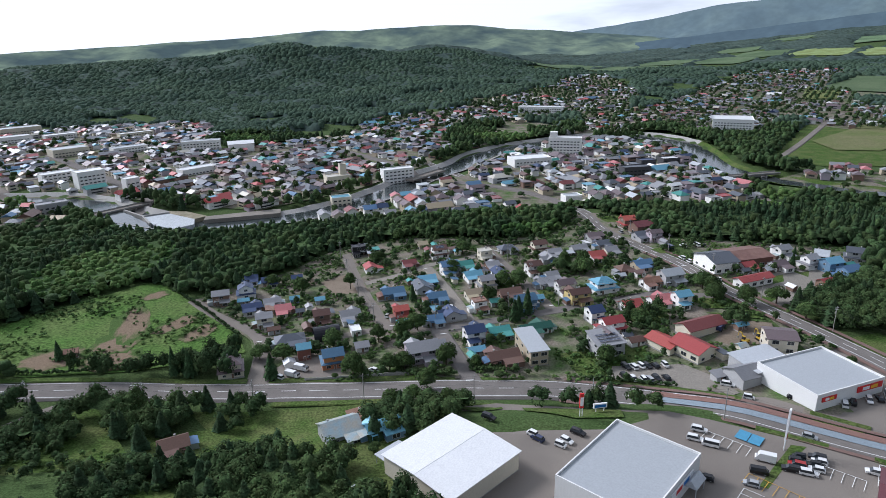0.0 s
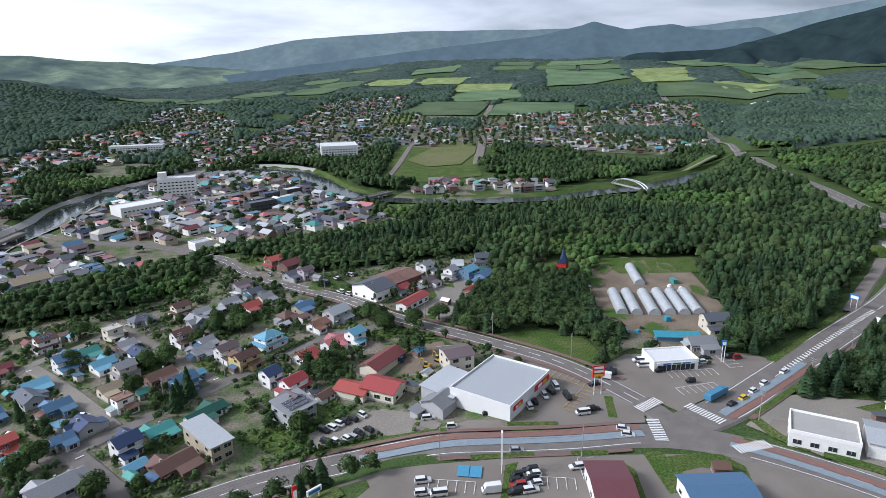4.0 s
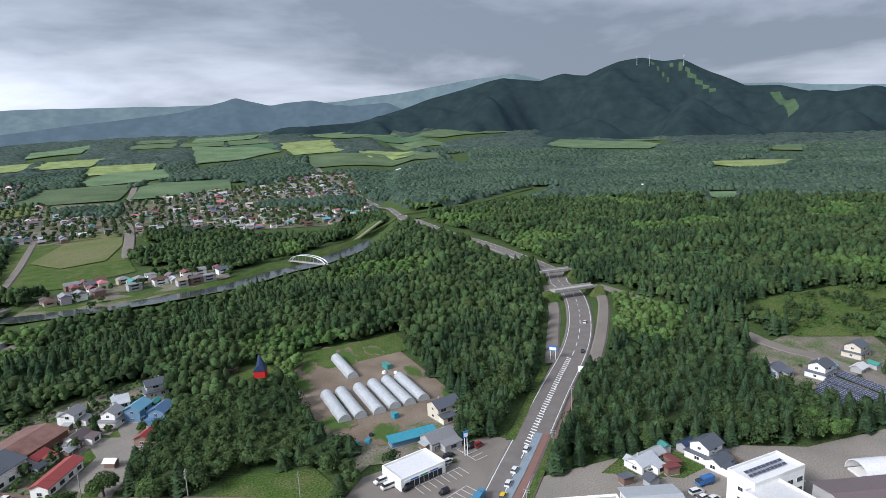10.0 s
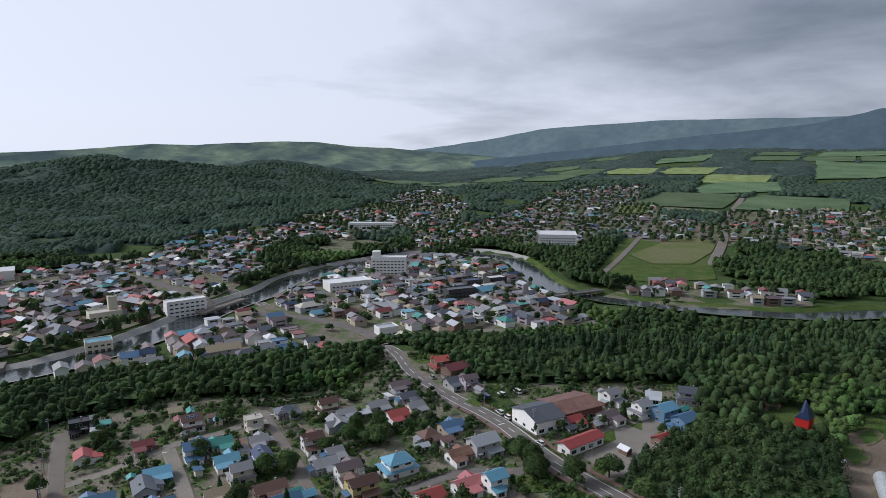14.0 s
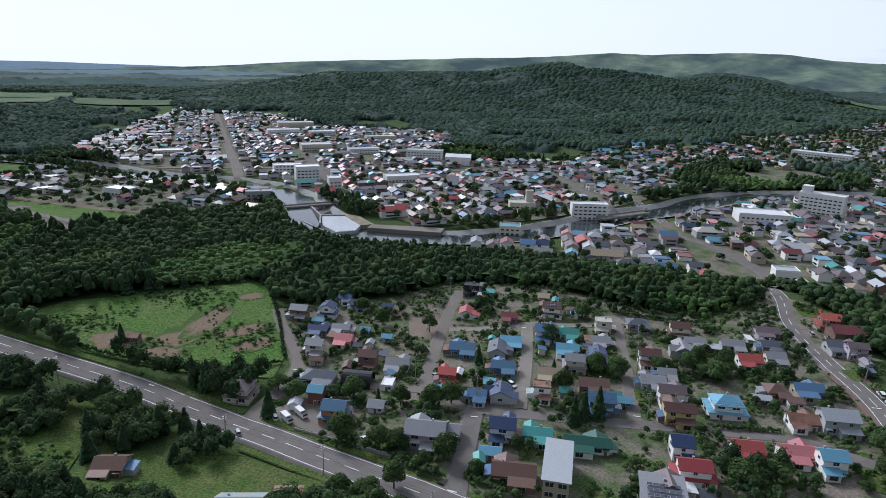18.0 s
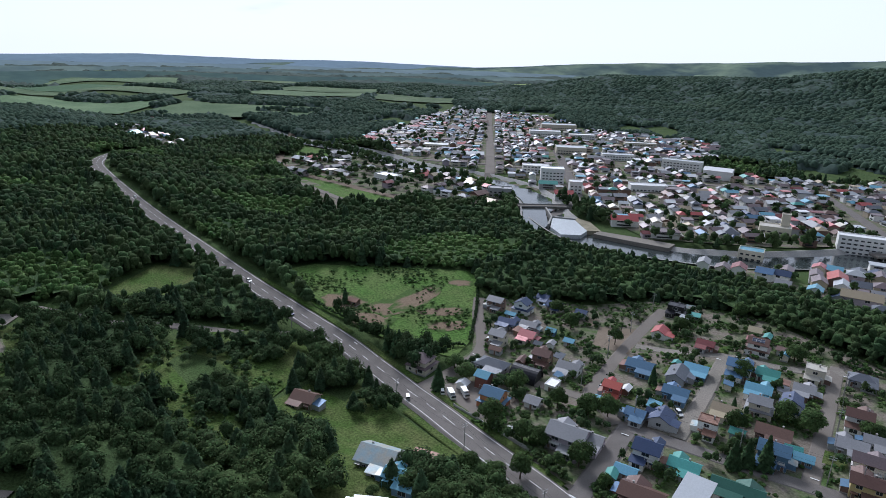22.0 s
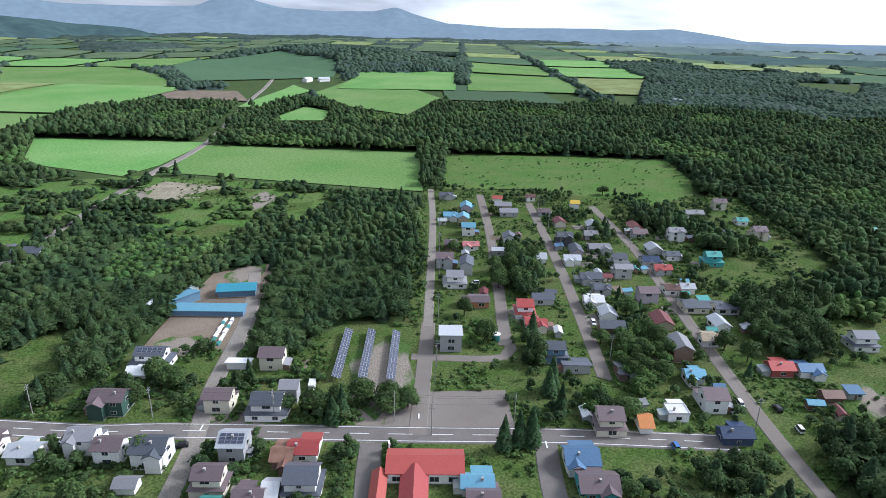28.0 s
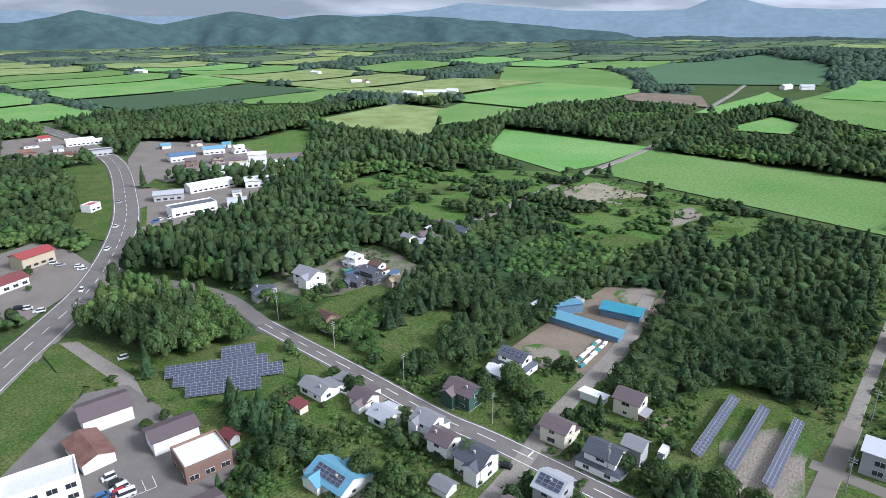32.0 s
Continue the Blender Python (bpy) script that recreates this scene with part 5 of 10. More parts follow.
def tufts(seed, v, f, count, size):
    """Small leaf clumps that break up a crown's outline."""
    g = np.random.default_rng(seed)
    tri = v[f[g.integers(0, len(f), count)]]
    w = g.dirichlet((1, 1, 1), count)
    c = (tri * w[:, :, None]).sum(1)
    out = c - np.array([0, 0, 0.45])
    out /= np.linalg.norm(out, axis=1, keepdims=True)
    a = g.normal(0, 1, (count, 3))
    a /= np.linalg.norm(a, axis=1, keepdims=True)
    b = np.cross(a, out + g.normal(0, 0.3, (count, 3)))
    b /= np.linalg.norm(b, axis=1, keepdims=True)
    s = size * g.uniform(0.6, 1.3, (count, 1))
    c = c + out * size * 0.4
    V = np.stack([c - a * s - b * s * 0.6, c + a * s - b * s * 0.6, c + b * s], 1).reshape(-1, 3)
    return np.concatenate([v, V]), np.concatenate([f, len(v) + np.arange(3 * count).reshape(-1, 3)])


def billow(seed, lobes, count=0, size=0.06):
    """A far crown of unit width and height: rounded lobes that rise to an uneven top, with a few leaf clumps."""
    g = np.random.default_rng(seed)
    V, F, k = [], [], 0
    v, f = ICO1
    for i in range(lobes):
        a = 6.2832 * (i + g.uniform(-0.35, 0.35)) / max(lobes - 1, 1)
        rad = g.uniform(0, 0.06) if i == 0 else g.uniform(0.14, 0.30)
        sz = g.uniform(0.24, 0.31) if i == 0 else g.uniform(0.15, 0.25)
        c = np.array([rad * math.cos(a), rad * math.sin(a), g.uniform(0.66, 0.76) if i == 0 else 0.72 - rad * g.uniform(0.7, 1.7)])
        w = v * (1 + g.normal(0, 0.24, (len(v), 1))) * sz * np.array([1, 1, 1.1]) + c
        ok = v[f].mean(1)[:, 2] > -0.3
        V.append(w)
        F.append(f[ok] + k)
        k += len(w)
    v, f = np.concatenate(V), np.concatenate(F)
    return tufts(seed + 1, v, f, count, size) if count else (v, f)


def leafy(seed, lobes, count, size, low=-0.35, flat=0.55, cores=9):
    """A crown of unit width and height: leaf clumps over several uneven lobes, with a dark core inside each."""
    g = np.random.default_rng(seed)
    C, S = [], []
    for i in range(lobes):
        a = 6.28 * (i + g.uniform(-0.35, 0.35)) / max(lobes - 1, 1)
        rad = g.uniform(0, 0.06) if i == 0 else g.uniform(0.17, 0.30)
        C.append((rad * math.cos(a), rad * math.sin(a), g.uniform(0.58, 0.68) if i == 0 else g.uniform(0.34, 0.62)))
        S.append(g.uniform(0.27, 0.33) if i == 0 else g.uniform(0.16, 0.25))
    C, S = np.array(C), np.array(S)
    V, F, k = [], [], 0
    for c, s_ in zip(C[:cores], S[:cores] * (1.25 if cores == 1 and lobes > 1 else 1)):
        v, f = ICO1
        w = v * (1 + g.normal(0, 0.12, (len(v), 1))) * s_ * 0.8 + c
        ok = v[f].mean(1)[:, 2] > low - 0.25
        V.append(w)
        F.append(f[ok] + k)
        k += len(w)
    pts = []
    while len(pts) < count:
        i = g.choice(lobes, p=S ** 2 / (S ** 2).sum())
        d = g.normal(0, 1, 3)
        d /= np.linalg.norm(d)
        if d[2] < low:
            continue
        p = C[i] + d * S[i] * g.uniform(0.86, 1.12)
        if (np.linalg.norm(p - C, axis=1) < S * 0.8).any():
            continue
        pts.append((p, d))
    for p, d in pts:
        nrm = d + np.array([0, 0, flat]) + g.normal(0, 0.32, 3)
        nrm /= np.linalg.norm(nrm)
        a = np.cross(nrm, g.normal(0, 1, 3))
        a /= np.linalg.norm(a)
        b = np.cross(nrm, a)
        s_ = size * g.uniform(0.65, 1.35)
        V.append(np.array([p - a * s_ - b * s_ * 0.6, p + a * s_ - b * s_ * 0.55, p + b * s_ + nrm * s_ * 0.15]))
        F.append(np.array([[k, k + 1, k + 2]]))
        k += 3
    return np.concatenate(V), np.concatenate(F)


TREE_KINDS = []
for s in range(5):
    v, f = leafy(20 + s, 10, 850, 0.038)
    TREE_KINDS.append(("broadleaf_tree", np_mesh("crown", v, f, [M["leaf"]]), "leaf"))
for s in range(4):
    v, f = spire(40 + s, 13, 8)
    v, f = tufts(60 + s, v, f, 420, 0.022)
    TREE_KINDS.append(("conifer_tree", np_mesh("crown", v, f, [M["needle"]]), "needle"))
mb = MB()
mb.tube((0, 0, -0.05), (0.01, 0, 0.5), 0.035, 0.02)
mb.tube((0.01, 0, 0.3), (0.14, 0.05, 0.55), 0.014, 0.006, 5)
mb.tube((0.0, 0, 0.33), (-0.12, 0.08, 0.58), 0.014, 0.006, 5)
mb.tube((0.0, 0, 0.36), (-0.03, -0.14, 0.6), 0.014, 0.006, 5)
TRUNK = mb.mesh("trunk", [M["bark"]])
TREES = []


def tree(x, y, h, w, kind, turn=0.0):
    name, crown, which = TREE_KINDS[kind]
    label = "green broadleaf garden tree with a rounded crown" if which == "leaf" else "dark green conifer with drooping boughs"
    ob = thing(name, label, "tree", Matrix.Translation((x, y, zat(x, y))) @ Matrix.Rotation(turn, 4, "Z") @ Matrix.Diagonal((w, w, h, 1)), "trees")
    part("trunk", TRUNK, M["bark"], ob)
    part("crown", crown, M[which], ob)
    TREES.append((x, y))
    return ob


def stand(name, pts, heights, widths, kinds, variants, material, label, round_=False):
    """Many trees joined into one."""
    V, F, k = [], [], 0
    zz = terrain(pts[:, 0], pts[:, 1])
    turn = rng.uniform(0, 6.28, len(pts))
    for n, (v, f) in enumerate(variants):
        sel = np.where(kinds == n)[0]
        if not len(sel):
            continue
        c, s = np.cos(turn[sel])[:, None], np.sin(turn[sel])[:, None]
        x = (v[None, :, 0] * c - v[None, :, 1] * s) * widths[sel, None] + pts[sel, 0, None]
        y = (v[None, :, 0] * s + v[None, :, 1] * c) * widths[sel, None] + pts[sel, 1, None]
        z = v[None, :, 2] * heights[sel, None] + zz[sel, None]
        V.append(np.stack([x, y, z], -1).reshape(-1, 3))
        F.append((f[None] + (np.arange(len(sel)) * len(v))[:, None, None]).reshape(-1, 3) + k)
        k += len(sel) * len(v)
    ob = new(name, np_mesh(name, np.concatenate(V), np.concatenate(F), [material], smooth=round_))
    return tagged(ob, label, "forest", kind="stuff")


NEAR_BROAD = [leafy(100 + s, 9, 190, 0.046, flat=0.4, cores=7) for s in range(7)]
BELT_BROAD = [billow(190 + s, 5, 56, 0.05) for s in range(7)]
FAR_BROAD = [leafy(180 + s, 5, 54, 0.10, 0.0, flat=0.8, cores=1) for s in range(7)]
SMALL_BROAD = [leafy(160 + s, 3, 22, 0.16, -0.2, cores=1) for s in range(6)]
NEAR_SPIRE = [tufts(130 + s, *spire(120 + s, 9, 6), 60, 0.034) for s in range(5)]
FAR_SPIRE = [tufts(135 + s, *spire(125 + s, 6, 5), 24, 0.045) for s in range(5)]
MID_BROAD = [billow(140 + s, 3, 9, 0.085) for s in range(6)]


def scatter(r0, r1, step):
    n = int(r1 / step) + 1
    gx, gy = np.meshgrid(np.arange(-n, n + 1) * step, np.arange(-n, n + 1) * step)
    p = np.stack([gx.ravel(), gy.ravel()], 1) + rng.uniform(-0.42, 0.42, (gx.size, 2)) * step
    r, az = np.hypot(p[:, 0], p[:, 1]), np.degrees(np.arctan2(-p[:, 0], p[:, 1]))
    seen = (az > -104) | (az < -140) | (rng.random(len(p)) < 0.35)
    p = p[(r > r0) & (r < r1) & seen]
    return p[forest_mask(p[:, 0], p[:, 1])]


def stand_height(p):
    """Stands of different age: patches of taller and lower trees."""
    x, y = p[:, 0] + 22 * np.sin(p[:, 1] * 0.021), p[:, 1] + 22 * np.sin(p[:, 0] * 0.017)
    i, j = np.floor((x * 0.8 + y * 0.6) / 74), np.floor((-x * 0.6 + y * 0.8) / 58)
    h = 0.78 + 0.5 * (np.abs(np.sin(i * 12.9898 + j * 78.233) * 43758.5453) % 1.0)
    h = np.where((p[:, 0] > 50) & (p[:, 0] < 150) & (p[:, 1] < -180) & (p[:, 1] > -300), 1.65, h)
    h = np.where((p[:, 0] < 60) & (p[:, 0] > -260) & (p[:, 1] < -150) & (p[:, 1] > -480), h * 0.86, h)
    for poly in YOUNG:
        h = np.where(inside(p[:, 0], p[:, 1], poly), h * 0.62, h)
    return h


def conifer_share(p):
    """Planted conifers stand in blocks, other woods are mixed."""
    x, y = p[:, 0], p[:, 1]
    s = 0.06 + 0.22 * (np.sin(x * 0.011 + 0.5) * np.sin(y * 0.013 + 1.0) > 0.3)
    s = np.where((x > 95) & (x < 330) & (y > 265) & (y < 325), 0.7, s)
    s = np.where((x < -95) & (y < -140) & (y > -320), 0.3, s)
    s = np.where((x < 20) & (x > -260) & (y < -180) & (y > -470), np.maximum(s, 0.26), s)
    s = np.where((x < -60) & (x > -240) & (y > -10) & (y < 120), 0.3, s)
    s = np.where((x > 120) & (y > -60) & (y < 140), np.maximum(s, 0.55), s)
    s = np.where((x > 420) & (x < 640) & (y > 40) & (y < 130), 0.75, s)
    return s


def light_stand(p):
    """Patches of lower, fresh green growth among the older woods."""
    x, y = p[:, 0] + 30 * np.sin(p[:, 1] * 0.016 + 2), p[:, 1] + 30 * np.sin(p[:, 0] * 0.019)
    return np.sin(x * 0.021 + 0.7) * np.sin(y * 0.026 + 0.4) + 0.35 * np.sin(x * 0.05 - y * 0.043) > 0.62


for r0, r1, step, broad, needle in ((7, 250, 4.8, NEAR_BROAD, NEAR_SPIRE), (250, 450, 5.0, BELT_BROAD, FAR_SPIRE)):
    near = scatter(r0, r1, step)
    fresh = light_stand(near)
    pick = (rng.random(len(near)) < conifer_share(near)) & ~fresh
    for sel, var, key, label, w in ((near[~pick & ~fresh], broad, "wood_leaf", "dense green broadleaf woodland", (6.0, 9.2)), (near[fresh], broad, "bush_leaf", "young light green broadleaf growth", (5.0, 8.0)), (near[pick], needle, "wood_needle", "dark green conifer woodland", (10, 15))):
        n = len(sel)
        h = (rng.uniform(7.5, 12, n) if key == "wood_needle" else rng.uniform(6.5, 10.5, n)) * stand_height(sel) * (0.72 if key == "bush_leaf" else 1)
        stand("forest", sel, h, rng.uniform(*w, n), rng.integers(0, len(var), n), var, M[key], label)
# the leafy layer below the tree tops
gx, gy = np.meshgrid(np.arange(-150, 151) * 6.0, np.arange(-150, 151) * 6.0)
P = np.stack([gx.ravel(), gy.ravel()], 1) + rng.uniform(-1.5, 1.5, (gx.size, 2))
ok = forest_mask(P[:, 0], P[:, 1]) & (np.hypot(P[:, 0], P[:, 1]) < 890)
i, j = np.meshgrid(np.arange(300), np.arange(300), indexing="ij")
q = np.stack([i * 301 + j, i * 301 + j + 1, (i + 1) * 301 + j + 1, (i + 1) * 301 + j], -1).reshape(-1, 4)
q = q[ok[q].all(1)]
top = terrain(P[:, 0], P[:, 1]) + stand_height(P) * rng.uniform(3.6, 5.4, len(P)) * np.where(light_stand(P), 0.72, 1)
used = np.unique(q)
back = np.zeros(len(P), int)
back[used] = np.arange(len(used))
tagged(new("understorey", np_mesh("understorey", np.stack([P[used, 0], P[used, 1], top[used]], 1), back[q], [M["wood_leaf"]], smooth=True)), "leafy lower layer of the woodland", "forest", kind="stuff")
mid = scatter(450, 890, 7.0)
n = len(mid)
fresh = light_stand(mid)
pick = (rng.random(n) < conifer_share(mid) * np.where(mid[:, 1] < 0, 0.3, 0.6)) & ~fresh
for sel, key, label in ((mid[~pick & ~fresh], "wood_leaf", "distant green broadleaf woodland"), (mid[fresh], "bush_leaf", "distant light green young woodland")):
    n = len(sel)
    stand("forest", sel, rng.uniform(8.5, 11.5, n) * stand_height(sel) * (0.75 if key == "bush_leaf" else 1), rng.uniform(8.5, 12.5, n), rng.integers(0, len(MID_BROAD), n), MID_BROAD, M[key], label, True)
stand("forest", mid[pick], rng.uniform(9, 14, pick.sum()) * stand_height(mid[pick]), rng.uniform(12, 16, pick.sum()), rng.integers(0, len(FAR_SPIRE), pick.sum()), FAR_SPIRE, M["wood_needle"], "distant dark conifer woodland")

def dome(seed, tiers):
    """A far crown: a ragged dome of unit width and height."""
    g = np.random.default_rng(seed)
    V, F = [(g.uniform(-0.08, 0.08), g.uniform(-0.08, 0.08), 1.0)], []
    for k in range(tiers):
        r, z = ((0.36, 0.78), (0.5, 0.3))[k] if tiers == 2 else (0.5, 0.45)
        V += [(r * g.uniform(0.8, 1.15) * math.cos(1.2566 * i + k), r * g.uniform(0.8, 1.15) * math.sin(1.2566 * i + k), z + g.uniform(-0.1, 0.1)) for i in range(5)]
    F += [(0, 1 + i, 1 + (i + 1) % 5) for i in range(5)]
    if tiers == 2:
        F += [(1 + i, 6 + i, 1 + (i + 1) % 5) for i in range(5)] + [(1 + (i + 1) % 5, 6 + i, 6 + (i + 1) % 5) for i in range(5)]
    return np.array(V), np.array(F)


# crowns in the haze-tinted colour, bluer than the nearer woods
for r0, r1, step, tiers in ((880, 1350, 9.0, 2), (1350, 2150, 13.0, 2)):
    far = scatter(r0, r1, step)
    az = np.degrees(np.arctan2(-far[:, 0], far[:, 1]))
    far = far[(az > -104) | (az < -150)]
    n = len(far)
    var = [dome(300 + s, tiers) for s in range(6)]
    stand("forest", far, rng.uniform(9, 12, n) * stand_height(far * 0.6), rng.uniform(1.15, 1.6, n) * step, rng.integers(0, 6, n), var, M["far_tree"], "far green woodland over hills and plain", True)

# ---- houses ----
COLOUR = {"red": "red", "darkred": "dark red", "redorange": "orange-red", "brown": "brown", "plum": "grey-brown", "grey": "grey", "slate": "dark grey", "pale": "pale grey", "white": "white", "navy": "navy blue",
          "blue": "blue", "sky": "light blue", "teal": "green", "forest": "dark green", "pink": "pink", "tan": "tan", "cream": "cream", "black": "black", "maroon": "maroon", "rust": "rusty", "tin": "weathered blue", "yellow": "yellow", "orange": "orange",
          "darkgreen": "dark green", "dark": "black", "mauve": "mauve"}
hr = random.Random(11)


def window_mesh(w, h):
    mb = MB()
    mb.box(0, 0, 0, w, 0.12, h, 0)
    mb.box(-w / 4 + 0.02, -0.04, 0.07, w / 2 - 0.12, 0.1, h - 0.14, 1)
    mb.box(w / 4 - 0.02, -0.04, 0.07, w / 2 - 0.12, 0.1, h - 0.14, 1)
    return mb.mesh("window", [M["frame"], M["glass"]])


WINDOWS = [window_mesh(1.7, 1.15), window_mesh(1.2, 1.0), window_mesh(2.4, 1.5)]
mb = MB()
mb.box(0, 0, 0, 1.0, 0.14, 2.05, 0)
mb.box(0, -0.05, 0.1, 0.8, 0.1, 1.85, 1)
DOOR = mb.mesh("door", [M["frame"], M["wall_brown"]])
mb = MB()
mb.box(0, 0, 0, 0.5, 0.5, 1.1)
mb.box(0, 0, 1.1, 0.62, 0.62, 0.12)
CHIMNEY = mb.mesh("chimney", [M["concrete"]])


def roof_mesh(w, d, rise, kind, over=0.55, thick=0.16):
    """A roof with eaves on a body of w by d, ridge along x."""
    mb = MB()
    a, b = w / 2 + over, d / 2 + over
    drop = rise * over / (d / 2)
    if kind == "hip":
        k = max(a - b * 0.95, 0.3)
        ring = [(-a, -b, -drop), (a, -b, -drop), (a, b, -drop), (-a, b, -drop)]
        mb.solid([(x, y, z - thick) for x, y, z in ring], ring)
        for q in ([ring[0], ring[1], (k, 0, rise), (-k, 0, rise)], [ring[2], ring[3], (-k, 0, rise), (k, 0, rise)], [ring[1], ring[2], (k, 0, rise)], [ring[3], ring[0], (-k, 0, rise)]):
            mb.poly([(x, y, z + 0.004) for x, y, z in q])
    elif kind == "flat":
        mb.box(0, 0, -0.1, w + 0.3, d + 0.3, 0.28)
        for s in (-1, 1):
            mb.box(0, s * (d / 2 + 0.06), 0.181, w + 0.3, 0.18, 0.25)
            mb.box(s * (w / 2 + 0.06), 0, 0.182, 0.18, d - 0.06, 0.25)
    elif kind == "shed":
        mb.solid([(-a, -b, -drop), (a, -b, -drop), (a, b, rise), (-a, b, rise)], [(-a, -b, -drop + thick), (a, -b, -drop + thick), (a, b, rise + thick), (-a, b, rise + thick)])
    elif kind == "arch":
        n = 12
        out = [(b * math.cos(math.pi * i / n), (rise + 0.2) * math.sin(math.pi * i / n)) for i in range(n + 1)]
        inn = [(y * 0.96, z * 0.95 - 0.02) for y, z in out][::-1]
        cut = out + inn
        m = len(cut)
        mb.v += [(-a, y, z) for y, z in cut] + [(a, y, z) for y, z in cut]
        mb.f += [(i, (i + 1) % m, m + (i + 1) % m, m + i) for i in range(m)]
        for i in range(n):
            j = m - 1 - i
            mb.f += [(i, j, j - 1, i + 1), (m + i, m + i + 1, m + j - 1, m + j)]
        mb.m += [0] * (m + 2 * n)
    else:
        cut = [(-b, -drop), (0, rise), (b, -drop), (b, -drop + thick), (0.12, rise + thick), (0, rise + thick + 0.07), (-0.12, rise + thick), (-b, -drop + thick)]
        k = len(mb.v)
        mb.v += [(-a, y, z) for y, z in cut] + [(a, y, z) for y, z in cut]
        n = len(cut)
        mb.f += [(k + i, k + (i + 1) % n, k + n + (i + 1) % n, k + n + i) for i in range(n)]
        for c in (k, k + n):
            q = [(c, c + 1, c + 4, c + 7), (c + 1, c + 2, c + 3, c + 4), (c + 4, c + 5, c + 6), (c + 4, c + 6, c + 7)]
            mb.f += q if c > k else [w[::-1] for w in q]
        mb.m += [0] * (n + 8)
    return mb


def body_mesh(w, d, h, rise, kind):
    """Walls up to the eaves, with gable ends."""
    mb = MB()
    mb.box(0, 0, -0.6, w + 0.1, d + 0.1, 0.9, 1)
    mb.box(0, 0, 0.3, w, d, h - 0.3, 0)
    a, b = w / 2, d / 2
    if kind == "gable":
        mb.solid([(-a, -b, h), (a, -b, h), (a, 0, h + rise - 0.04), (-a, 0, h + rise - 0.04)][:2] + [(a, b, h), (-a, b, h)], [(-a, -0.02, h + rise - 0.04), (a, -0.02, h + rise - 0.04), (a, 0.02, h + rise - 0.04), (-a, 0.02, h + rise - 0.04)], 0)
    elif kind == "shed":
        mb.solid([(-a, -b, h), (a, -b, h), (a, b, h), (-a, b, h)], [(-a, -b, h + 0.02), (a, -b, h + 0.02), (a, b, h + rise - 0.05), (-a, b, h + rise - 0.05)], 0)
    return mb


HOUSES = []
HOUSE_OBS = []


def fenestrate(ob, w, d, z0, count, y=None):
    """Windows along the four sides of one storey."""
    for s in (-1, 1):
        n = max(1, int(w / 4.6))
        for i in range(n):
            x = -w / 2 + w * (i + 0.5) / n + hr.uniform(-0.25, 0.25)
            win = part("window", hr.choice(WINDOWS), None, ob, at=(x, s * d / 2 + s * 0.02, z0))
            if s > 0:
                win.rotation_euler = (0, 0, math.pi)
        for i in range(1):
            n2 = 1
            win = part("window", hr.choice(WINDOWS[:2]), None, ob, at=(s * w / 2 + s * 0.02, -d / 2 + d * (i + 0.5) / n2, z0))
            win.rotation_euler = (0, 0, s * math.pi / 2)


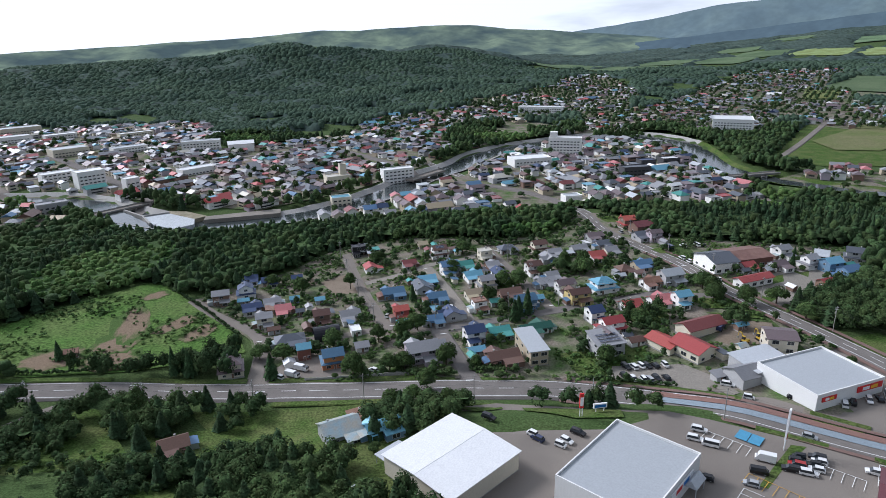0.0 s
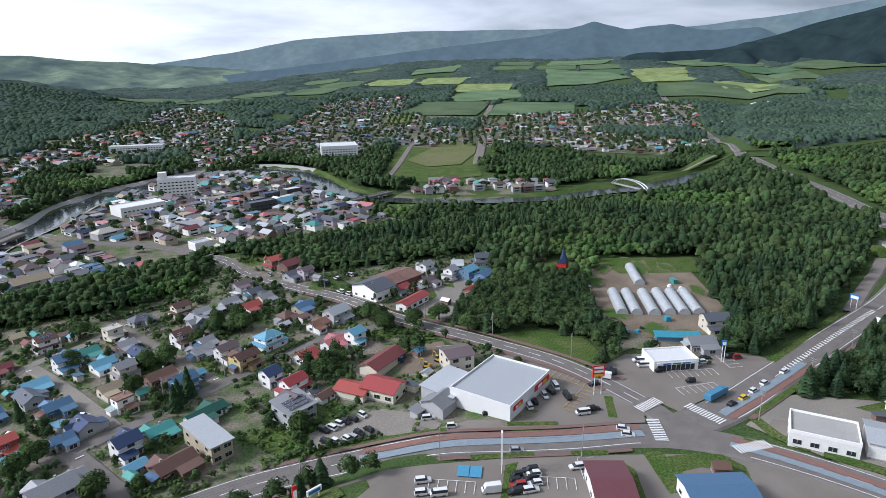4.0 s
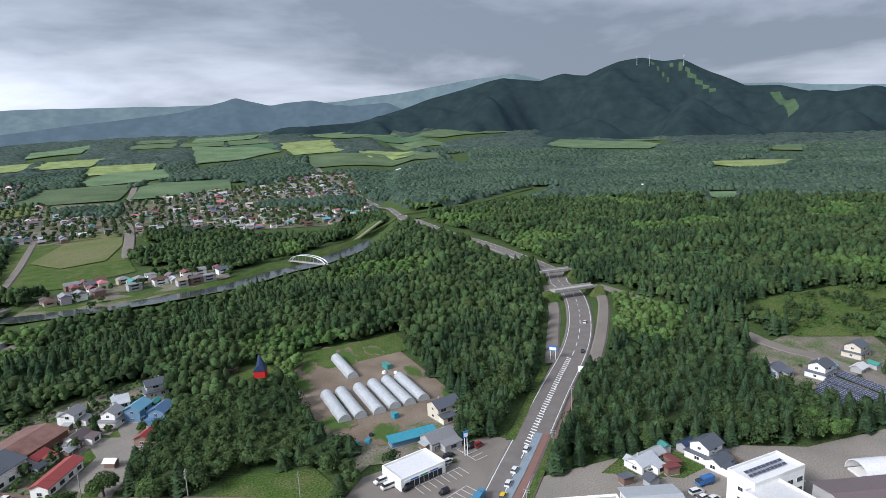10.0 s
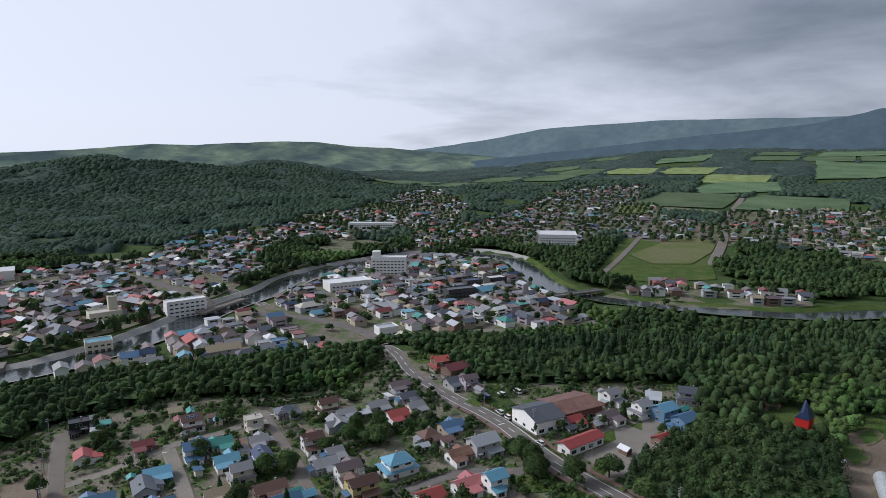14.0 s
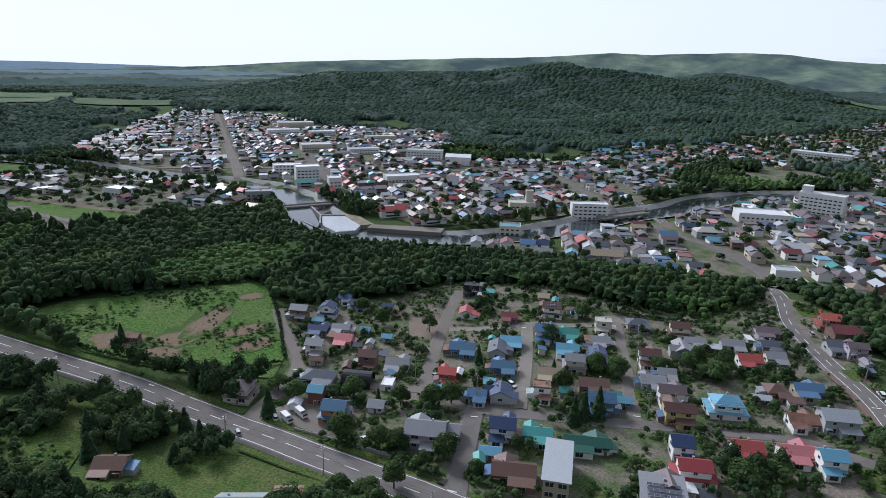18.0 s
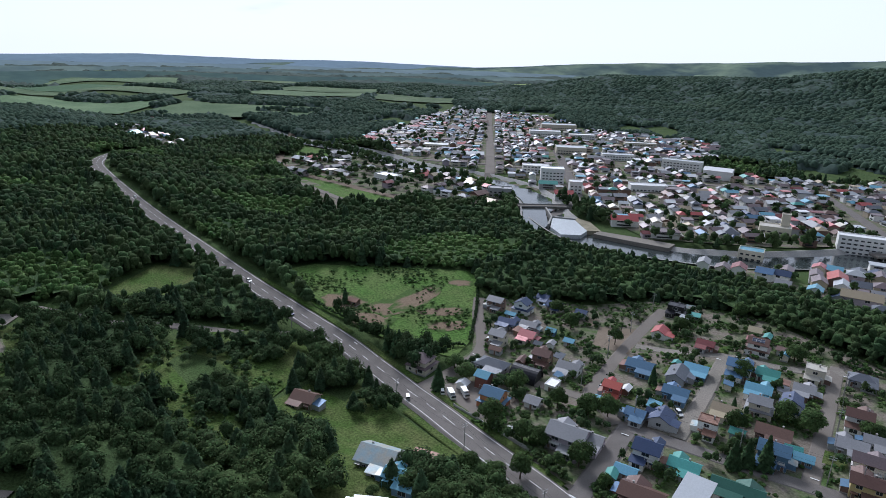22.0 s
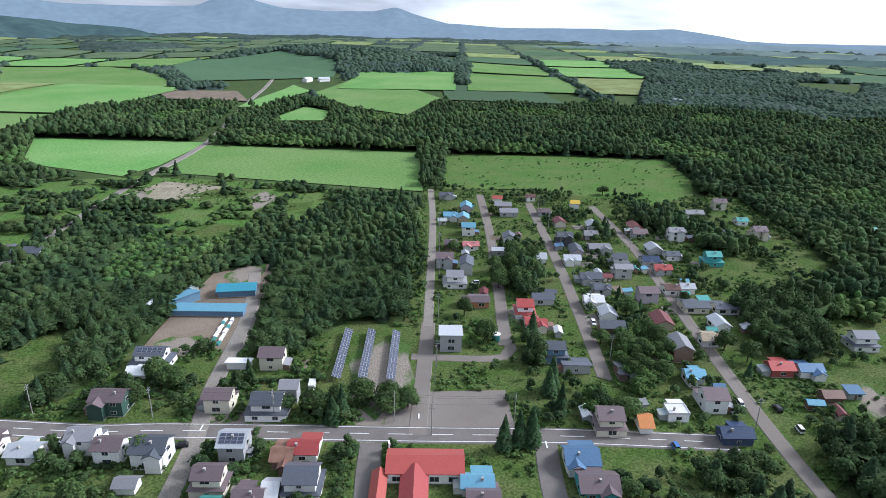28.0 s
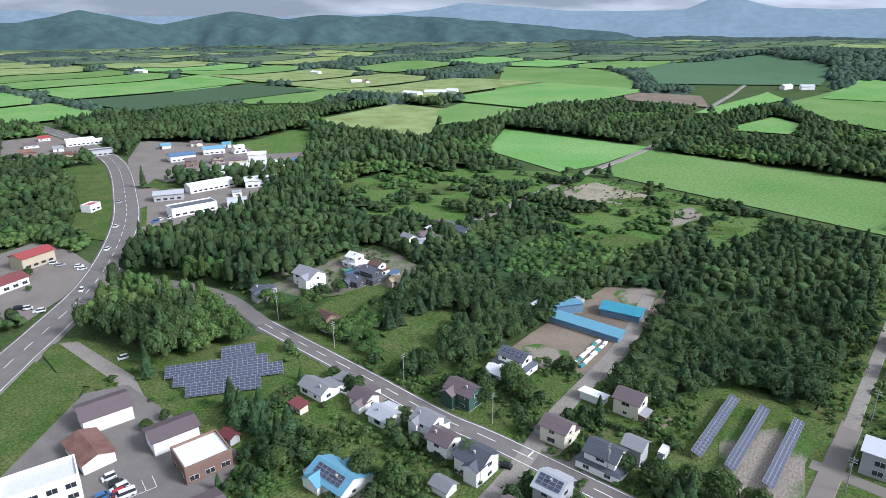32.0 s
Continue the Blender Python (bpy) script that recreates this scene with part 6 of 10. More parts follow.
def house(x, y, turn, w, d, storeys, kind, roof, wall):
    """A dwelling or shed: walls, roof, windows, door, chimney, and a lower wing on larger ones."""
    HOUSES.append((x, y, max(w, d)))
    if w * d >= 32:
        w, d = w * 0.84, d * 0.84
    small = w * d < 26
    rise = {"gable": 0.26, "hip": 0.26, "shed": 0.14, "flat": 0.05, "arch": 0.62}[kind] * d
    h = {"arch": 0.6}.get(kind, (2.5 if small else 3.1) if storeys == 1 else 5.4)
    what = "shed" if small else "house"
    tall = "two-storey" if storeys == 2 else "low"
    label = f"{tall} {COLOUR[wall]} {what} with {COLOUR[roof]} metal roof"
    if kind == "arch":
        label = f"{COLOUR[roof]} arched metal storage shed beside houses"
    ob = thing(what, label, what, pose(x, y, zat(x, y), 0, 0, turn), "village houses")
    part("wall", body_mesh(w, d, h, rise, kind), [M["wall_" + wall], M["concrete"]], ob)
    part("roof", roof_mesh(w, d, rise, kind), M["roof_" + roof], ob, at=(0, 0, h))
    if kind == "arch":
        mb = MB()
        n = 12
        for s in (-1, 1):
            mb = MB()
            mb.poly([(s * w / 2, d / 2 * math.cos(math.pi * i / n), (rise + 0.1) * math.sin(math.pi * i / n)) for i in range(n + 1)][::s])
            part("end_wall", mb, M["wall_" + wall], ob, at=(0, 0, h))
        return ob
    if small:
        part("door", DOOR, None, ob, at=(0, -d / 2 - 0.02, 0.0))
        part("window", WINDOWS[1], None, ob, at=(w / 2 - 1.0, -d / 2 - 0.02, 1.1))
        return ob
    HOUSE_OBS.append((x, y, ob, w, d, h, rise, kind))
    if storeys == 2 and kind != "flat" and hr.random() < 0.5:
        # a wider lower storey with a skirt roof all round, or two-tiered
        lw, ld = w + hr.choice((1.8, 2.4, 3.4)), d + hr.choice((1.6, 2.2))
        lower = part("lower_storey", body_mesh(lw, ld, 2.75, 0, "hip"), [M["wall_" + wall], M["concrete"]], ob)
        part("skirt_roof", roof_mesh(lw, ld, 1.1, "hip", 0.4, 0.14), M["roof_" + roof], lower, at=(0, 0, 2.75))
        fenestrate(lower, lw, ld, 0.95, 3)
        fenestrate(ob, w, d, 3.95, 3)
        part("door", DOOR, None, lower, at=(hr.uniform(-0.3, 0.3) * w, -ld / 2 - 0.05, 0.02))
        if hr.random() < 0.6:
            part("chimney", CHIMNEY, None, ob, at=(hr.uniform(-0.3, 0.3) * w, 0.2 * d, h + rise * 0.45))
        return ob
    fenestrate(ob, w, d, 1.0, 3)
    if storeys == 2:
        fenestrate(ob, w, d, 3.75, 3)
    # a lower wing with its own roof, and a porch
    sx = hr.choice((-1, 1))
    if kind == "gable" and hr.random() < 0.55:
        # a cross gable at the back, its ridge square to the main one
        cw, cd, ch = w * hr.uniform(0.4, 0.55), d * 0.5 + hr.uniform(1.0, 2.2), h - hr.uniform(0.0, 0.5)
        cross = part("back_wing", body_mesh(cd, cw, ch, 0.26 * cw, "gable"), [M["wall_" + wall], M["concrete"]], ob, at=(-sx * (w - cw) / 2 * 0.9, cd / 2 + 0.3, 0))
        cross.rotation_euler = (0, 0, math.pi / 2)
        part("back_roof", roof_mesh(cd, cw, 0.26 * cw, "gable", 0.4, 0.14), M["roof_" + roof], cross, at=(0, 0, ch))
    if hr.random() < 0.5:
        # a lean-to store at the end, often roofed in another colour
        lw, ld = hr.uniform(1.8, 3.0), d * hr.uniform(0.5, 0.8)
        lean = part("lean_to", body_mesh(ld, lw, 2.1, 0.35, "shed"), [M["wall_" + hr.choice((wall, "tin", "brown"))], M["concrete"]], ob, at=(-sx * (w / 2 + lw / 2 - 0.01), hr.uniform(-0.1, 0.1) * d, 0))
        lean.rotation_euler = (0, 0, sx * -math.pi / 2)
        part("lean_to_roof", roof_mesh(ld, lw, 0.4, "shed", 0.25, 0.1), M["roof_" + hr.choice((roof, "tin", "grey", "rust", "blue"))], lean, at=(0, 0, 2.1))
    ww, wd = w * hr.uniform(0.5, 0.75), hr.uniform(2.6, 3.6)
    wing = part("wing", body_mesh(ww, wd, 2.6, 0.5, "shed"), [M["wall_" + wall], M["concrete"]], ob, at=(sx * (w - ww) / 2, -d / 2 - wd / 2 + 0.01, 0))
    part("wing_roof", roof_mesh(ww, wd, 0.55, "shed", 0.35, 0.12), M["roof_" + roof], wing, at=(0, 0, 2.6))
    part("window", WINDOWS[2], None, wing, at=(0, -wd / 2 - 0.02, 0.8))
    part("door", DOOR, None, ob, at=(-sx * (w / 2 - 1.2), -d / 2 - 0.02, 0.02))
    canopy_ = MB()
    canopy_.box(0, -0.6, 0, 1.9, 1.3, 0.12)
    canopy_.tube((-0.85, -1.15, -2.3), (-0.85, -1.15, 0), 0.06, 0.06, 6)
    canopy_.tube((0.85, -1.15, -2.3), (0.85, -1.15, 0), 0.06, 0.06, 6)
    part("porch", canopy_, M["roof_" + roof], ob, at=(-sx * (w / 2 - 1.2), -d / 2 - 0.02, 2.35))
    if hr.random() < 0.6:
        part("chimney", CHIMNEY, None, ob, at=(hr.uniform(-0.3, 0.3) * w, 0.2 * d, h + rise * 0.45))
    if storeys == 2 and hr.random() < 0.4:
        bal = MB()
        bal.box(0, -0.55, 0, w * 0.4, 1.1, 0.15)
        for i in range(7):
            bal.box(-w * 0.19 + w * 0.38 * i / 6, -1.06, 0.15, 0.06, 0.06, 0.95)
        bal.box(0, -1.06, 1.1, w * 0.4, 0.08, 0.07)
        part("balcony", bal, M["frame"], ob, at=(-sx * w * 0.22, -d / 2, 2.75))
    return ob


# houses: north
house(-200.5, 158.5, 20, 4.5, 3.5, 1, "gable", "rust", "brown")
house(-90.7, 253.1, 108, 9, 7, 1, "gable", "red", "white")
house(-69.7, 254.9, 18, 8, 6, 1, "gable", "darkred", "grey")
house(-53.5, 268.0, 18, 9, 8, 2, "gable", "brown", "white")
house(-63.5, 287.6, 18, 5, 5, 1, "gable", "tan", "tan")
house(-101.2, 284.1, 18, 9, 7, 2, "flat", "black", "black")
house(-28.1, 261.5, 18, 8, 7, 2, "flat", "cream", "cream")
house(-14.9, 272.4, 18, 11, 8, 1, "hip", "slate", "grey")
house(2.9, 271.0, 18, 9, 7, 2, "gable", "brown", "cream")
house(5.8, 253.5, 108, 11, 7, 1, "gable", "grey", "grey")
house(24.2, 265.3, 18, 10, 7, 1, "gable", "grey", "grey")
house(30.9, 252.3, 18, 10, 8, 1, "gable", "red", "white")
house(38.4, 269.4, 18, 9, 7, 1, "gable", "slate", "grey")
house(39.9, 257.9, 18, 8, 7, 1, "gable", "grey", "cream")
house(37.1, 284.8, 18, 11, 7, 1, "gable", "plum", "grey")
house(62.5, 278.1, 18, 10, 8, 1, "gable", "slate", "grey")
house(-48.0, 240.5, 18, 10, 8, 2, "gable", "blue", "white")
house(-39.6, 246.8, 18, 9, 7, 1, "gable", "teal", "white")
house(-36.1, 231.4, 18, 10, 7, 1, "gable", "sky", "white")
house(-23.1, 228.1, 108, 8, 7, 2, "gable", "navy", "white")
house(-59.4, 228.7, 18, 10, 7, 1, "gable", "sky", "blue")
house(-75.4, 215.0, 18, 12, 8, 1, "gable", "blue", "blue")
house(-61.8, 219.2, 108, 12, 8, 1, "gable", "slate", "grey")
house(-54.0, 205.1, 18, 10, 7, 1, "gable", "blue", "blue")
house(-25.4, 245.0, 18, 8, 7, 1, "gable", "grey", "brown")
house(-29.9, 218.7, 18, 8, 7, 2, "gable", "grey", "cream")
house(-36.7, 207.2, 18, 9, 7, 1, "gable", "tan", "cream")
house(-34.7, 192.2, 18, 7, 6, 2, "flat", "rust", "white")
house(-19.6, 206.5, 18, 12, 8, 1, "gable", "brown", "brown")
house(-4.7, 237.0, 18, 9, 7, 2, "gable", "brown", "white")
house(-0.8, 219.0, 18, 10, 8, 1, "gable", "grey", "grey")
house(3.1, 227.7, 18, 7, 6, 1, "gable", "grey", "white")
house(6.8, 209.7, 18, 10, 7, 2, "gable", "plum", "white")
house(10.7, 197.6, 18, 11, 7, 2, "gable", "brown", "yellow")
house(-13.9, 193.3, 18, 10, 8, 2, "gable", "blue", "blue")
house(-7.6, 200.3, 18, 5, 4, 1, "gable", "sky", "blue")
house(24.4, 209.1, 18, 11, 9, 2, "hip", "sky", "white")
house(39.8, 229.0, 18, 8, 8, 1, "hip", "brown", "brown")
house(49.8, 233.2, 18, 11, 7, 1, "gable", "blue", "tan")
house(46.9, 209.5, 18, 10, 7, 1, "gable", "rust", "white")
house(56.7, 211.3, 18, 12, 9, 2, "gable", "pale", "grey")
house(123.1, 239.1, 18, 8, 7, 2, "gable", "grey", "white")
house(112.9, 222.3, 18, 9, 7, 1, "gable", "plum", "white")
house(129.1, 224.1, 18, 7, 7, 2, "gable", "grey", "white")
house(136.3, 218.5, 18, 10, 8, 2, "gable", "sky", "blue")
house(138.3, 207.5, 18, 10, 8, 2, "gable", "blue", "blue")
house(123.2, 198.0, 18, 9, 7, 1, "gable", "red", "brown")
house(97.6, 221.9, 18, 8, 6, 1, "gable", "red", "white")
house(31.3, 185.9, 18, 10, 8, 1, "gable", "red", "white")
house(44.9, 188.8, 18, 12, 7, 1, "gable", "pink", "white")
house(53.1, 185.9, 18, 8, 7, 2, "gable", "sky", "white")
house(13.5, 177.5, 18, 7, 8, 2, "gable", "navy", "white")
house(18.0, 166.1, 18, 10, 7, 2, "gable", "red", "white")
house(-12.8, 168.5, 18, 16, 6, 1, "gable", "forest", "white")
house(-38.3, 162.8, 18, 9, 8, 2, "gable", "navy", "white")
house(-37.8, 151.1, 18, 6, 4, 1, "gable", "sky", "grey")
house(-28.1, 144.9, 18, 14, 8, 1, "gable", "brown", "brown")
house(12.6, 154.4, 108, 8, 9, 2, "gable", "plum", "grey")
house(24.5, 153.7, 18, 6, 4, 1, "gable", "brown", "white")
house(-126.3, 203.8, 18, 8, 8, 1, "gable", "pink", "cream")
house(-131.4, 190.1, 18, 8, 7, 2, "gable", "grey", "cream")
house(-159.6, 215.9, 18, 9, 7, 2, "gable", "grey", "brown")
house(-150.3, 225.3, 108, 7, 8, 2, "gable", "navy", "white")
house(-142.6, 241.0, 18, 9, 7, 1, "gable", "navy", "cream")
house(-129.1, 245.2, 18, 6, 6, 1, "gable", "navy", "white")
house(-141.9, 206.6, 18, 10, 6, 1, "gable", "navy", "grey")
house(-133.8, 212.6, 18, 9, 6, 1, "gable", "grey", "grey")
house(-105.6, 190.2, 18, 8, 7, 2, "gable", "brown", "brown")
house(-100.6, 175.0, 18, 12, 9, 1, "arch", "black", "black")
house(-93.0, 192.0, 18, 10, 8, 1, "gable", "grey", "white")
house(-115.5, 171.3, 18, 14, 9, 1, "hip", "slate", "grey")
house(-69.6, 188.0, 18, 7, 6, 2, "gable", "redorange", "red")
house(-67.0, 179.7, 18, 7, 3, 1, "shed", "sky", "blue")
house(-47.5, 185.2, 108, 9, 8, 1, "gable", "navy", "grey")
house(-54.4, 180.4, 18, 6, 5, 1, "gable", "blue", "grey")
house(-106.7, 158.0, 18, 6, 6, 2, "gable", "sky", "rust")
house(-93.7, 150.7, 18, 9, 8, 2, "gable", "blue", "orange")
house(-83.9, 161.3, 18, 6, 6, 1, "gable", "grey", "white")
house(-58.9, 149.9, 18, 14, 10, 2, "gable", "grey", "mauve")
house(-53.6, 155.5, 18, 8, 7, 1, "gable", "grey", "mauve")
house(-88.5, 176.9, 18, 4, 6, 1, "flat", "white", "white")
house(-133.4, 148.8, 18, 9, 9, 2, "hip", "plum", "cream")
house(68.5, 273.0, 15, 8, 6, 2, "gable", "plum", "mauve")
house(61.5, 303.0, 15, 9, 8, 2, "gable", "redorange", "brown")
house(-124.0, 217.0, 18, 4, 3.5, 1, "gable", "sky", "blue")
house(-111.0, 214.0, 18, 4, 3.5, 1, "gable", "sky", "tin")
house(-153.0, 244.0, 18, 6, 5, 1, "gable", "navy", "white")
house(-28.0, 166.5, 18, 10, 6, 1, "gable", "teal", "tin")
house(10.0, 262.0, 18, 9, 6, 1, "gable", "grey", "grey")

# houses: front
house(-81.3, 92.9, 28, 13, 11, 1, "gable", "tin", "tin")
house(-77.3, 106.0, 28, 8, 5, 1, "shed", "rust", "rust")
house(-68.3, 91.9, 28, 12, 6, 1, "gable", "sky", "blue")
house(-134.2, 97.0, 28, 10, 8, 1, "gable", "brown", "tan")
# houses: south
house(30.6, -165.0, -44, 12, 7, 1, "gable", "grey", "white")
house(16.0, -158.4, -44, 8, 7, 1, "gable", "plum", "white")
house(9.8, -148.4, -44, 9, 7, 1, "gable", "pale", "white")
house(-2.4, -142.0, -44, 8, 7, 2, "gable", "grey", "white")
house(-6.1, -132.9, -44, 8, 7, 2, "gable", "plum", "white")
house(-13.8, -125.1, -44, 10, 9, 2, "gable", "slate", "white")
house(-4.9, -118.5, -44, 5, 4, 1, "gable", "grey", "white")
house(21.5, -123.3, -44, 15, 10, 1, "gable", "sky", "white")
house(-13.9, -156.2, -44, 11, 8, 2, "gable", "plum", "darkgreen")
house(-26.3, -168.9, -44, 6, 5, 1, "gable", "white", "white")
house(-32.9, -174.3, -44, 11, 7, 2, "gable", "slate", "white")
house(-37.5, -135.6, -44, 9, 7, 2, "gable", "plum", "cream")
house(-53.1, -153.5, -44, 9, 4, 1, "shed", "white", "white")
house(-61.9, -146.8, -44, 9, 8, 2, "gable", "plum", "cream")
house(-46.8, -123.6, -44, 10, 8, 2, "gable", "slate", "white")
house(-55.5, -125.8, -44, 6, 6, 2, "gable", "grey", "grey")
house(-30.7, -112.9, -44, 8, 9, 2, "gable", "pale", "grey")
house(-43.8, -100.0, -44, 9, 7, 1, "gable", "red", "white")
house(-20.0, -104.9, -44, 8, 7, 2, "gable", "plum", "cream")
house(32.2, -210.3, -44, 7, 6, 2, "gable", "brown", "brown")
house(43.7, -254.0, -44, 14, 10, 2, "gable", "grey", "white")
house(24.7, -273.3, -44, 7, 7, 2, "gable", "white", "white")
house(16.7, -254.3, -44, 9, 7, 2, "gable", "slate", "dark")
house(23.0, -250.3, -44, 8, 7, 1, "gable", "slate", "dark")
house(14.0, -262.0, -44, 7, 6, 2, "gable", "brown", "white")
house(61.9, -242.2, -44, 9, 7, 1, "gable", "slate", "grey")
house(4.5, -248.6, -44, 6, 5, 1, "gable", "tan", "tan")
house(-20.3, -327.7, -44, 7, 6, 1, "gable", "plum", "white")
house(-29.6, -306.3, -44, 9, 8, 2, "gable", "slate", "white")
house(-6.8, -297.1, -44, 6, 5, 1, "gable", "white", "grey")
house(-115.9, -116.7, -44, 9, 12, 2, "shed", "pale", "grey")
house(-147.1, -133.5, -44, 13, 6, 1, "gable", "plum", "orange")
house(-156.1, -154.2, -44, 8, 8, 2, "gable", "grey", "white")
house(-168.7, -173.5, -44, 9, 8, 2, "gable", "plum", "grey")
house(-194.9, -181.0, -44, 9, 6, 1, "gable", "pink", "white")
house(-188.9, -189.5, -44, 7, 6, 1, "gable", "plum", "brown")
house(-211.1, -198.1, -44, 8, 7, 2, "gable", "sky", "white")
house(-223.3, -224.0, -44, 9, 7, 1, "gable", "sky", "white")
house(-252.9, -257.8, -44, 10, 6, 1, "gable", "slate", "grey")
# houses: southb
house(-155.2, -114.3, -44, 7, 8, 2, "gable", "redorange", "white")
house(-149.3, -104.1, -44, 9, 5, 1, "gable", "red", "cream")
house(-135.6, -85.7, -44, 8, 7, 2, "gable", "slate", "blue")
house(-134.1, -75.2, -44, 9, 3, 1, "shed", "slate", "grey")
house(-274.2, -232.2, -44, 7, 5, 1, "gable", "red", "white")
house(-291.7, -219.1, -44, 7, 6, 1, "gable", "brown", "white")
house(-255.1, -206.6, -44, 12, 7, 1, "gable", "grey", "grey")
house(-271.2, -192.7, -44, 8, 6, 1, "gable", "plum", "grey")
house(-294.3, -186.7, -44, 6, 6, 2, "gable", "yellow", "white")
house(-237.4, -153.9, -44, 9, 7, 2, "gable", "slate", "dark")
house(-255.9, -149.6, -44, 8, 7, 1, "gable", "grey", "grey")
house(-241.2, -134.9, -44, 12, 7, 1, "gable", "grey", "grey")
house(-231.0, -117.4, -44, 7, 7, 2, "gable", "slate", "white")
house(-220.0, -108.8, -44, 9, 6, 2, "gable", "grey", "grey")
house(-204.1, -115.6, -44, 11, 7, 1, "gable", "slate", "grey")
house(-197.3, -105.4, -44, 8, 6, 1, "gable", "slate", "grey")
house(-183.8, -100.9, -44, 9, 7, 1, "gable", "white", "white")
house(-217.1, -134.7, -44, 9, 7, 1, "gable", "pale", "white")
house(-244.4, -108.3, -44, 9, 7, 1, "gable", "navy", "grey")
house(-238.5, -98.8, -44, 9, 6, 1, "gable", "red", "grey")
house(-259.5, -104.3, -44, 7, 6, 1, "gable", "slate", "white")
house(-219.5, -84.6, -44, 7, 6, 1, "gable", "brown", "white")
house(-225.7, -80.7, -44, 7, 6, 1, "gable", "pale", "white")
house(-210.2, -69.6, -44, 12, 7, 1, "gable", "slate", "cream")
house(-218.2, -60.2, -44, 11, 6, 1, "gable", "slate", "white")
house(-289.6, -118.0, -44, 9, 7, 2, "gable", "grey", "white")
house(-338.1, -130.2, -44, 12, 7, 1, "gable", "grey", "white")
house(-367.0, -127.5, -44, 9, 7, 2, "gable", "plum", "cream")
house(-313.3, -101.8, -44, 10, 6, 1, "gable", "slate", "white")
house(-326.6, -88.1, -44, 8, 8, 2, "gable", "plum", "cream")
house(-345.0, -104.5, -44, 7, 6, 1, "gable", "teal", "white")
house(-267.7, -88.0, -44, 8, 7, 2, "gable", "teal", "teal")
house(-332.4, -46.4, -44, 9, 6, 1, "gable", "red", "yellow")
house(-371.8, -46.0, -44, 8, 7, 2, "gable", "teal", "white")
house(-157.9, -45.5, -44, 7, 6, 1, "gable", "sky", "white")
house(-147.0, -34.4, -44, 8, 8, 2, "gable", "plum", "white")
house(-135.9, -22.9, -44, 10, 6, 1, "gable", "navy", "navy")
house(-186.6, -52.8, -44, 8, 6, 1, "gable", "tan", "white")
house(-184.2, -27.8, -44, 9, 7, 1, "gable", "red", "red")
house(-190.4, -20.5, -44, 9, 6, 1, "gable", "blue", "white")
house(-179.0, -10.5, -44, 7, 5, 1, "gable", "brown", "brown")
house(-226.0, -13.8, -44, 9, 7, 2, "gable", "slate", "white")
house(-134.1, -39.6, -44, 6, 5, 1, "flat", "white", "white")
house(-114.5, -50.6, -44, 8, 8, 2, "gable", "plum", "cream")
house(-143.8, -61.4, -44, 8, 6, 1, "gable", "slate", "brown")
house(-122.7, -44.0, -44, 3.5, 7, 1, "gable", "orange", "white")
house(-67.9, -59.2, -44, 9, 6, 1, "gable", "sky", "white")
house(-65.0, -54.6, -44, 9, 6, 1, "gable", "plum", "plum")
house(-95.2, -47.1, -44, 10, 9, 1, "gable", "blue", "white")
house(-89.6, -38.3, -44, 11, 9, 1, "gable", "plum", "teal")
house(-38.2, -101.3, -44, 5, 6, 1, "gable", "rust", "brown")
house(-36.3, -88.8, -44, 9, 9, 2, "gable", "slate", "white")
house(-24.3, -93.5, -44, 8, 6, 1, "gable", "plum", "grey")
house(-29.6, -92.3, -44, 3.5, 7, 1, "gable", "white", "grey")
house(-202.1, -163.8, -44, 16, 4, 1, "gable", "pale", "grey")
# houses: northeast
house(142.7, 237.4, -30, 6, 5, 1, "gable", "pale", "white")
house(156.4, 232.4, -30, 9, 8, 2, "gable", "slate", "grey")
house(161.9, 214.4, -30, 8, 7, 1, "gable", "plum", "tan")
house(186.8, 220.8, -30, 10, 6, 1, "gable", "brown", "brown")
house(156.4, 188.4, -30, 8, 6, 1, "gable", "slate", "grey")
house(180.2, 104.0, -30, 12, 9, 2, "gable", "slate", "cream")
house(159.4, 96.6, -30, 12, 9, 1, "gable", "grey", "grey")
house(167.1, 92.5, -30, 6, 6, 1, "gable", "pale", "grey")
house(167.6, 28.5, -30, 9, 7, 1, "gable", "pale", "white")
house(174.6, 25.9, -30, 7, 5, 1, "gable", "pale", "white")
house(181.5, 10.5, -30, 9, 8, 2, "gable", "slate", "white")
house(175.9, 6.4, -30, 8, 6, 1, "gable", "slate", "white")
house(184.6, 16.4, -30, 7, 5, 1, "gable", "navy", "grey")
house(297.5, -46.3, -30, 9, 8, 2, "gable", "slate", "cream")
house(267.2, -29.8, -30, 9, 8, 2, "gable", "slate", "white")
house(263.3, -12.4, -30, 9, 8, 1, "gable", "slate", "grey")
house(277.2, -44.8, -30, 7, 5, 1, "gable", "white", "grey")

# ---- shops, halls and public buildings ----


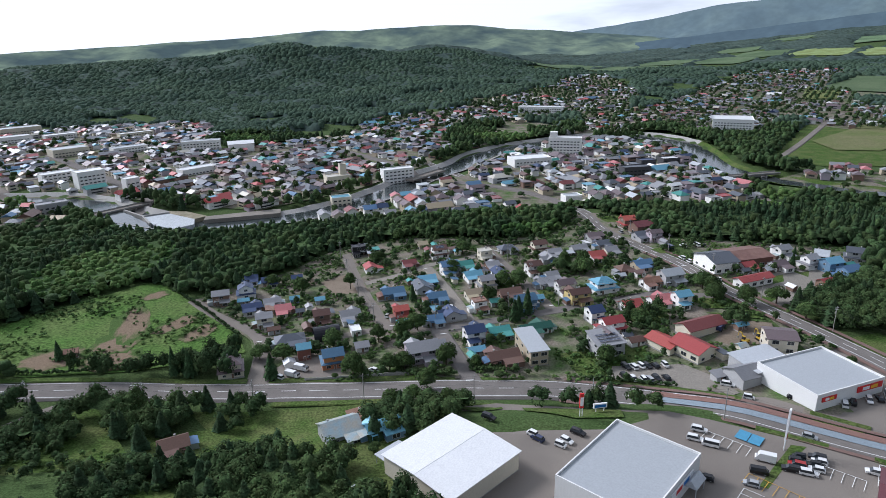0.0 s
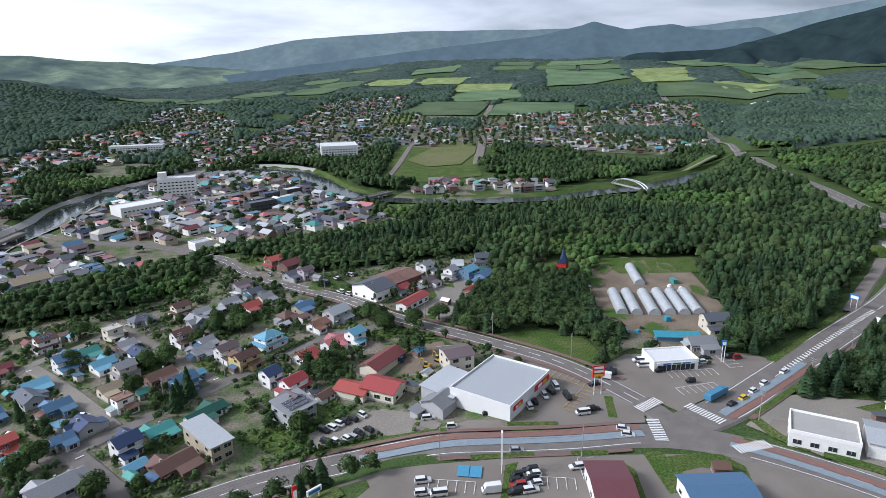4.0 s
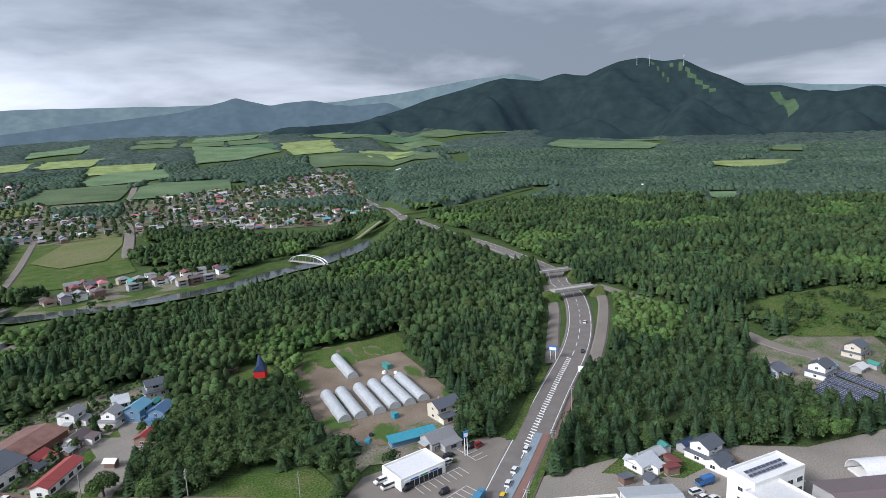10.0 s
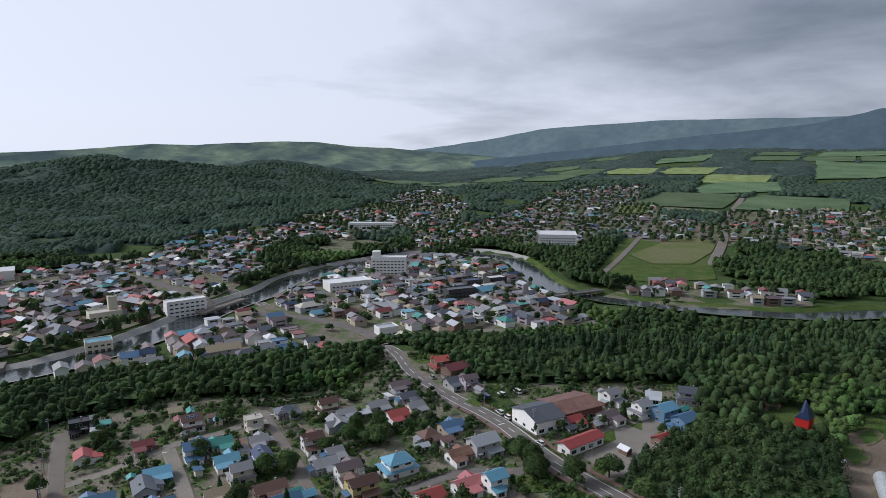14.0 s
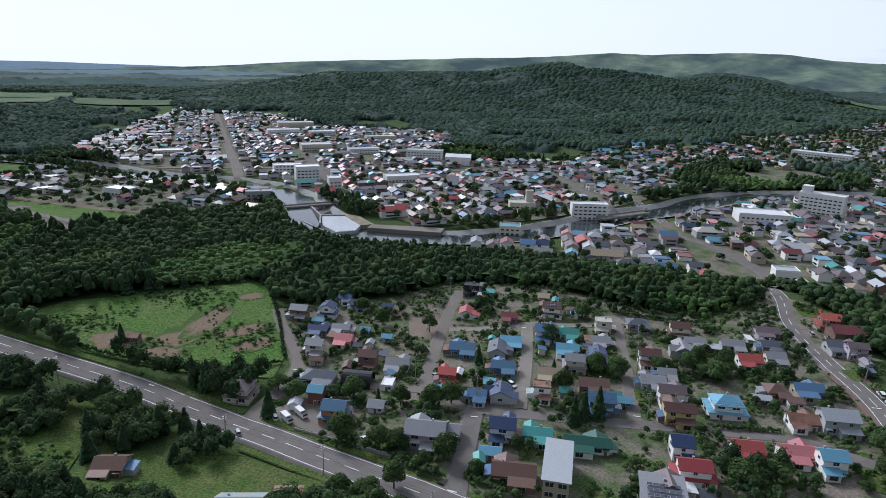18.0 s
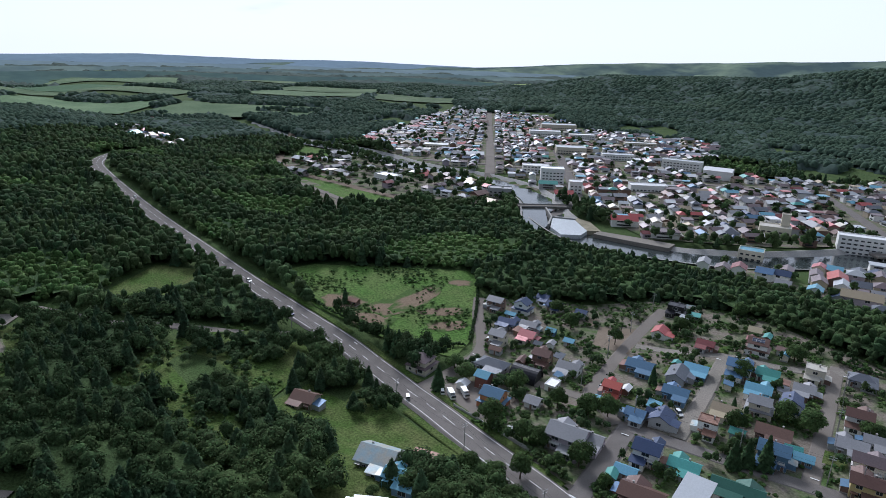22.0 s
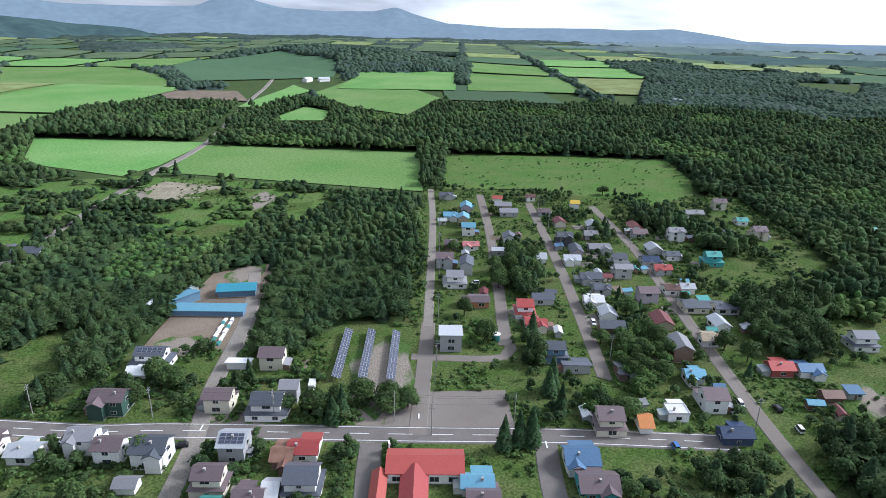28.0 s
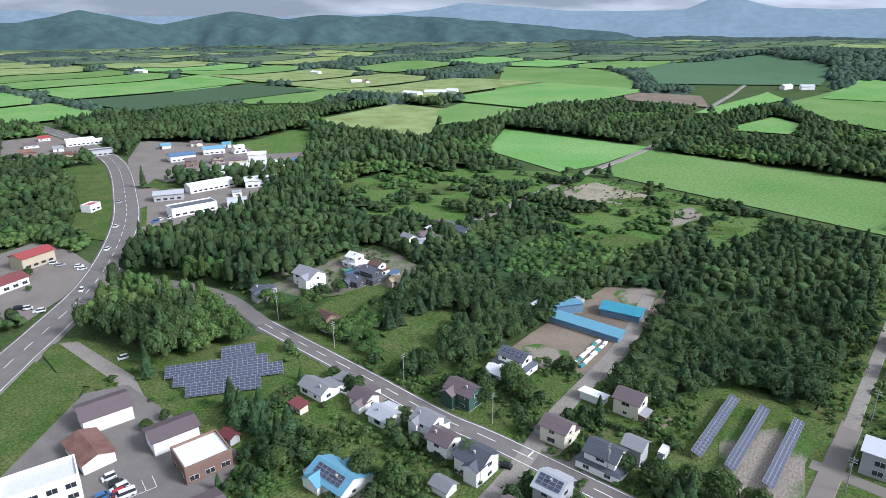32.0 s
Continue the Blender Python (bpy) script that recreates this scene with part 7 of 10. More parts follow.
def block(name, label, category, x, y, turn, w, d, h, roof="flat", roof_mat="roof_white", wall_mat="wall_white", storeys=0, rise=1.6, bays=0, group="", z=None):
    """A large building: walls, parapet or pitched roof, and rows of windows on each storey."""
    ob = thing(name, label, category, pose(x, y, zat(x, y) if z is None else z, 0, 0, turn), group)
    HOUSES.append((x, y, max(w, d)))
    if roof == "flat":
        mb = MB()
        mb.box(0, 0, -0.8, w, d, h + 0.8)
        part("wall", mb, M[wall_mat], ob)
        mb = MB()
        mb.box(0, 0, h + 0.004, w - 0.5, d - 0.5, 0.12)
        part("roof", mb, M[roof_mat], ob)
        mb = MB()
        t, p = 0.3, 0.75
        ring = [(-w / 2 - 0.04, -d / 2 - 0.04), (w / 2 + 0.04, -d / 2 - 0.04), (w / 2 + 0.04, d / 2 + 0.04), (-w / 2 - 0.04, d / 2 + 0.04)]
        inn = [(-w / 2 + t, -d / 2 + t), (w / 2 - t, -d / 2 + t), (w / 2 - t, d / 2 - t), (-w / 2 + t, d / 2 - t)]
        k = len(mb.v)
        mb.v += [(*q, h - 0.3) for q in ring] + [(*q, h + p) for q in ring] + [(*q, h + p) for q in inn] + [(*q, h - 0.3) for q in inn]
        for a in range(4):
            b = (a + 1) % 4
            mb.f += [(k + a, k + b, k + 4 + b, k + 4 + a), (k + 4 + a, k + 4 + b, k + 8 + b, k + 8 + a), (k + 8 + a, k + 8 + b, k + 12 + b, k + 12 + a), (k + 12 + a, k + 12 + b, k + b, k + a)]
        mb.m += [0] * 16
        part("parapet", mb, M[wall_mat], ob)
    else:
        part("wall", body_mesh(w, d, h, rise, roof), [M[wall_mat], M["concrete"]], ob)
        part("roof", roof_mesh(w, d, rise, roof, 0.6, 0.2), M[roof_mat], ob, at=(0, 0, h))
    distant = math.hypot(x, y) > 330
    for s in range(storeys):
        z0 = 0.9 + 3.1 * s
        if distant:
            for sy in (-1, 1):
                mb, n = MB(), bays or max(2, int(w / 4))
                mb.box(0, 0, 0.05, w * 0.9, 0.08, 1.25, 0)
                for i in range(n):
                    mb.box(-w * 0.46 + w * 0.92 * (i + 0.5) / n, 0, 0.12, w * 0.55 / n, 0.2, 1.1, 1)
                part("window_band", mb, [M[wall_mat], M["glass"]], ob, at=(0, sy * (d / 2 + 0.02), z0))
            continue
        for sy in (-1, 1):
            n = bays or max(2, int(w / 4))
            for i in range(n):
                win = part("window", WINDOWS[2], None, ob, at=(-w / 2 + w * (i + 0.5) / n, sy * (d / 2 + 0.02), z0))
                if sy > 0:
                    win.rotation_euler = (0, 0, math.pi)
            m = max(1, int(d / 5))
            for i in range(m):
                win = part("window", WINDOWS[0], None, ob, at=(sy * (w / 2 + 0.02), -d / 2 + d * (i + 0.5) / m, z0))
                win.rotation_euler = (0, 0, sy * math.pi / 2)
    return ob


def fascia(ob, x, y, z, w, h, turn, cols):
    """A shop sign of plain coloured bars on a wall."""
    base = MB()
    base.box(0, 0, 0, w, 0.25, h)
    sg = part("sign_panel", base, M[cols[0]], ob, "illuminated shop sign board", at=(x, y, z))
    sg.rotation_euler = (0, 0, radians(turn))
    for i, c in enumerate(cols[1:]):
        mb = MB()
        mb.box((i - (len(cols) - 2) / 2) * w / len(cols), -0.16, h * 0.22, w / len(cols) * 0.8, 0.08, h * 0.56)
        part("sign_bar", mb, M[c], sg)


# supermarket with its lower annexes
sm = block("supermarket", "white supermarket with grey flat roof and red signs", "shop", 73.2, 115.4, 21, 29, 23, 5.3, "flat", "roof_pale", "pale_panel")
fascia(sm, -9.5, -11.7, 3.2, 6, 1.5, 0, ("sign_red", "sign_white", "sign_yellow"))
fascia(sm, 14.7, -3, 3.3, 12, 1.9, 90, ("sign_red", "sign_white", "sign_white", "sign_yellow"))
fascia(sm, 8, -11.7, 3.0, 11, 2.0, 0, ("sign_red", "sign_white", "sign_yellow"))
mb = MB()
mb.box(0, 0, 0, 15, 2.2, 0.3)
cn = part("canopy", mb, M["sign_white"], sm, at=(15.8, -2.5, 3.2))
cn.rotation_euler = (0, 0, radians(90))
mb = MB()
for i in range(9):
    mb.box(-6 + i * 1.5, 0, 0.2, 1.3, 0.12, 2.6)
gl = part("shop_window", mb, M["glass"], sm, at=(14.55, -2.5, 0.2))
gl.rotation_euler = (0, 0, radians(90))
block("storehouse", "grey low storehouse joined to a supermarket", "building", 60.6, 127.7, 21, 17, 13, 4.2, "shed", "roof_pale", "wall_grey", rise=0.8)
block("storehouse", "grey gabled storehouse behind a supermarket", "building", 51.7, 121.5, 21, 9, 9, 4, "gable", "roof_grey", "wall_grey", rise=2)
block("warehouse", "cream block with brown roof beside a street", "building", 73.2, 141.5, -12, 10, 10, 6.0, "gable", "roof_plum", "wall_cream", 2, 1.2)
# roadside shops on the near side of the main road
sh = block("hardware_shop", "cream shop with ribbed white metal roof", "shop", -48, 73.5, 45, 26, 25, 6, "gable", "roof_white", "wall_cream", rise=0.7)
fascia(sh, 7, 12.8, 3.4, 9, 1.5, 180, ("sign_red", "sign_white", "sign_red"))
mb = MB()
mb.box(0, 0, 0, 9, 5, 0.25)
for px in (-4, 4):
    mb.tube((px, 2.2, -3), (px, 2.2, 0), 0.08, 0.08, 6)
part("canopy", mb, M["roof_pale"], sh, at=(-8, 15, 3.2))
sh = block("drugstore", "large shop with plain pale grey roof", "shop", -2.5, 66.5, -42, 24, 32, 6.5, "flat", "roof_pale", "pale_panel")
fascia(sh, 12.3, 4, 3.6, 13, 2.0, 90, ("sign_white", "sign_red", "sign_blue"))
mb = MB()
mb.box(0, 0, 0, 6, 3.5, 0.25)
mb.solid([(-3, -1.7, 0.25), (3, -1.7, 0.25), (3, 1.7, 0.25), (-3, 1.7, 0.25)], [(-2.8, -0.1, 1.8), (2.8, -0.1, 1.8), (2.8, 0.1, 1.8), (-2.8, 0.1, 1.8)])
for px in (-2.7, 2.7):
    mb.tube((px, 1.5, -3), (px, 1.5, 0), 0.1, 0.1, 6)
pc = part("entrance_canopy", mb, M["roof_pale"], sh, at=(13.5, 9, 3.2))
pc.rotation_euler = (0, 0, radians(-90))
sh = block("restaurant", "roadside shop with dark plum metal roof and white walls", "shop", 61, 56, -36, 10, 19, 4.4, "gable", "roof_maroon", "wall_white", 1, 1.5)
sh = block("shop", "roadside shop with blue metal roof", "shop", 82, 39, -33, 17, 11, 4.4, "gable", "roof_blue", "wall_white", 1, 0.9)
sh = block("convenience_store", "low white convenience store with flat roof", "shop", 138, 95, -28, 17, 11, 3.5, "flat", "roof_white", "wall_white")
fascia(sh, 0, -5.75, 2.6, 15, 0.9, 0, ("sign_white", "sign_blue", "sign_green", "sign_blue"))
mb = MB()
for i in range(8):
    mb.box(-6.3 + i * 1.8, 0, 0, 1.6, 0.1, 2.3)
part("shop_window", mb, M["glass"], sh, at=(0, -5.52, 0.15))
block("workshop", "low workshop with mottled grey and white flat roof", "building", 132, 37, -62, 18, 13, 4.5, "flat", "concrete", "wall_white", 1)
block("workshop", "pale metal workshop with a shallow pitched roof", "building", 143, 22, -62, 15, 13, 5, "gable", "roof_pale", "wall_white", rise=1.2)
apt = block("apartment_block", "white four-storey apartment block with solar roof", "building", 160, -6, -40, 20, 9, 11, "flat", "roof_white", "wall_white", 3)
block("apartment_block", "white apartment block with a flat roof", "building", 149, -9, -40, 13, 12, 9.5, "flat", "roof_white", "wall_white", 3)
block("warehouse", "warehouse with wide plum metal roof", "building", 164, -32, -60, 22, 17, 6, "gable", "roof_plum", "wall_grey", rise=1.6)
block("dome_shed", "white arched storage shed", "shed", 188, -38, -60, 14, 9, 0.8, "arch", "roof_white", "wall_white", rise=4.5)
# by the village street
hall = block("hall", "hall with dark gabled roof and rust red wing", "building", 84, 226, 15, 13, 17, 5.5, "gable", "roof_slate", "wall_white", 1, 2.4)
block("hall", "long hall with weathered rust red metal roof", "building", 101, 233, 15, 20, 17, 5, "gable", "roof_rust", "wall_rust", 1, 1.6)
block("shop", "long white shop with red roof", "shop", 92, 203, 22, 18, 6, 3.6, "gable", "roof_red", "wall_white", 1, 1.2)
block("barn", "long shed with dark red roof", "shed", 51.7, 160.2, 24, 18, 8, 3.6, "gable", "roof_darkred", "wall_cream", 0, 1.8)
block("barn", "shed with faded red metal roof beside a yard", "shed", 42.6, 142.9, -60, 13, 10, 4, "gable", "roof_red", "wall_cream", 1, 2)
block("barn", "low shed with faded red metal roof", "shed", 34.5, 150.0, -60, 12, 8, 3, "gable", "roof_red", "wall_cream", 0, 1.4)
block("apartment_house", "tall narrow house with pale flat metal roof", "house", -16.8, 149.8, 13, 7, 18, 6.2, "shed", "roof_pale", "wall_tan", 2, 0.9)
solar_house = block("house", "grey house with solar panels on its roof", "house", 11.7, 149.7, 15, 11, 10, 5.6, "shed", "roof_grey", "wall_grey", 2, 1.5)
# red pointed tower among trees
tw = thing("tower_house", "red house with a dark blue pointed roof panel", "house", pose(186, 199, 0, 0, 0, 30))
mb = MB()
mb.box(0, 0, -0.5, 6, 5, 5)
part("wall", mb, M["sign_red"], tw)
mb = MB()
mb.solid([(-3.2, -2.7, 4.5), (3.2, -2.7, 4.5), (3.2, 2.7, 4.5), (-3.2, 2.7, 4.5)], [(-3.1, -0.3, 7.2), (-0.4, -0.3, 11.5), (-0.4, 0.3, 11.5), (-3.1, 0.3, 7.2)])
part("roof", mb, M["roof_navy"], tw)
for tx, ty in ((58.6, 307.6), (64.5, 302.1)):
    ob = thing("turret", "small turret with a red pointed roof", "building", pose(tx, ty, zat(tx, ty), 0, 0, 20))
    mb = MB()
    mb.tube((0, 0, -1), (0, 0, 4.5), 1.3, 1.3, 10)
    part("wall", mb, M["wall_cream"], ob)
    mb = MB()
    mb.tube((0, 0, 4.5), (0, 0, 7.2), 1.7, 0.1, 10)
    part("roof", mb, M["roof_red"], ob)
block("shop", "old shop with red and dark roofs beside the street", "shop", 66.4, 290.6, 20, 12, 9, 5, "gable", "roof_darkred", "wall_brown", 1, 2)
# south side
block("community_hall", "long low hall with bright red metal roof", "building", -63, -73, -44, 19, 9, 3.6, "gable", "roof_redorange", "wall_white", 1, 1.6)
block("annex", "annex with dull red metal roof", "building", -54.5, -68, 46, 13, 6, 3.2, "gable", "roof_red", "wall_white", 1, 1.6)
block("annex", "narrow annex with faded red roof", "building", -49, -75, 46, 10, 3, 2.8, "gable", "roof_red", "wall_white", 0, 0.9)
block("garage", "white garage with brown roof and shutters", "building", 91, -157, 35, 13, 10, 5, "gable", "roof_plum", "wall_white", 0, 1.6)
block("garage", "garage with brown roof and white shutters", "building", 68, -145, 35, 12, 8, 4.6, "gable", "roof_plum", "wall_white", 0, 1.2)
block("storehouse", "brick storehouse with white flat roof", "building", 57, -134, 35, 12, 11, 4.6, "flat", "roof_white", "wall_brown", 1)
block("storehouse", "shed with rust red metal roof and skylights", "building", 88, -140, -48, 14, 8, 3.4, "gable", "roof_rust", "wall_white", 0, 1.4)
block("office", "white two-storey office with flat roof", "building", 92, -124, 30, 16, 9, 6.5, "flat", "roof_white", "wall_white", 2)
block("storehouse", "low storehouse with plum roof", "building", 52, -112, 35, 12, 10, 4, "gable", "roof_plum", "wall_white", 0, 1.4)
block("long_shed", "long open shed with bright blue metal roof", "shed", -63, -199.5, 136, 30, 4.5, 2.6, "shed", "roof_sky", "wall_blue", 0, 0.7)
block("shed", "shed with bright blue metal roof in a yard", "shed", -61, -216, 10, 11, 7, 3.0, "shed", "roof_sky", "wall_blue", 0, 1.2)
block("shed", "open shed with blue tarpaulin roof", "shed", -81.5, -209.5, 145, 15, 8, 3.0, "gable", "tarp", "wall_blue", 0, 1.3)
# works beside the southern highway
for x, y, tn, w, d, h, rf, rm, wm, lb in ((129, -375, 35, 27, 11, 5, "flat", "roof_slate", "wall_white", "white car workshop with dark flat roof"), (105, -388, 15, 11, 9, 1, "arch", "roof_pale", "wall_white", "arched pale metal storage shed"),
                                         (133, -432, 38, 32, 10, 5, "gable", "roof_white", "wall_white", "long white metal storehouse"), (153, -407, 15, 18, 9, 4.5, "gable", "roof_pale", "wall_grey", "pale grey metal storehouse"),
                                         (114, -473, 25, 46, 30, 6, "gable", "roof_white", "wall_white", "wide white metal factory hall"), (100, -440, 15, 22, 16, 5, "gable", "roof_white", "wall_white", "white wing of a factory"),
                                         (148, -463, 15, 24, 12, 4.5, "flat", "roof_pale", "wall_white", "white office with flat roof"), (184, -535, 30, 20, 14, 5, "gable", "roof_blue", "wall_white", "white shop with blue roof"),
                                         (164, -561, 20, 18, 11, 5, "gable", "roof_sky", "wall_white", "house with light blue roof"), (264, -566, 30, 22, 12, 4.5, "flat", "roof_slate", "wall_grey", "low dark roadside shop"),
                                         (300, -625, 30, 36, 14, 5, "flat", "roof_white", "wall_white", "wide white roadside restaurant"), (193, -385, 75, 9, 7, 4, "flat", "roof_redorange", "wall_white", "small red and white kiosk"),
                                         (180, -292, 60, 16, 10, 6, "gable", "roof_red", "wall_tan", "workshop with red roof"), (177, -262, 60, 16, 10, 4, "gable", "roof_darkred", "wall_white", "white garage with dark red roof"),
                                         (130, -505, 10, 14, 10, 6, "hip", "roof_plum", "wall_cream", "cream house with plum roof"), (118, -520, 10, 14, 11, 7, "gable", "roof_white", "wall_white", "steep white roofed hall")):
    block("works_building", lb, "building", x, y, tn, w, d, h, rf, rm, wm, 1 if h > 3 else 0, 4 if rf == "arch" else 1.5)
for x, y, tn, w, d, st, kd, rf, wm in ((80, -493, 20, 9, 8, 1, "gable", "slate", "grey"), (88, -507, 30, 9, 7, 1, "gable", "blue", "white"), (95, -478, 20, 10, 7, 1, "gable", "brown", "tan"), (75, -478, 10, 8, 7, 2, "gable", "plum", "white"), (104, -500, 15, 9, 7, 1, "gable", "red", "white"), (160, -590, 20, 9, 8, 1, "gable", "sky", "white"),
                                       (142, -560, 30, 10, 8, 2, "gable", "white", "white"), (190, -600, 20, 12, 8, 1, "gable", "plum", "cream"), (215, -590, 30, 10, 8, 1, "gable", "sky", "cream"), (286, -560, 30, 12, 9, 1, "gable", "brown", "tan"), (330, -575, 30, 12, 9, 1, "gable", "rust", "brown"), (345, -610, 30, 12, 9, 1, "gable", "plum", "white"),
                                       (352, -650, 30, 12, 9, 1, "gable", "red", "white"), (310, -590, 30, 10, 8, 1, "gable", "grey", "white"), (150, -520, 20, 9, 8, 2, "gable", "plum", "tan"), (168, -508, 20, 10, 8, 2, "gable", "plum", "brown"), (110, -410, 15, 7, 6, 1, "flat", "pale", "white"), (20, -262, 40, 8, 7, 1, "gable", "slate", "white")):
    house(x, y, tn, w, d, st, kd, rf, wm)
# across the river
HB = block("hospital", "white six-storey hospital on the river bend", "building", 84, 640, -15, 36, 13, 18, "flat", "roof_white", "wall_white", 5, bays=9)
mb = MB()
mb.box(0, 0, 18, 8, 9, 6)
part("stair_tower", mb, M["wall_white"], HB, at=(-13, 0, 0))
block("public_hall", "long white public hall with flat roof", "building", 36, 578, 15, 40, 22, 8, "flat", "roof_white", "wall_white", 2)
block("factory", "white factory with flat roof and dark windows", "building", 322, 762, -22, 48, 44, 12, "flat", "roof_white", "wall_white", 3, z=-8)
block("apartment_block", "white four-storey block beside the river", "building", -96, 522, 25, 30, 11, 13, "flat", "roof_white", "wall_white", 4)
block("town_hall", "cream building with a square tower", "building", -150, 505, 25, 22, 14, 8, "flat", "roof_cream", "wall_cream", 2)
block("tower", "tall cream square tower in the town", "building", -146, 512, 25, 6, 6, 17, "flat", "roof_cream", "wall_cream", 0)
block("school", "white school block with a cupola", "building", -353, 715, 20, 46, 14, 11, "flat", "roof_pale", "wall_white", 3)
block("gymnasium", "white gymnasium with shallow roof", "building", -299, 700, 20, 30, 22, 10, "gable", "roof_white", "wall_white", 0, 2.5)
block("office_block", "white office block with an aerial mast", "building", -385, 515, 46, 24, 16, 15, "flat", "roof_white", "wall_white", 4)
block("office_block", "white four-storey block in the town", "building", -335, 492, 46, 12, 12, 12, "flat", "roof_white", "wall_white", 3)
block("school", "long white school beyond the river", "building", 110, 1010, -20, 75, 16, 11, "flat", "roof_white", "wall_white", 3)
block("store", "large pale store in the town", "building", -505, 690, 46, 40, 26, 9, "flat", "roof_pale", "wall_cream", 2)
block("store", "large pale store far up the town", "building", -690, 880, 46, 60, 26, 10, "flat", "roof_pale", "wall_cream", 2)
block("store", "wide flat building in the town", "building", -650, 800, 46, 50, 20, 9, "flat", "roof_white", "wall_white", 2)
block("office_block", "grey office block beside the railway", "building", -365, 420, 40, 22, 12, 8, "flat", "roof_grey", "wall_grey", 2)
block("gymnasium", "dark modern building with a flat roof", "building", 128, 520, 10, 26, 12, 8, "flat", "roof_slate", "wall_dark", 2)
block("villa", "dark modern house by the river bend", "building", 150, 558, 10, 16, 12, 7, "flat", "roof_navy", "wall_dark", 2)
block("villa", "white modern house by the river bend", "building", 175, 565, 10, 18, 12, 7, "flat", "roof_white", "wall_dark", 2)

for x, y, tn, w, d, h, st, wm, rf, lb in ((-430, 539, 46, 30, 16, 9, 3, "white", "white", "white three-storey block in the town"), (-438, 703, 46, 40, 16, 7, 2, "white", "pale", "long white town building with flat roof"), (-488, 828, 46, 46, 14, 7, 2, "cream", "white", "long cream town building with flat roof"),
                                         (-625, 552, 46, 34, 22, 7, 2, "cream", "pale", "wide cream store in the town"), (-304, 568, 46, 36, 16, 6, 1, "white", "white", "low white store with flat roof"), (-480, 372, 8, 26, 16, 6, 1, "white", "pale", "low white storehouse beside the railway"),
                                         (-593, 824, 46, 40, 16, 7, 2, "white", "white", "white town building with flat roof"), (-984, 928, 46, 40, 18, 7, 2, "white", "white", "white store at the end of the town"), (-137, 441, 20, 16, 12, 7, 2, "cream", "sky", "cream building with light blue roof by the river"), (50, 421, 15, 14, 10, 6, 1, "white", "pale", "white storehouse by the river")):
    block("town_building", lb, "building", x, y, tn, w, d, h, "flat", "roof_" + rf, "wall_" + wm, st)
# farms and sheds far off
for k, (x, y) in enumerate(((-24, -976), (-87, -1004), (-60, -990), (53, -1225), (75, -1240), (173, -1452), (580, -1545), (-606, -963), (-630, -948), (-880, -409), (996, 149), (960, 130), (949, -24), (1090, 698), (1180, 720), (1346, 749), (-1500, 640), (-1120, 330))):
    g_ = random.Random(k)
    w = g_.uniform(16, 34) * (1.6 if abs(x) > 1000 else 1)
    block("farm_building", "white metal farm building with a shallow roof", "barn", x, y, g_.uniform(0, 180), w, w * 0.4, 5, "gable", "roof_" + g_.choice(("white", "pale", "red", "white")), "wall_white", 0, 2.5)

# ---- streets and railway across the river ----
for pts, w, k, n in (([(-1167, 1162), (-615, 644), (-440, 478)], 10, "lot", "town_road"), ([(-530, 691), (-408, 568), (-313, 469), (-297, 420), (-300, 395)], 9, "asphalt", "town_road"), ([(47, 360), (39, 421), (5, 470), (-39, 500), (-72, 536), (-116, 608), (-188, 706)], 8, "asphalt", "town_road"),
                     ([(47, 360), (80, 402), (121, 412), (163, 398), (215, 421)], 7, "lot", "town_road"), ([(440, 600), (455, 623), (577, 770), (710, 946), (958, 1220), (1293, 1583)], 11, "lot", "town_road"), ([(300, 590), (367, 675), (430, 760), (504, 858), (560, 920)], 6, "lot", "town_road"),
                     ([(-900, 480), (-628, 325), (-478, 322), (-365.7, 347.0), (-300, 380)], 10, "soil", "railway_bed"), ([(-800, 330), (-620, 290), (-500, 280), (-406.3, 279.2)], 6, "lot", "town_road"), ([(-560, 480), (-470, 545), (-300, 640), (-150, 760)], 7, "lot", "town_road")):
    road(n, pts, w, k, "street through the riverside town" if n == "town_road" else "brown railway bed beside the town", False, 0.9 if n == "town_road" else 0.6)
# bridges
for ax, ay, bx, by, w, lb in ((-84, 512, -54, 556, 9, "road bridge over the river"), (-326, 404, -299, 441, 9, "concrete weir bridge over the river"), (205, 500, 260, 515, 7, "small road bridge over the river")):
    a_, b_ = Vector((ax, ay)), Vector((bx, by))
    ln, tn = (b_ - a_).length, math.degrees(math.atan2(by - ay, bx - ax))
    ob = thing("bridge", lb, "bridge", pose((ax + bx) / 2, (ay + by) / 2, LOW + 0.9, 0, 0, tn))
    mb = MB()
    mb.box(0, 0, -1.2, ln, w, 1.2)
    part("deck", mb, M["lot"], ob)
    for s in (-1, 1):
        mb = MB()
        mb.box(0, s * w / 2, 0.0, ln, 0.3, 1.0)
        part("parapet", mb, M["concrete"], ob)
    for s in (-0.25, 0.25):
        mb = MB()
        mb.box(s * ln, 0, -6, 1.4, w - 1, 4.8)
        part("pier", mb, M["concrete"], ob)
ob = thing("arch_bridge", "steel arch footbridge over the river", "bridge", pose(463, 381, LOW + 1.2, 0, 0, 82))
for s in (-1, 1):
    mb = MB()
    mb.pipe([Vector((-24 * math.cos(math.pi * i / 14), s * 2, 7.5 * math.sin(math.pi * i / 14))) for i in range(15)], 0.4, 6)
    part("arch", mb, M["steel"], ob)
    for i in range(2, 13, 2):
        a0 = math.pi * i / 14
        mb = MB()
        mb.tube((-24 * math.cos(a0), s * 2, 0.5), (-24 * math.cos(a0), s * 2, 7.5 * math.sin(a0)), 0.08, 0.08, 5)
        part("hanger", mb, M["steel"], ob)
mb = MB()
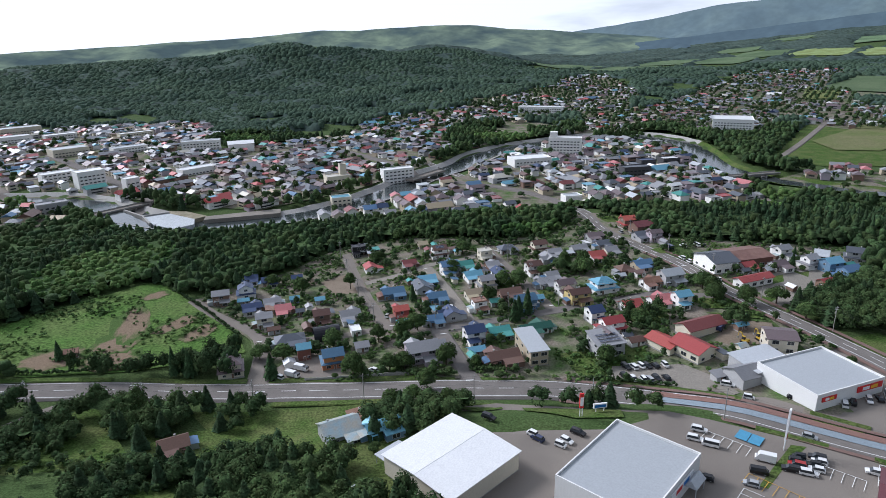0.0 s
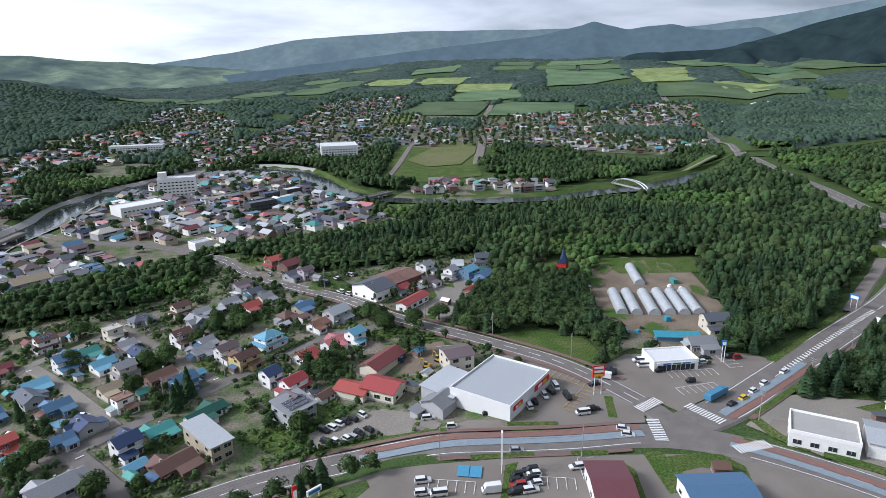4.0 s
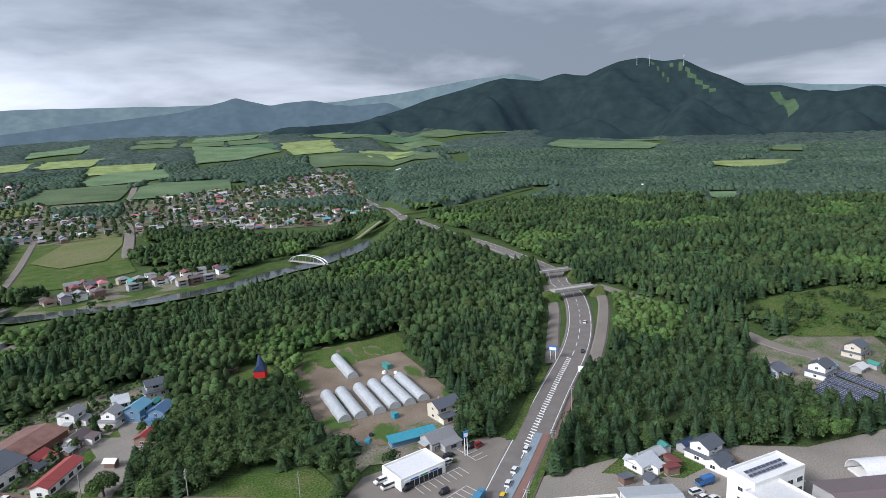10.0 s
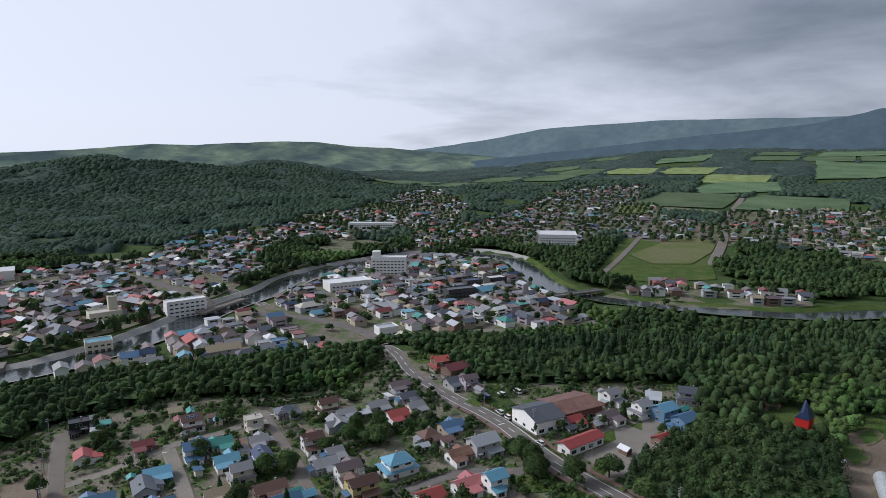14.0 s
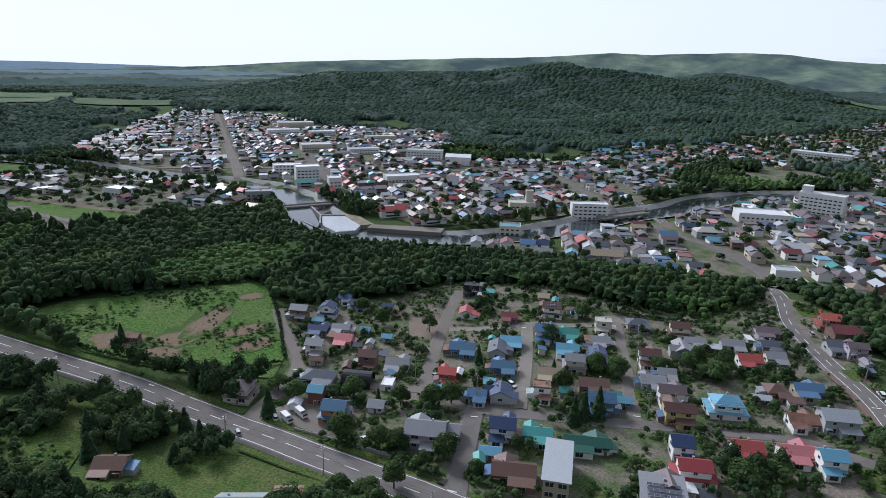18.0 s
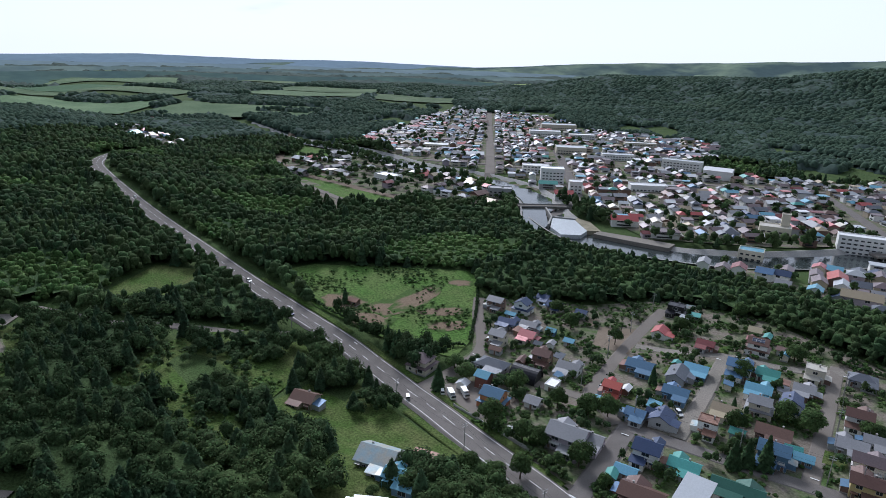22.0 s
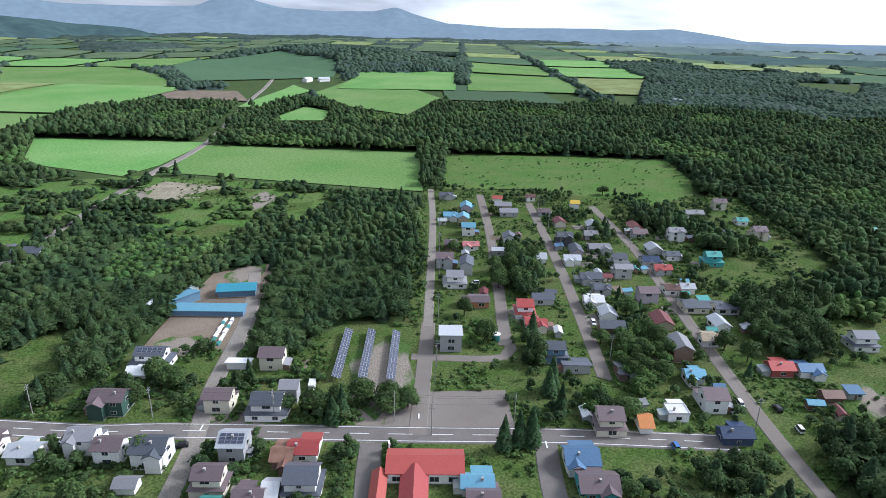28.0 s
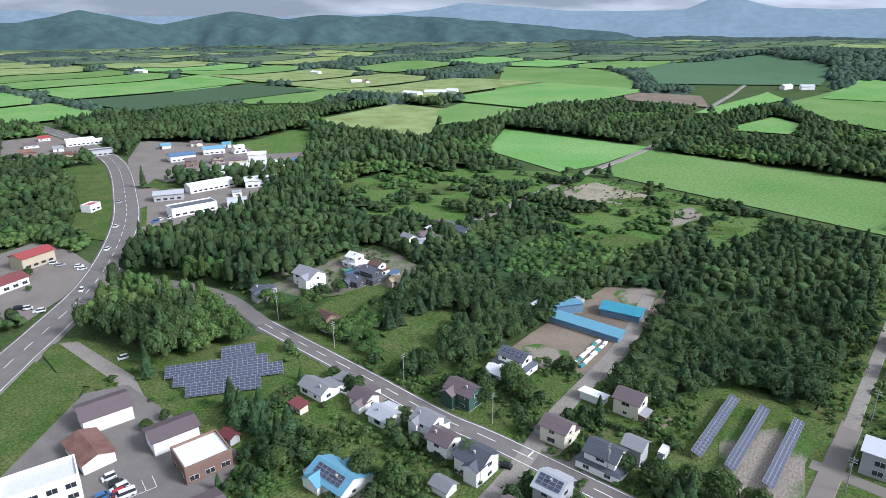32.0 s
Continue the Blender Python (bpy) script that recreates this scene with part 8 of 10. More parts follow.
mb.box(0, 0, 0, 52, 4, 0.6)
part("deck", mb, M["concrete"], ob)
for ox, oy, turn, ln, wide in ((360, 97, -45, 30, 6.5), (405, 121, -48, 24, 5.5)):
    ob = thing("overpass", "concrete road overpass across the highway", "bridge", pose(ox, oy, 0, 0, 0, turn))
    mb = MB()
    mb.box(0, 0, 5.3, ln, wide, 0.7)
    for y in (-0.3, 0.0, 0.3):
        mb.box(0, y * wide, 4.6, ln - 4, 0.5, 0.8)
    part("deck", mb, M["concrete"], ob)
    for s in (-1, 1):
        mb = MB()
        mb.box(0, s * wide / 2, 6.0, ln, 0.25, 0.9)
        part("parapet", mb, M["pole"], ob)
        mb = MB()
        mb.solid([(s * (ln / 2 + 5), -wide / 2 - 4, -0.5), (s * (ln / 2 + 5), wide / 2 + 4, -0.5), (s * (ln / 2 - 4), wide / 2 + 2, -0.5), (s * (ln / 2 - 4), -wide / 2 - 2, -0.5)][::-s],
                 [(s * (ln / 2 + 5), -wide / 2, 5.2), (s * (ln / 2 + 5), wide / 2, 5.2), (s * (ln / 2 - 1), wide / 2, 5.2), (s * (ln / 2 - 1), -wide / 2, 5.2)][::-s])
        part("abutment", mb, M["grass"], ob, "grassy ramp")
for name, poly, z0, key, label, what in (("water_basin", [(-321, 404), (-317, 415), (-307, 418), (-269, 379), (-256, 353), (-280, 363)], -15.75, "water", "dark still water above a concrete weir", "water"),
                                         ("weir_apron", [(-282, 399), (-267, 409), (-240, 391), (-235, 377), (-245, 366), (-264, 376)], -15.65, "foam", "pale foaming water over a concrete weir", "water"),
                                         ("sand_bank", [(-270, 416), (-255, 414), (-233, 399), (-240, 391), (-267, 409)], -15.55, "sand", "dry sandy bank beside the weir", "ground"),
                                         ("gravel_bank", [(-234, 398), (-208, 408), (-181, 417), (-178, 404), (-204, 396), (-232, 388)], -15.6, "gravel", "gravel bank beside the river", "ground")):
    mb = MB()
    mb.solid([(x, y, z0 - 4.0) for x, y in poly[::-1]], [(x, y, z0) for x, y in poly[::-1]])
    tagged(new(name, mb.mesh(name, [M[key]])), label, what, kind="structure")
for pts in ([(-322, 403), (-281, 362), (-255, 351)], [(-307, 419), (-283, 399), (-268, 378)], [(-283, 400), (-267, 410)]):
    mb = MB()
    for (ax, ay), (bx, by) in zip(pts, pts[1:]):
        n = Vector((ay - by, bx - ax)).normalized() * 0.7
        q = [(ax + n.x, ay + n.y), (bx + n.x, by + n.y), (bx - n.x, by - n.y), (ax - n.x, ay - n.y)][::-1]
        mb.solid([(x, y, -20) for x, y in q], [(x, y, -14.6) for x, y in q])
    tagged(new("basin_wall", mb.mesh("basin_wall", [M["concrete"]])), "grey concrete wall of a weir basin", "wall", kind="structure")

# ---- the riverside town: houses along rough rows ----
ROOFS_T = ("pale", "grey", "tan", "grey", "grey", "grey", "plum", "slate", "slate", "slate", "plum", "plum", "plum", "brown", "brown", "white", "grey", "plum", "pale", "tan", "navy", "blue", "sky", "red", "grey", "darkred", "pink", "teal", "grey", "slate", "plum", "cream")
WALLS_T = ("white", "cream", "white", "grey", "tan", "white", "mauve", "brown")
town_trees, town_count = [], 0
tr = random.Random(5)
DETAILED = []
for poly, ang, share in TOWNS:
    xs, ys = [p[0] for p in poly], [p[1] for p in poly]
    cx, cy, c, s = sum(xs) / len(xs), sum(ys) / len(ys), math.cos(radians(ang)), math.sin(radians(ang))
    span = int(max(max(xs) - min(xs), max(ys) - min(ys)) / 12) + 2
    for i in range(-span, span):
        for j in range(-span, span):
            u = i * 11.6 + 6 * (i // 6) + tr.uniform(-2, 2)
            v = j * 12.6 + 5 * (j // 2) + tr.uniform(-1.5, 1.5)
            px, py = cx + u * c - v * s, cy + u * s + v * c
            if not inside(np.array([px]), np.array([py]), poly)[0] or any(inside(np.array([px]), np.array([py]), q)[0] for q in WOODS):
                continue
            lump = math.sin(px * 0.021 + 1) * math.sin(py * 0.019 + 2) + tr.uniform(-0.6, 0.6)
            if tr.random() > share + 0.25 * lump:
                if tr.random() < (0.3 if share > 0.5 else 0.9):
                    town_trees.append((px, py))
                continue
            pa = np.array([px]), np.array([py])
            if seg_dist(*pa, RIVER)[0] < 27 or any(seg_dist(*pa, p)[0] < w / 2 + 5.5 for p, w in ROADS) or any(abs(px - hx) < hs / 2 + 7 and abs(py - hy) < hs / 2 + 7 for hx, hy, hs in HOUSES[-80:]):
                continue
            if tr.random() < (0.42 if share > 0.5 else 0.6):
                town_trees.append((px + tr.uniform(5, 8), py + tr.uniform(-7, 7)))
            w_, d_, st = tr.uniform(7.5, 12), tr.uniform(6.5, 9), tr.choice((1, 2, 2))
            if tr.random() < 0.06:
                w_, d_ = w_ * 1.9, d_ * 1.5
            DETAILED.append((math.hypot(px, py), px, py, ang + tr.choice((0, 90)) + tr.uniform(-5, 5), w_, d_, st, tr.choice(ROOFS_T), tr.choice(WALLS_T), tr.choice(("gable", "gable", "gable", "hip", "flat"))))
DETAILED.sort()


def town_house(x, y, turn, w, d, st, roof, wall, kind):
    """A plainer house of the town across the river."""
    rise = {"gable": 0.26, "hip": 0.26, "flat": 0.05}[kind] * d
    h = 3.0 if st == 1 else 5.3
    ob = thing("house", f"{'two-storey' if st == 2 else 'low'} {COLOUR[wall]} {'town' if y > 0 else 'village'} house with {COLOUR[roof]} roof", "house", pose(x, y, zat(x, y), 0, 0, turn), "town houses" if y > 0 else "village houses")
    part("wall", body_mesh(w, d, h, rise, kind), [M["wall_" + wall], M["concrete"]], ob)
    part("roof", roof_mesh(w, d, rise, kind), M["roof_" + roof], ob, at=(0, 0, h))
    for sgn in (-1, 1):
        for k in range(1, 2) if st == 2 else range(1):
            win = part("window", WINDOWS[2], None, ob, at=(tr.uniform(-0.2, 0.2) * w, sgn * (d / 2 + 0.02), 0.9 + 2.7 * k))
            if sgn > 0:
                win.rotation_euler = (0, 0, math.pi)


for row in DETAILED[:50]:
    town_house(*row[1:])
# plainer houses that fill the rows of the southern settlement
sr, filled = random.Random(17), 0
for a, b in (((-150, -122), (-268, -241)), ((-158, -86), (-280, -210)), ((-165, -34), (-296, -166))):
    va, vb = Vector(a), Vector(b)
    w_ = (vb - va).normalized()
    for i in range(int((vb - va).length / 12)):
        for s in (1, -1):
            p = va + w_ * (6 + 12 * i + sr.uniform(-2, 2)) + s * sr.uniform(9.5, 13) * Vector((-w_.y, w_.x))
            if filled < 34 and all(math.hypot(p.x - hx, p.y - hy) > hs * 0.5 + 6.5 for hx, hy, hs in HOUSES) and sr.random() < 0.75 and all(((p.x - cx) ** 2 + (p.y - cy) ** 2) ** 0.5 > ca * 0.8 for cx, cy, ca, _, _ in COPSES) and all(seg_dist(np.array([p.x]), np.array([p.y]), q)[0] > rw / 2 + 5 for q, rw in ROADS):
                w, d = sr.uniform(7, 10), sr.uniform(5.5, 7)
                town_house(p.x, p.y, sr.choice((45, 135)) + sr.uniform(-4, 4), w, d, sr.choice((1, 1, 2)), sr.choice(("slate", "grey", "plum", "pale", "brown", "grey", "blue", "darkred", "slate", "sky")), sr.choice(WALLS_T), "gable")
                HOUSES.append((p.x, p.y, max(w, d)))
                filled += 1
FAR_KEYS = sorted(set(ROOFS_T)), sorted(set(WALLS_T))
mats = [M["roof_" + k] for k in FAR_KEYS[0]] + [M["wall_" + k] for k in FAR_KEYS[1]] + [M["glass"]]
mb = MB()
for _, x, y, turn, w, d, st, roof, wall, kind in DETAILED[50:]:
    z, h = zat(x, y), 3.0 if st == 1 else 5.3
    c, s = math.cos(radians(turn)), math.sin(radians(turn))
    put = lambda a, b, e: (x + a * c - b * s, y + a * s + b * c, z + e)
    a, b, ri, wi = w / 2, d / 2, FAR_KEYS[0].index(roof), len(FAR_KEYS[0]) + FAR_KEYS[1].index(wall)
    ring = [(-a, -b), (a, -b), (a, b), (-a, b)]
    mb.solid([put(*p, -1) for p in ring], [put(*p, h) for p in ring], wi)
    rise = 0.05 * d if kind == "flat" else 0.26 * d
    a, b = a + 0.5, b + 0.5
    k = a if kind == "gable" else (a * 0.97 if kind == "flat" else max(a - b, 0.4))
    e = 0.97 * b if kind == "flat" else 0.05
    mb.solid([put(-a, -b, h - 0.1), put(a, -b, h - 0.1), put(a, b, h - 0.1), put(-a, b, h - 0.1)], [put(-k, -e, h + rise), put(k, -e, h + rise), put(k, e, h + rise), put(-k, e, h + rise)], ri)
    for sg in (-1, 1):
        for q in range(2 if st == 2 else 1):
            z0, o = 0.9 + 2.7 * q, sg * (d / 2 + 0.06)
            pts = [put(-w * 0.3, o, z0), put(w * 0.25, o, z0), put(w * 0.25, o, z0 + 1.2), put(-w * 0.3, o, z0 + 1.2)]
            mb.poly(pts if sg < 0 else pts[::-1], len(mats) - 1)
far_houses = new("town_houses", mb.mesh("town_houses", mats))
tagged(far_houses, "crowded low houses with coloured metal roofs", "houses", kind="stuff")
tt = np.array(town_trees)
n = len(tt)
stand("town_trees", tt, rng.uniform(5, 11, n), rng.uniform(6, 11, n), rng.integers(0, len(SMALL_BROAD), n), SMALL_BROAD, M["wood_leaf"], "green trees between the town houses")

for row in ((-10, -308, 40, 9, 7, 1, "gable", "plum", "white"), (-22, -322, 40, 10, 7, 1, "gable", "slate", "grey"), (-1, -299, 130, 8, 6, 2, "gable", "grey", "white"), (-28, -312, 40, 8, 4, 1, "gable", "white", "white")):
    house(*row)

# ---- solar arrays ----
mb = MB()
ring = [(-0.78, -0.48), (0.78, -0.48), (0.78, 0.48), (-0.78, 0.48)]
inn = [(-0.74, -0.44), (0.74, -0.44), (0.74, 0.44), (-0.74, 0.44)]
mb.v = [(*p, 0) for p in ring] + [(*p, 0.05) for p in ring] + [(*p, 0.044) for p in inn]
mb.f = [(3, 2, 1, 0), (8, 9, 10, 11)] + [(i, (i + 1) % 4, 4 + (i + 1) % 4, 4 + i) for i in range(4)] + [(4 + i, 4 + (i + 1) % 4, 8 + (i + 1) % 4, 8 + i) for i in range(4)]
mb.m = [1, 0] + [1] * 8
PANEL = mb.mesh("panel", [M["pv"], M["steel"]])


def solar(ax, ay, bx, by, rows, tilt, label):
    """A row of panels on posts, from a to b, that faces right of that way."""
    ln, tn = math.hypot(bx - ax, by - ay), math.atan2(by - ay, bx - ax)
    ob = thing("solar_array", label, "solar panels", pose((ax + bx) / 2, (ay + by) / 2, 0, 0, 0, math.degrees(tn)), "solar arrays")
    n = int(ln / 1.62)
    ct, st = math.cos(radians(tilt)), math.sin(radians(tilt))
    for i in range(n):
        for j in range(rows):
            v = (j - (rows - 1) / 2) * 1.0
            p = part("panel", PANEL, None, ob, at=((i - (n - 1) / 2) * 1.62, v * ct, 1.9 + v * st))
            p.rotation_euler = (radians(tilt), 0, 0)
    mb = MB()
    for i in range(0, n + 1, 3):
        x = (i - n / 2) * 1.62
        mb.tube((x, -rows * 0.3, -0.3), (x, -rows * 0.3, 1.85 - rows * 0.3 * st), 0.06, 0.06, 5)
        mb.tube((x, rows * 0.3, -0.3), (x, rows * 0.3, 1.85 + rows * 0.3 * st), 0.06, 0.06, 5)
    part("support", mb, M["steel"], ob)


DARK_PV = "row of dark blue solar panels on steel posts"
solar(-71, -124, -95, -149, 3, 20, DARK_PV)
solar(-77, -118, -101, -143, 3, 20, DARK_PV)
solar(-83, -111, -107, -136, 3, 20, DARK_PV)
for k, (ax, ay, bx, by) in enumerate(((67, -190.5, 54.5, -193.5), (82, -179, 49, -185.5), (77, -173.5, 43.5, -179.5), (71.5, -167.5, 49, -171))):
    solar(bx, by, ax, ay, 5, -25, "row of blue solar panels with white frames")
for ax, ay, bx, by in ((248, -26, 224, -48), (255, -28, 232, -50), (262, -31, 240, -52), (269, -36, 250, -54)):
    solar(ax, ay, bx, by, 4, 18, DARK_PV)
# panels on the roofs of some houses, on the slope that faces the sun's half of the sky
for px, py, cols, rows in ((8.5, -114, 6, 3), (-34, -116, 5, 3), (-30.5, -183, 5, 2), (-65.2, 267.0, 3, 2)):
    hx, hy, hob, hw, hd, hh, hrise, hkind = min((q for q in HOUSE_OBS if q[7] == "gable"), key=lambda q: math.hypot(q[0] - px, q[1] - py))
    face = -1 if (hob.matrix_world.inverted() @ Vector((0, 0, 0))).y < 0 else 1
    slope = math.atan2(hrise, hd / 2)
    cols, rows = min(cols, int(hw / 1.62)), min(rows, max(1, int(hd / 2 / math.cos(slope))))
    for i in range(cols):
        for j in range(rows):
            v = hd * 0.25 + (j - (rows - 1) / 2) * 1.0 * math.cos(slope)
            p = part("panel", PANEL, None, hob, "dark blue solar panel", at=((i - (cols - 1) / 2) * 1.62, face * v, hh + hrise * (1 - 2 * v / hd) + 0.26))
            p.rotation_euler = (-face * slope, 0, 0)
for i in range(9):
    for j in range(2):
        p = part("solar_panel", PANEL, None, apt, "dark blue solar panel", at=(-7.5 + i * 1.64, -1.2 + j * 1.5, 11.6 + 0.35 * (j % 2)))
        p.rotation_euler = (radians(14), 0, 0)
for px, n in ((0.0, 3), (4.0, 3)):
    for i in range(n):
        for j in range(3):
            p = part("solar_panel", PANEL, None, solar_house, at=(-3.5 + px + i * 1.62, -3 + j * 1.9, 6.45 + j * 0.285))
            p.rotation_euler = (radians(8.5), 0, 0)

# ---- greenhouses ----
mb = MB()
L_, n = 28.0, 12
arc = [(2.6 * math.cos(math.pi * i / n), 2.9 * math.sin(math.pi * i / n) ** 0.8) for i in range(n + 1)]
for (y0, z0), (y1, z1) in zip(arc, arc[1:]):
    mb.poly([(-L_ / 2, y0, z0), (L_ / 2, y0, z0), (L_ / 2, y1, z1), (-L_ / 2, y1, z1)])
for s in (-1, 1):
    mb.poly([(s * L_ / 2, y, z) for y, z in (arc if s > 0 else arc[::-1])])
COVER = mb.mesh("film_cover", [M["plastic"]])
mb = MB()
for k in range(19):
    x = -L_ / 2 + L_ * k / 18
    for (y0, z0), (y1, z1) in zip(arc[::2], arc[2::2]):
        mb.tube((x, y0 * 1.01, z0 * 1.01), (x, y1 * 1.01, z1 * 1.01), 0.05, 0.05, 4)
HOOPS = mb.mesh("hoop", [M["steel"]])
GH = [(171, 148), (176, 144), (182, 139), (188, 135.5), (193, 131.5), (198.5, 128), (209, 169)]
for k, (x, y) in enumerate(GH):
    ob = thing("greenhouse", "arched plastic film greenhouse tunnel on bare soil", "greenhouse", pose(x, y, 0, 0, 0, 50), "greenhouses")
    part("film_cover", COVER, None, ob)
    part("hoop", HOOPS, None, ob)
block("shed", "long open shed with a blue tarpaulin roof", "shed", 158, 106, -40, 17, 4, 2.4, "shed", "tarp", "wall_blue", 0, 0.5)

# ---- vehicles ----
CAR_COL = {"white": (0.75, 0.75, 0.74), "black": (0.02, 0.02, 0.022), "silver": (0.38, 0.39, 0.40), "red": (0.35, 0.03, 0.03), "navy": (0.03, 0.04, 0.09), "blue": (0.05, 0.16, 0.4), "yellow": (0.75, 0.5, 0.04), "tank": (0.08, 0.25, 0.40)}
for k, c in CAR_COL.items():
    M["car_" + k] = mat("car_paint_" + k, c, 0.25, 0.2, vary=0.05)
mb = MB()
mb.tube((0, -0.11, 0), (0, 0.11, 0), 0.31, 0.31, 12, 0)
mb.tube((0, -0.12, 0), (0, 0.12, 0), 0.17, 0.17, 8, 1)
WHEEL = mb.mesh("wheel", [M["tyre"], M["steel"]])
PROFILE = {  # length, width, wheelbase, outline of the body, outline of the cabin
    "hatch": (4.1, 1.7, 2.5, [(-2.05, 0.3), (2.05, 0.3), (2.05, 0.72), (1.2, 0.92), (-2.0, 0.95)], [(-1.85, 0.93), (1.15, 0.9), (0.45, 1.5), (-1.55, 1.52)]),
    "wagon": (4.6, 1.78, 2.7, [(-2.3, 0.32), (2.3, 0.32), (2.3, 0.8), (1.4, 1.02), (-2.25, 1.05)], [(-2.15, 1.03), (1.3, 1.0), (0.6, 1.65), (-1.95, 1.68)]),
    "kei": (3.4, 1.48, 2.4, [(-1.7, 0.28), (1.7, 0.28), (1.7, 0.85), (1.25, 1.0), (-1.68, 1.02)], [(-1.62, 1.0), (1.2, 0.98), (0.75, 1.72), (-1.5, 1.74)]),
    "van": (4.7, 1.75, 2.6, [(-2.35, 0.32), (2.35, 0.32), (2.35, 0.95), (2.05, 1.15), (-2.33, 1.2)], [(-2.3, 1.18), (2.0, 1.12), (1.5, 1.92), (-2.2, 1.95)]),
    "camper": (5.2, 2.0, 3.0, [(-2.6, 0.4), (2.6, 0.4), (2.6, 1.0), (2.2, 1.3), (1.5, 2.5), (-2.6, 2.6)], [(0.9, 1.3), (2.22, 1.28), (1.75, 2.05), (0.9, 2.1)]),
    "truck": (6.0, 2.1, 3.4, [(-3.0, 0.75), (1.15, 0.75), (1.15, 2.6), (-3.0, 2.6)], [(1.3, 0.7), (3.0, 0.7), (2.85, 2.1), (1.3, 2.15)]),
    "tanker": (11.0, 2.4, 6.5, [(-5.5, 0.9), (2.9, 0.9), (2.9, 2.9), (2.6, 3.1), (-5.2, 3.1), (-5.5, 2.9)], [(3.2, 0.8), (5.5, 0.8), (5.3, 2.6), (3.2, 2.8)])}
CAR_MESH = {}


def slab(outline, half, taper, mi=0, roof=None):
    """A car's form: a side outline given width; the upper part leans in."""
    mb = MB()
    top = max(z for _, z in outline)
    low = min(z for _, z in outline)
    wide = lambda z: half * (1 - taper * (z - low) / (top - low))
    mb.solid([(x, -wide(z), z) for x, z in outline], [(x, wide(z), z) for x, z in outline], mi)
    return mb


def car(x, y, turn, colour, kind):
    ln, w, wb, body, cabin = PROFILE[kind]
    key = kind, colour
    if key not in CAR_MESH:
        paint = M["car_" + colour]
        me_b = slab(body, w / 2, 0.06).mesh("body", [paint])
        top = max(z for _, z in cabin)
        xs = [px for px, z in cabin if z > top - 0.12]
        mb = slab(cabin, w / 2 - 0.03, 0.2, 0)
        mb.box((min(xs) + max(xs)) / 2, 0, top - 0.015, (max(xs) - min(xs)) * 1.0 + 0.05, w * 0.78, 0.06, 1)
        if kind in ("truck", "tanker"):
            mb.box(max(px for px, z in cabin) - 0.04, 0, 1.5, 0.12, w * 0.8, 0.6, 1)
        me_c = mb.mesh("cabin", [M["glass"], paint] if kind not in ("truck", "tanker") else [paint, M["glass"]])
        CAR_MESH[key] = me_b, me_c
    what = {"van": "van", "truck": "lorry", "tanker": "tanker lorry", "camper": "camper van"}.get(kind, "car")
    name = "blue" if colour == "tank" else colour
    ob = thing(what.replace(" ", "_"), f"{name} {what} standing on asphalt or gravel", what, pose(x, y, zat(x, y) + 0.12, 0, 0, turn), "vehicles")
    me_b, me_c = CAR_MESH[key]
    part("body", me_b, None, ob)
    part("cabin", me_c, None, ob)
    for sx in (-1, 1):
        for sy in (-1, 1):
            part("wheel", WHEEL, None, ob, at=(sx * wb / 2, sy * (w / 2 - 0.1), 0.31))


car(48.1, 127.2, 158, "white", "wagon")
car(45.8, 119.5, -23, "white", "wagon")
car(48.3, 109.6, -25, "white", "kei")
car(61.6, 107.6, -25, "black", "hatch")
car(74.6, 102.5, 66, "white", "wagon")
car(77.6, 103.1, 71, "black", "kei")
car(83.4, 104.4, 248, "white", "hatch")
car(87.1, 105.2, 76, "black", "hatch")
car(90.6, 106.6, 245, "white", "van")
car(89.0, 99.3, 249, "black", "van")
car(102.7, 99.9, 155, "black", "hatch")
car(85.7, 89.0, 156, "white", "van")
car(90.1, 88.7, -22, "black", "wagon")
car(114.8, 102.6, 239, "black", "van")
car(24.8, 90.2, -25, "white", "wagon")
car(22.0, 85.9, -26, "white", "wagon")
car(25.3, 83.1, 154, "white", "van")
car(37.4, 76.1, 153, "white", "camper")
car(33.4, 71.0, -19, "black", "van")
car(29.2, 66.3, 153, "silver", "hatch")
car(18.5, 68.9, 152, "black", "hatch")
car(46.9, 76.8, 160, "black", "kei")
car(45.7, 75.0, -21, "black", "wagon")
car(44.7, 73.5, 153, "red", "wagon")
car(42.2, 71.9, 158, "black", "wagon")
car(51.8, 76.5, 152, "black", "wagon")
car(51.3, 74.7, 152, "white", "hatch")
car(49.8, 73.1, -23, "black", "kei")
car(48.8, 71.5, 154, "white", "hatch")
car(45.9, 70.1, -21, "white", "wagon")
car(63.3, 70.0, 154, "white", "wagon")
car(54.8, 85.9, -33, "silver", "hatch")
car(88.9, 75.4, -45, "white", "hatch")
car(87.5, 72.3, -45, "white", "hatch")
car(-36.4, 98.4, -35, "black", "wagon")
car(-24.2, 89.4, 139, "white", "kei")
car(-23.0, 87.1, 137, "navy", "hatch")
car(-10.8, 89.6, -37, "black", "wagon")
car(-14.8, 85.9, -45, "white", "hatch")
car(-16.9, 83.8, -35, "white", "kei")
car(-72.6, 65.4, -40, "white", "kei")
car(16.1, 136.2, 293, "black", "wagon")
car(18.7, 136.0, 110, "white", "wagon")
car(21.6, 135.8, 293, "white", "kei")
car(23.7, 136.0, 294, "black", "hatch")
car(26.5, 135.8, 110, "black", "hatch")
car(30.1, 135.7, 286, "white", "kei")
car(14.0, 129.4, 292, "black", "wagon")
car(16.5, 127.7, 287, "white", "hatch")
car(19.6, 127.1, 104, "white", "kei")
car(21.5, 126.7, 111, "silver", "wagon")
car(24.4, 127.3, 286, "black", "hatch")
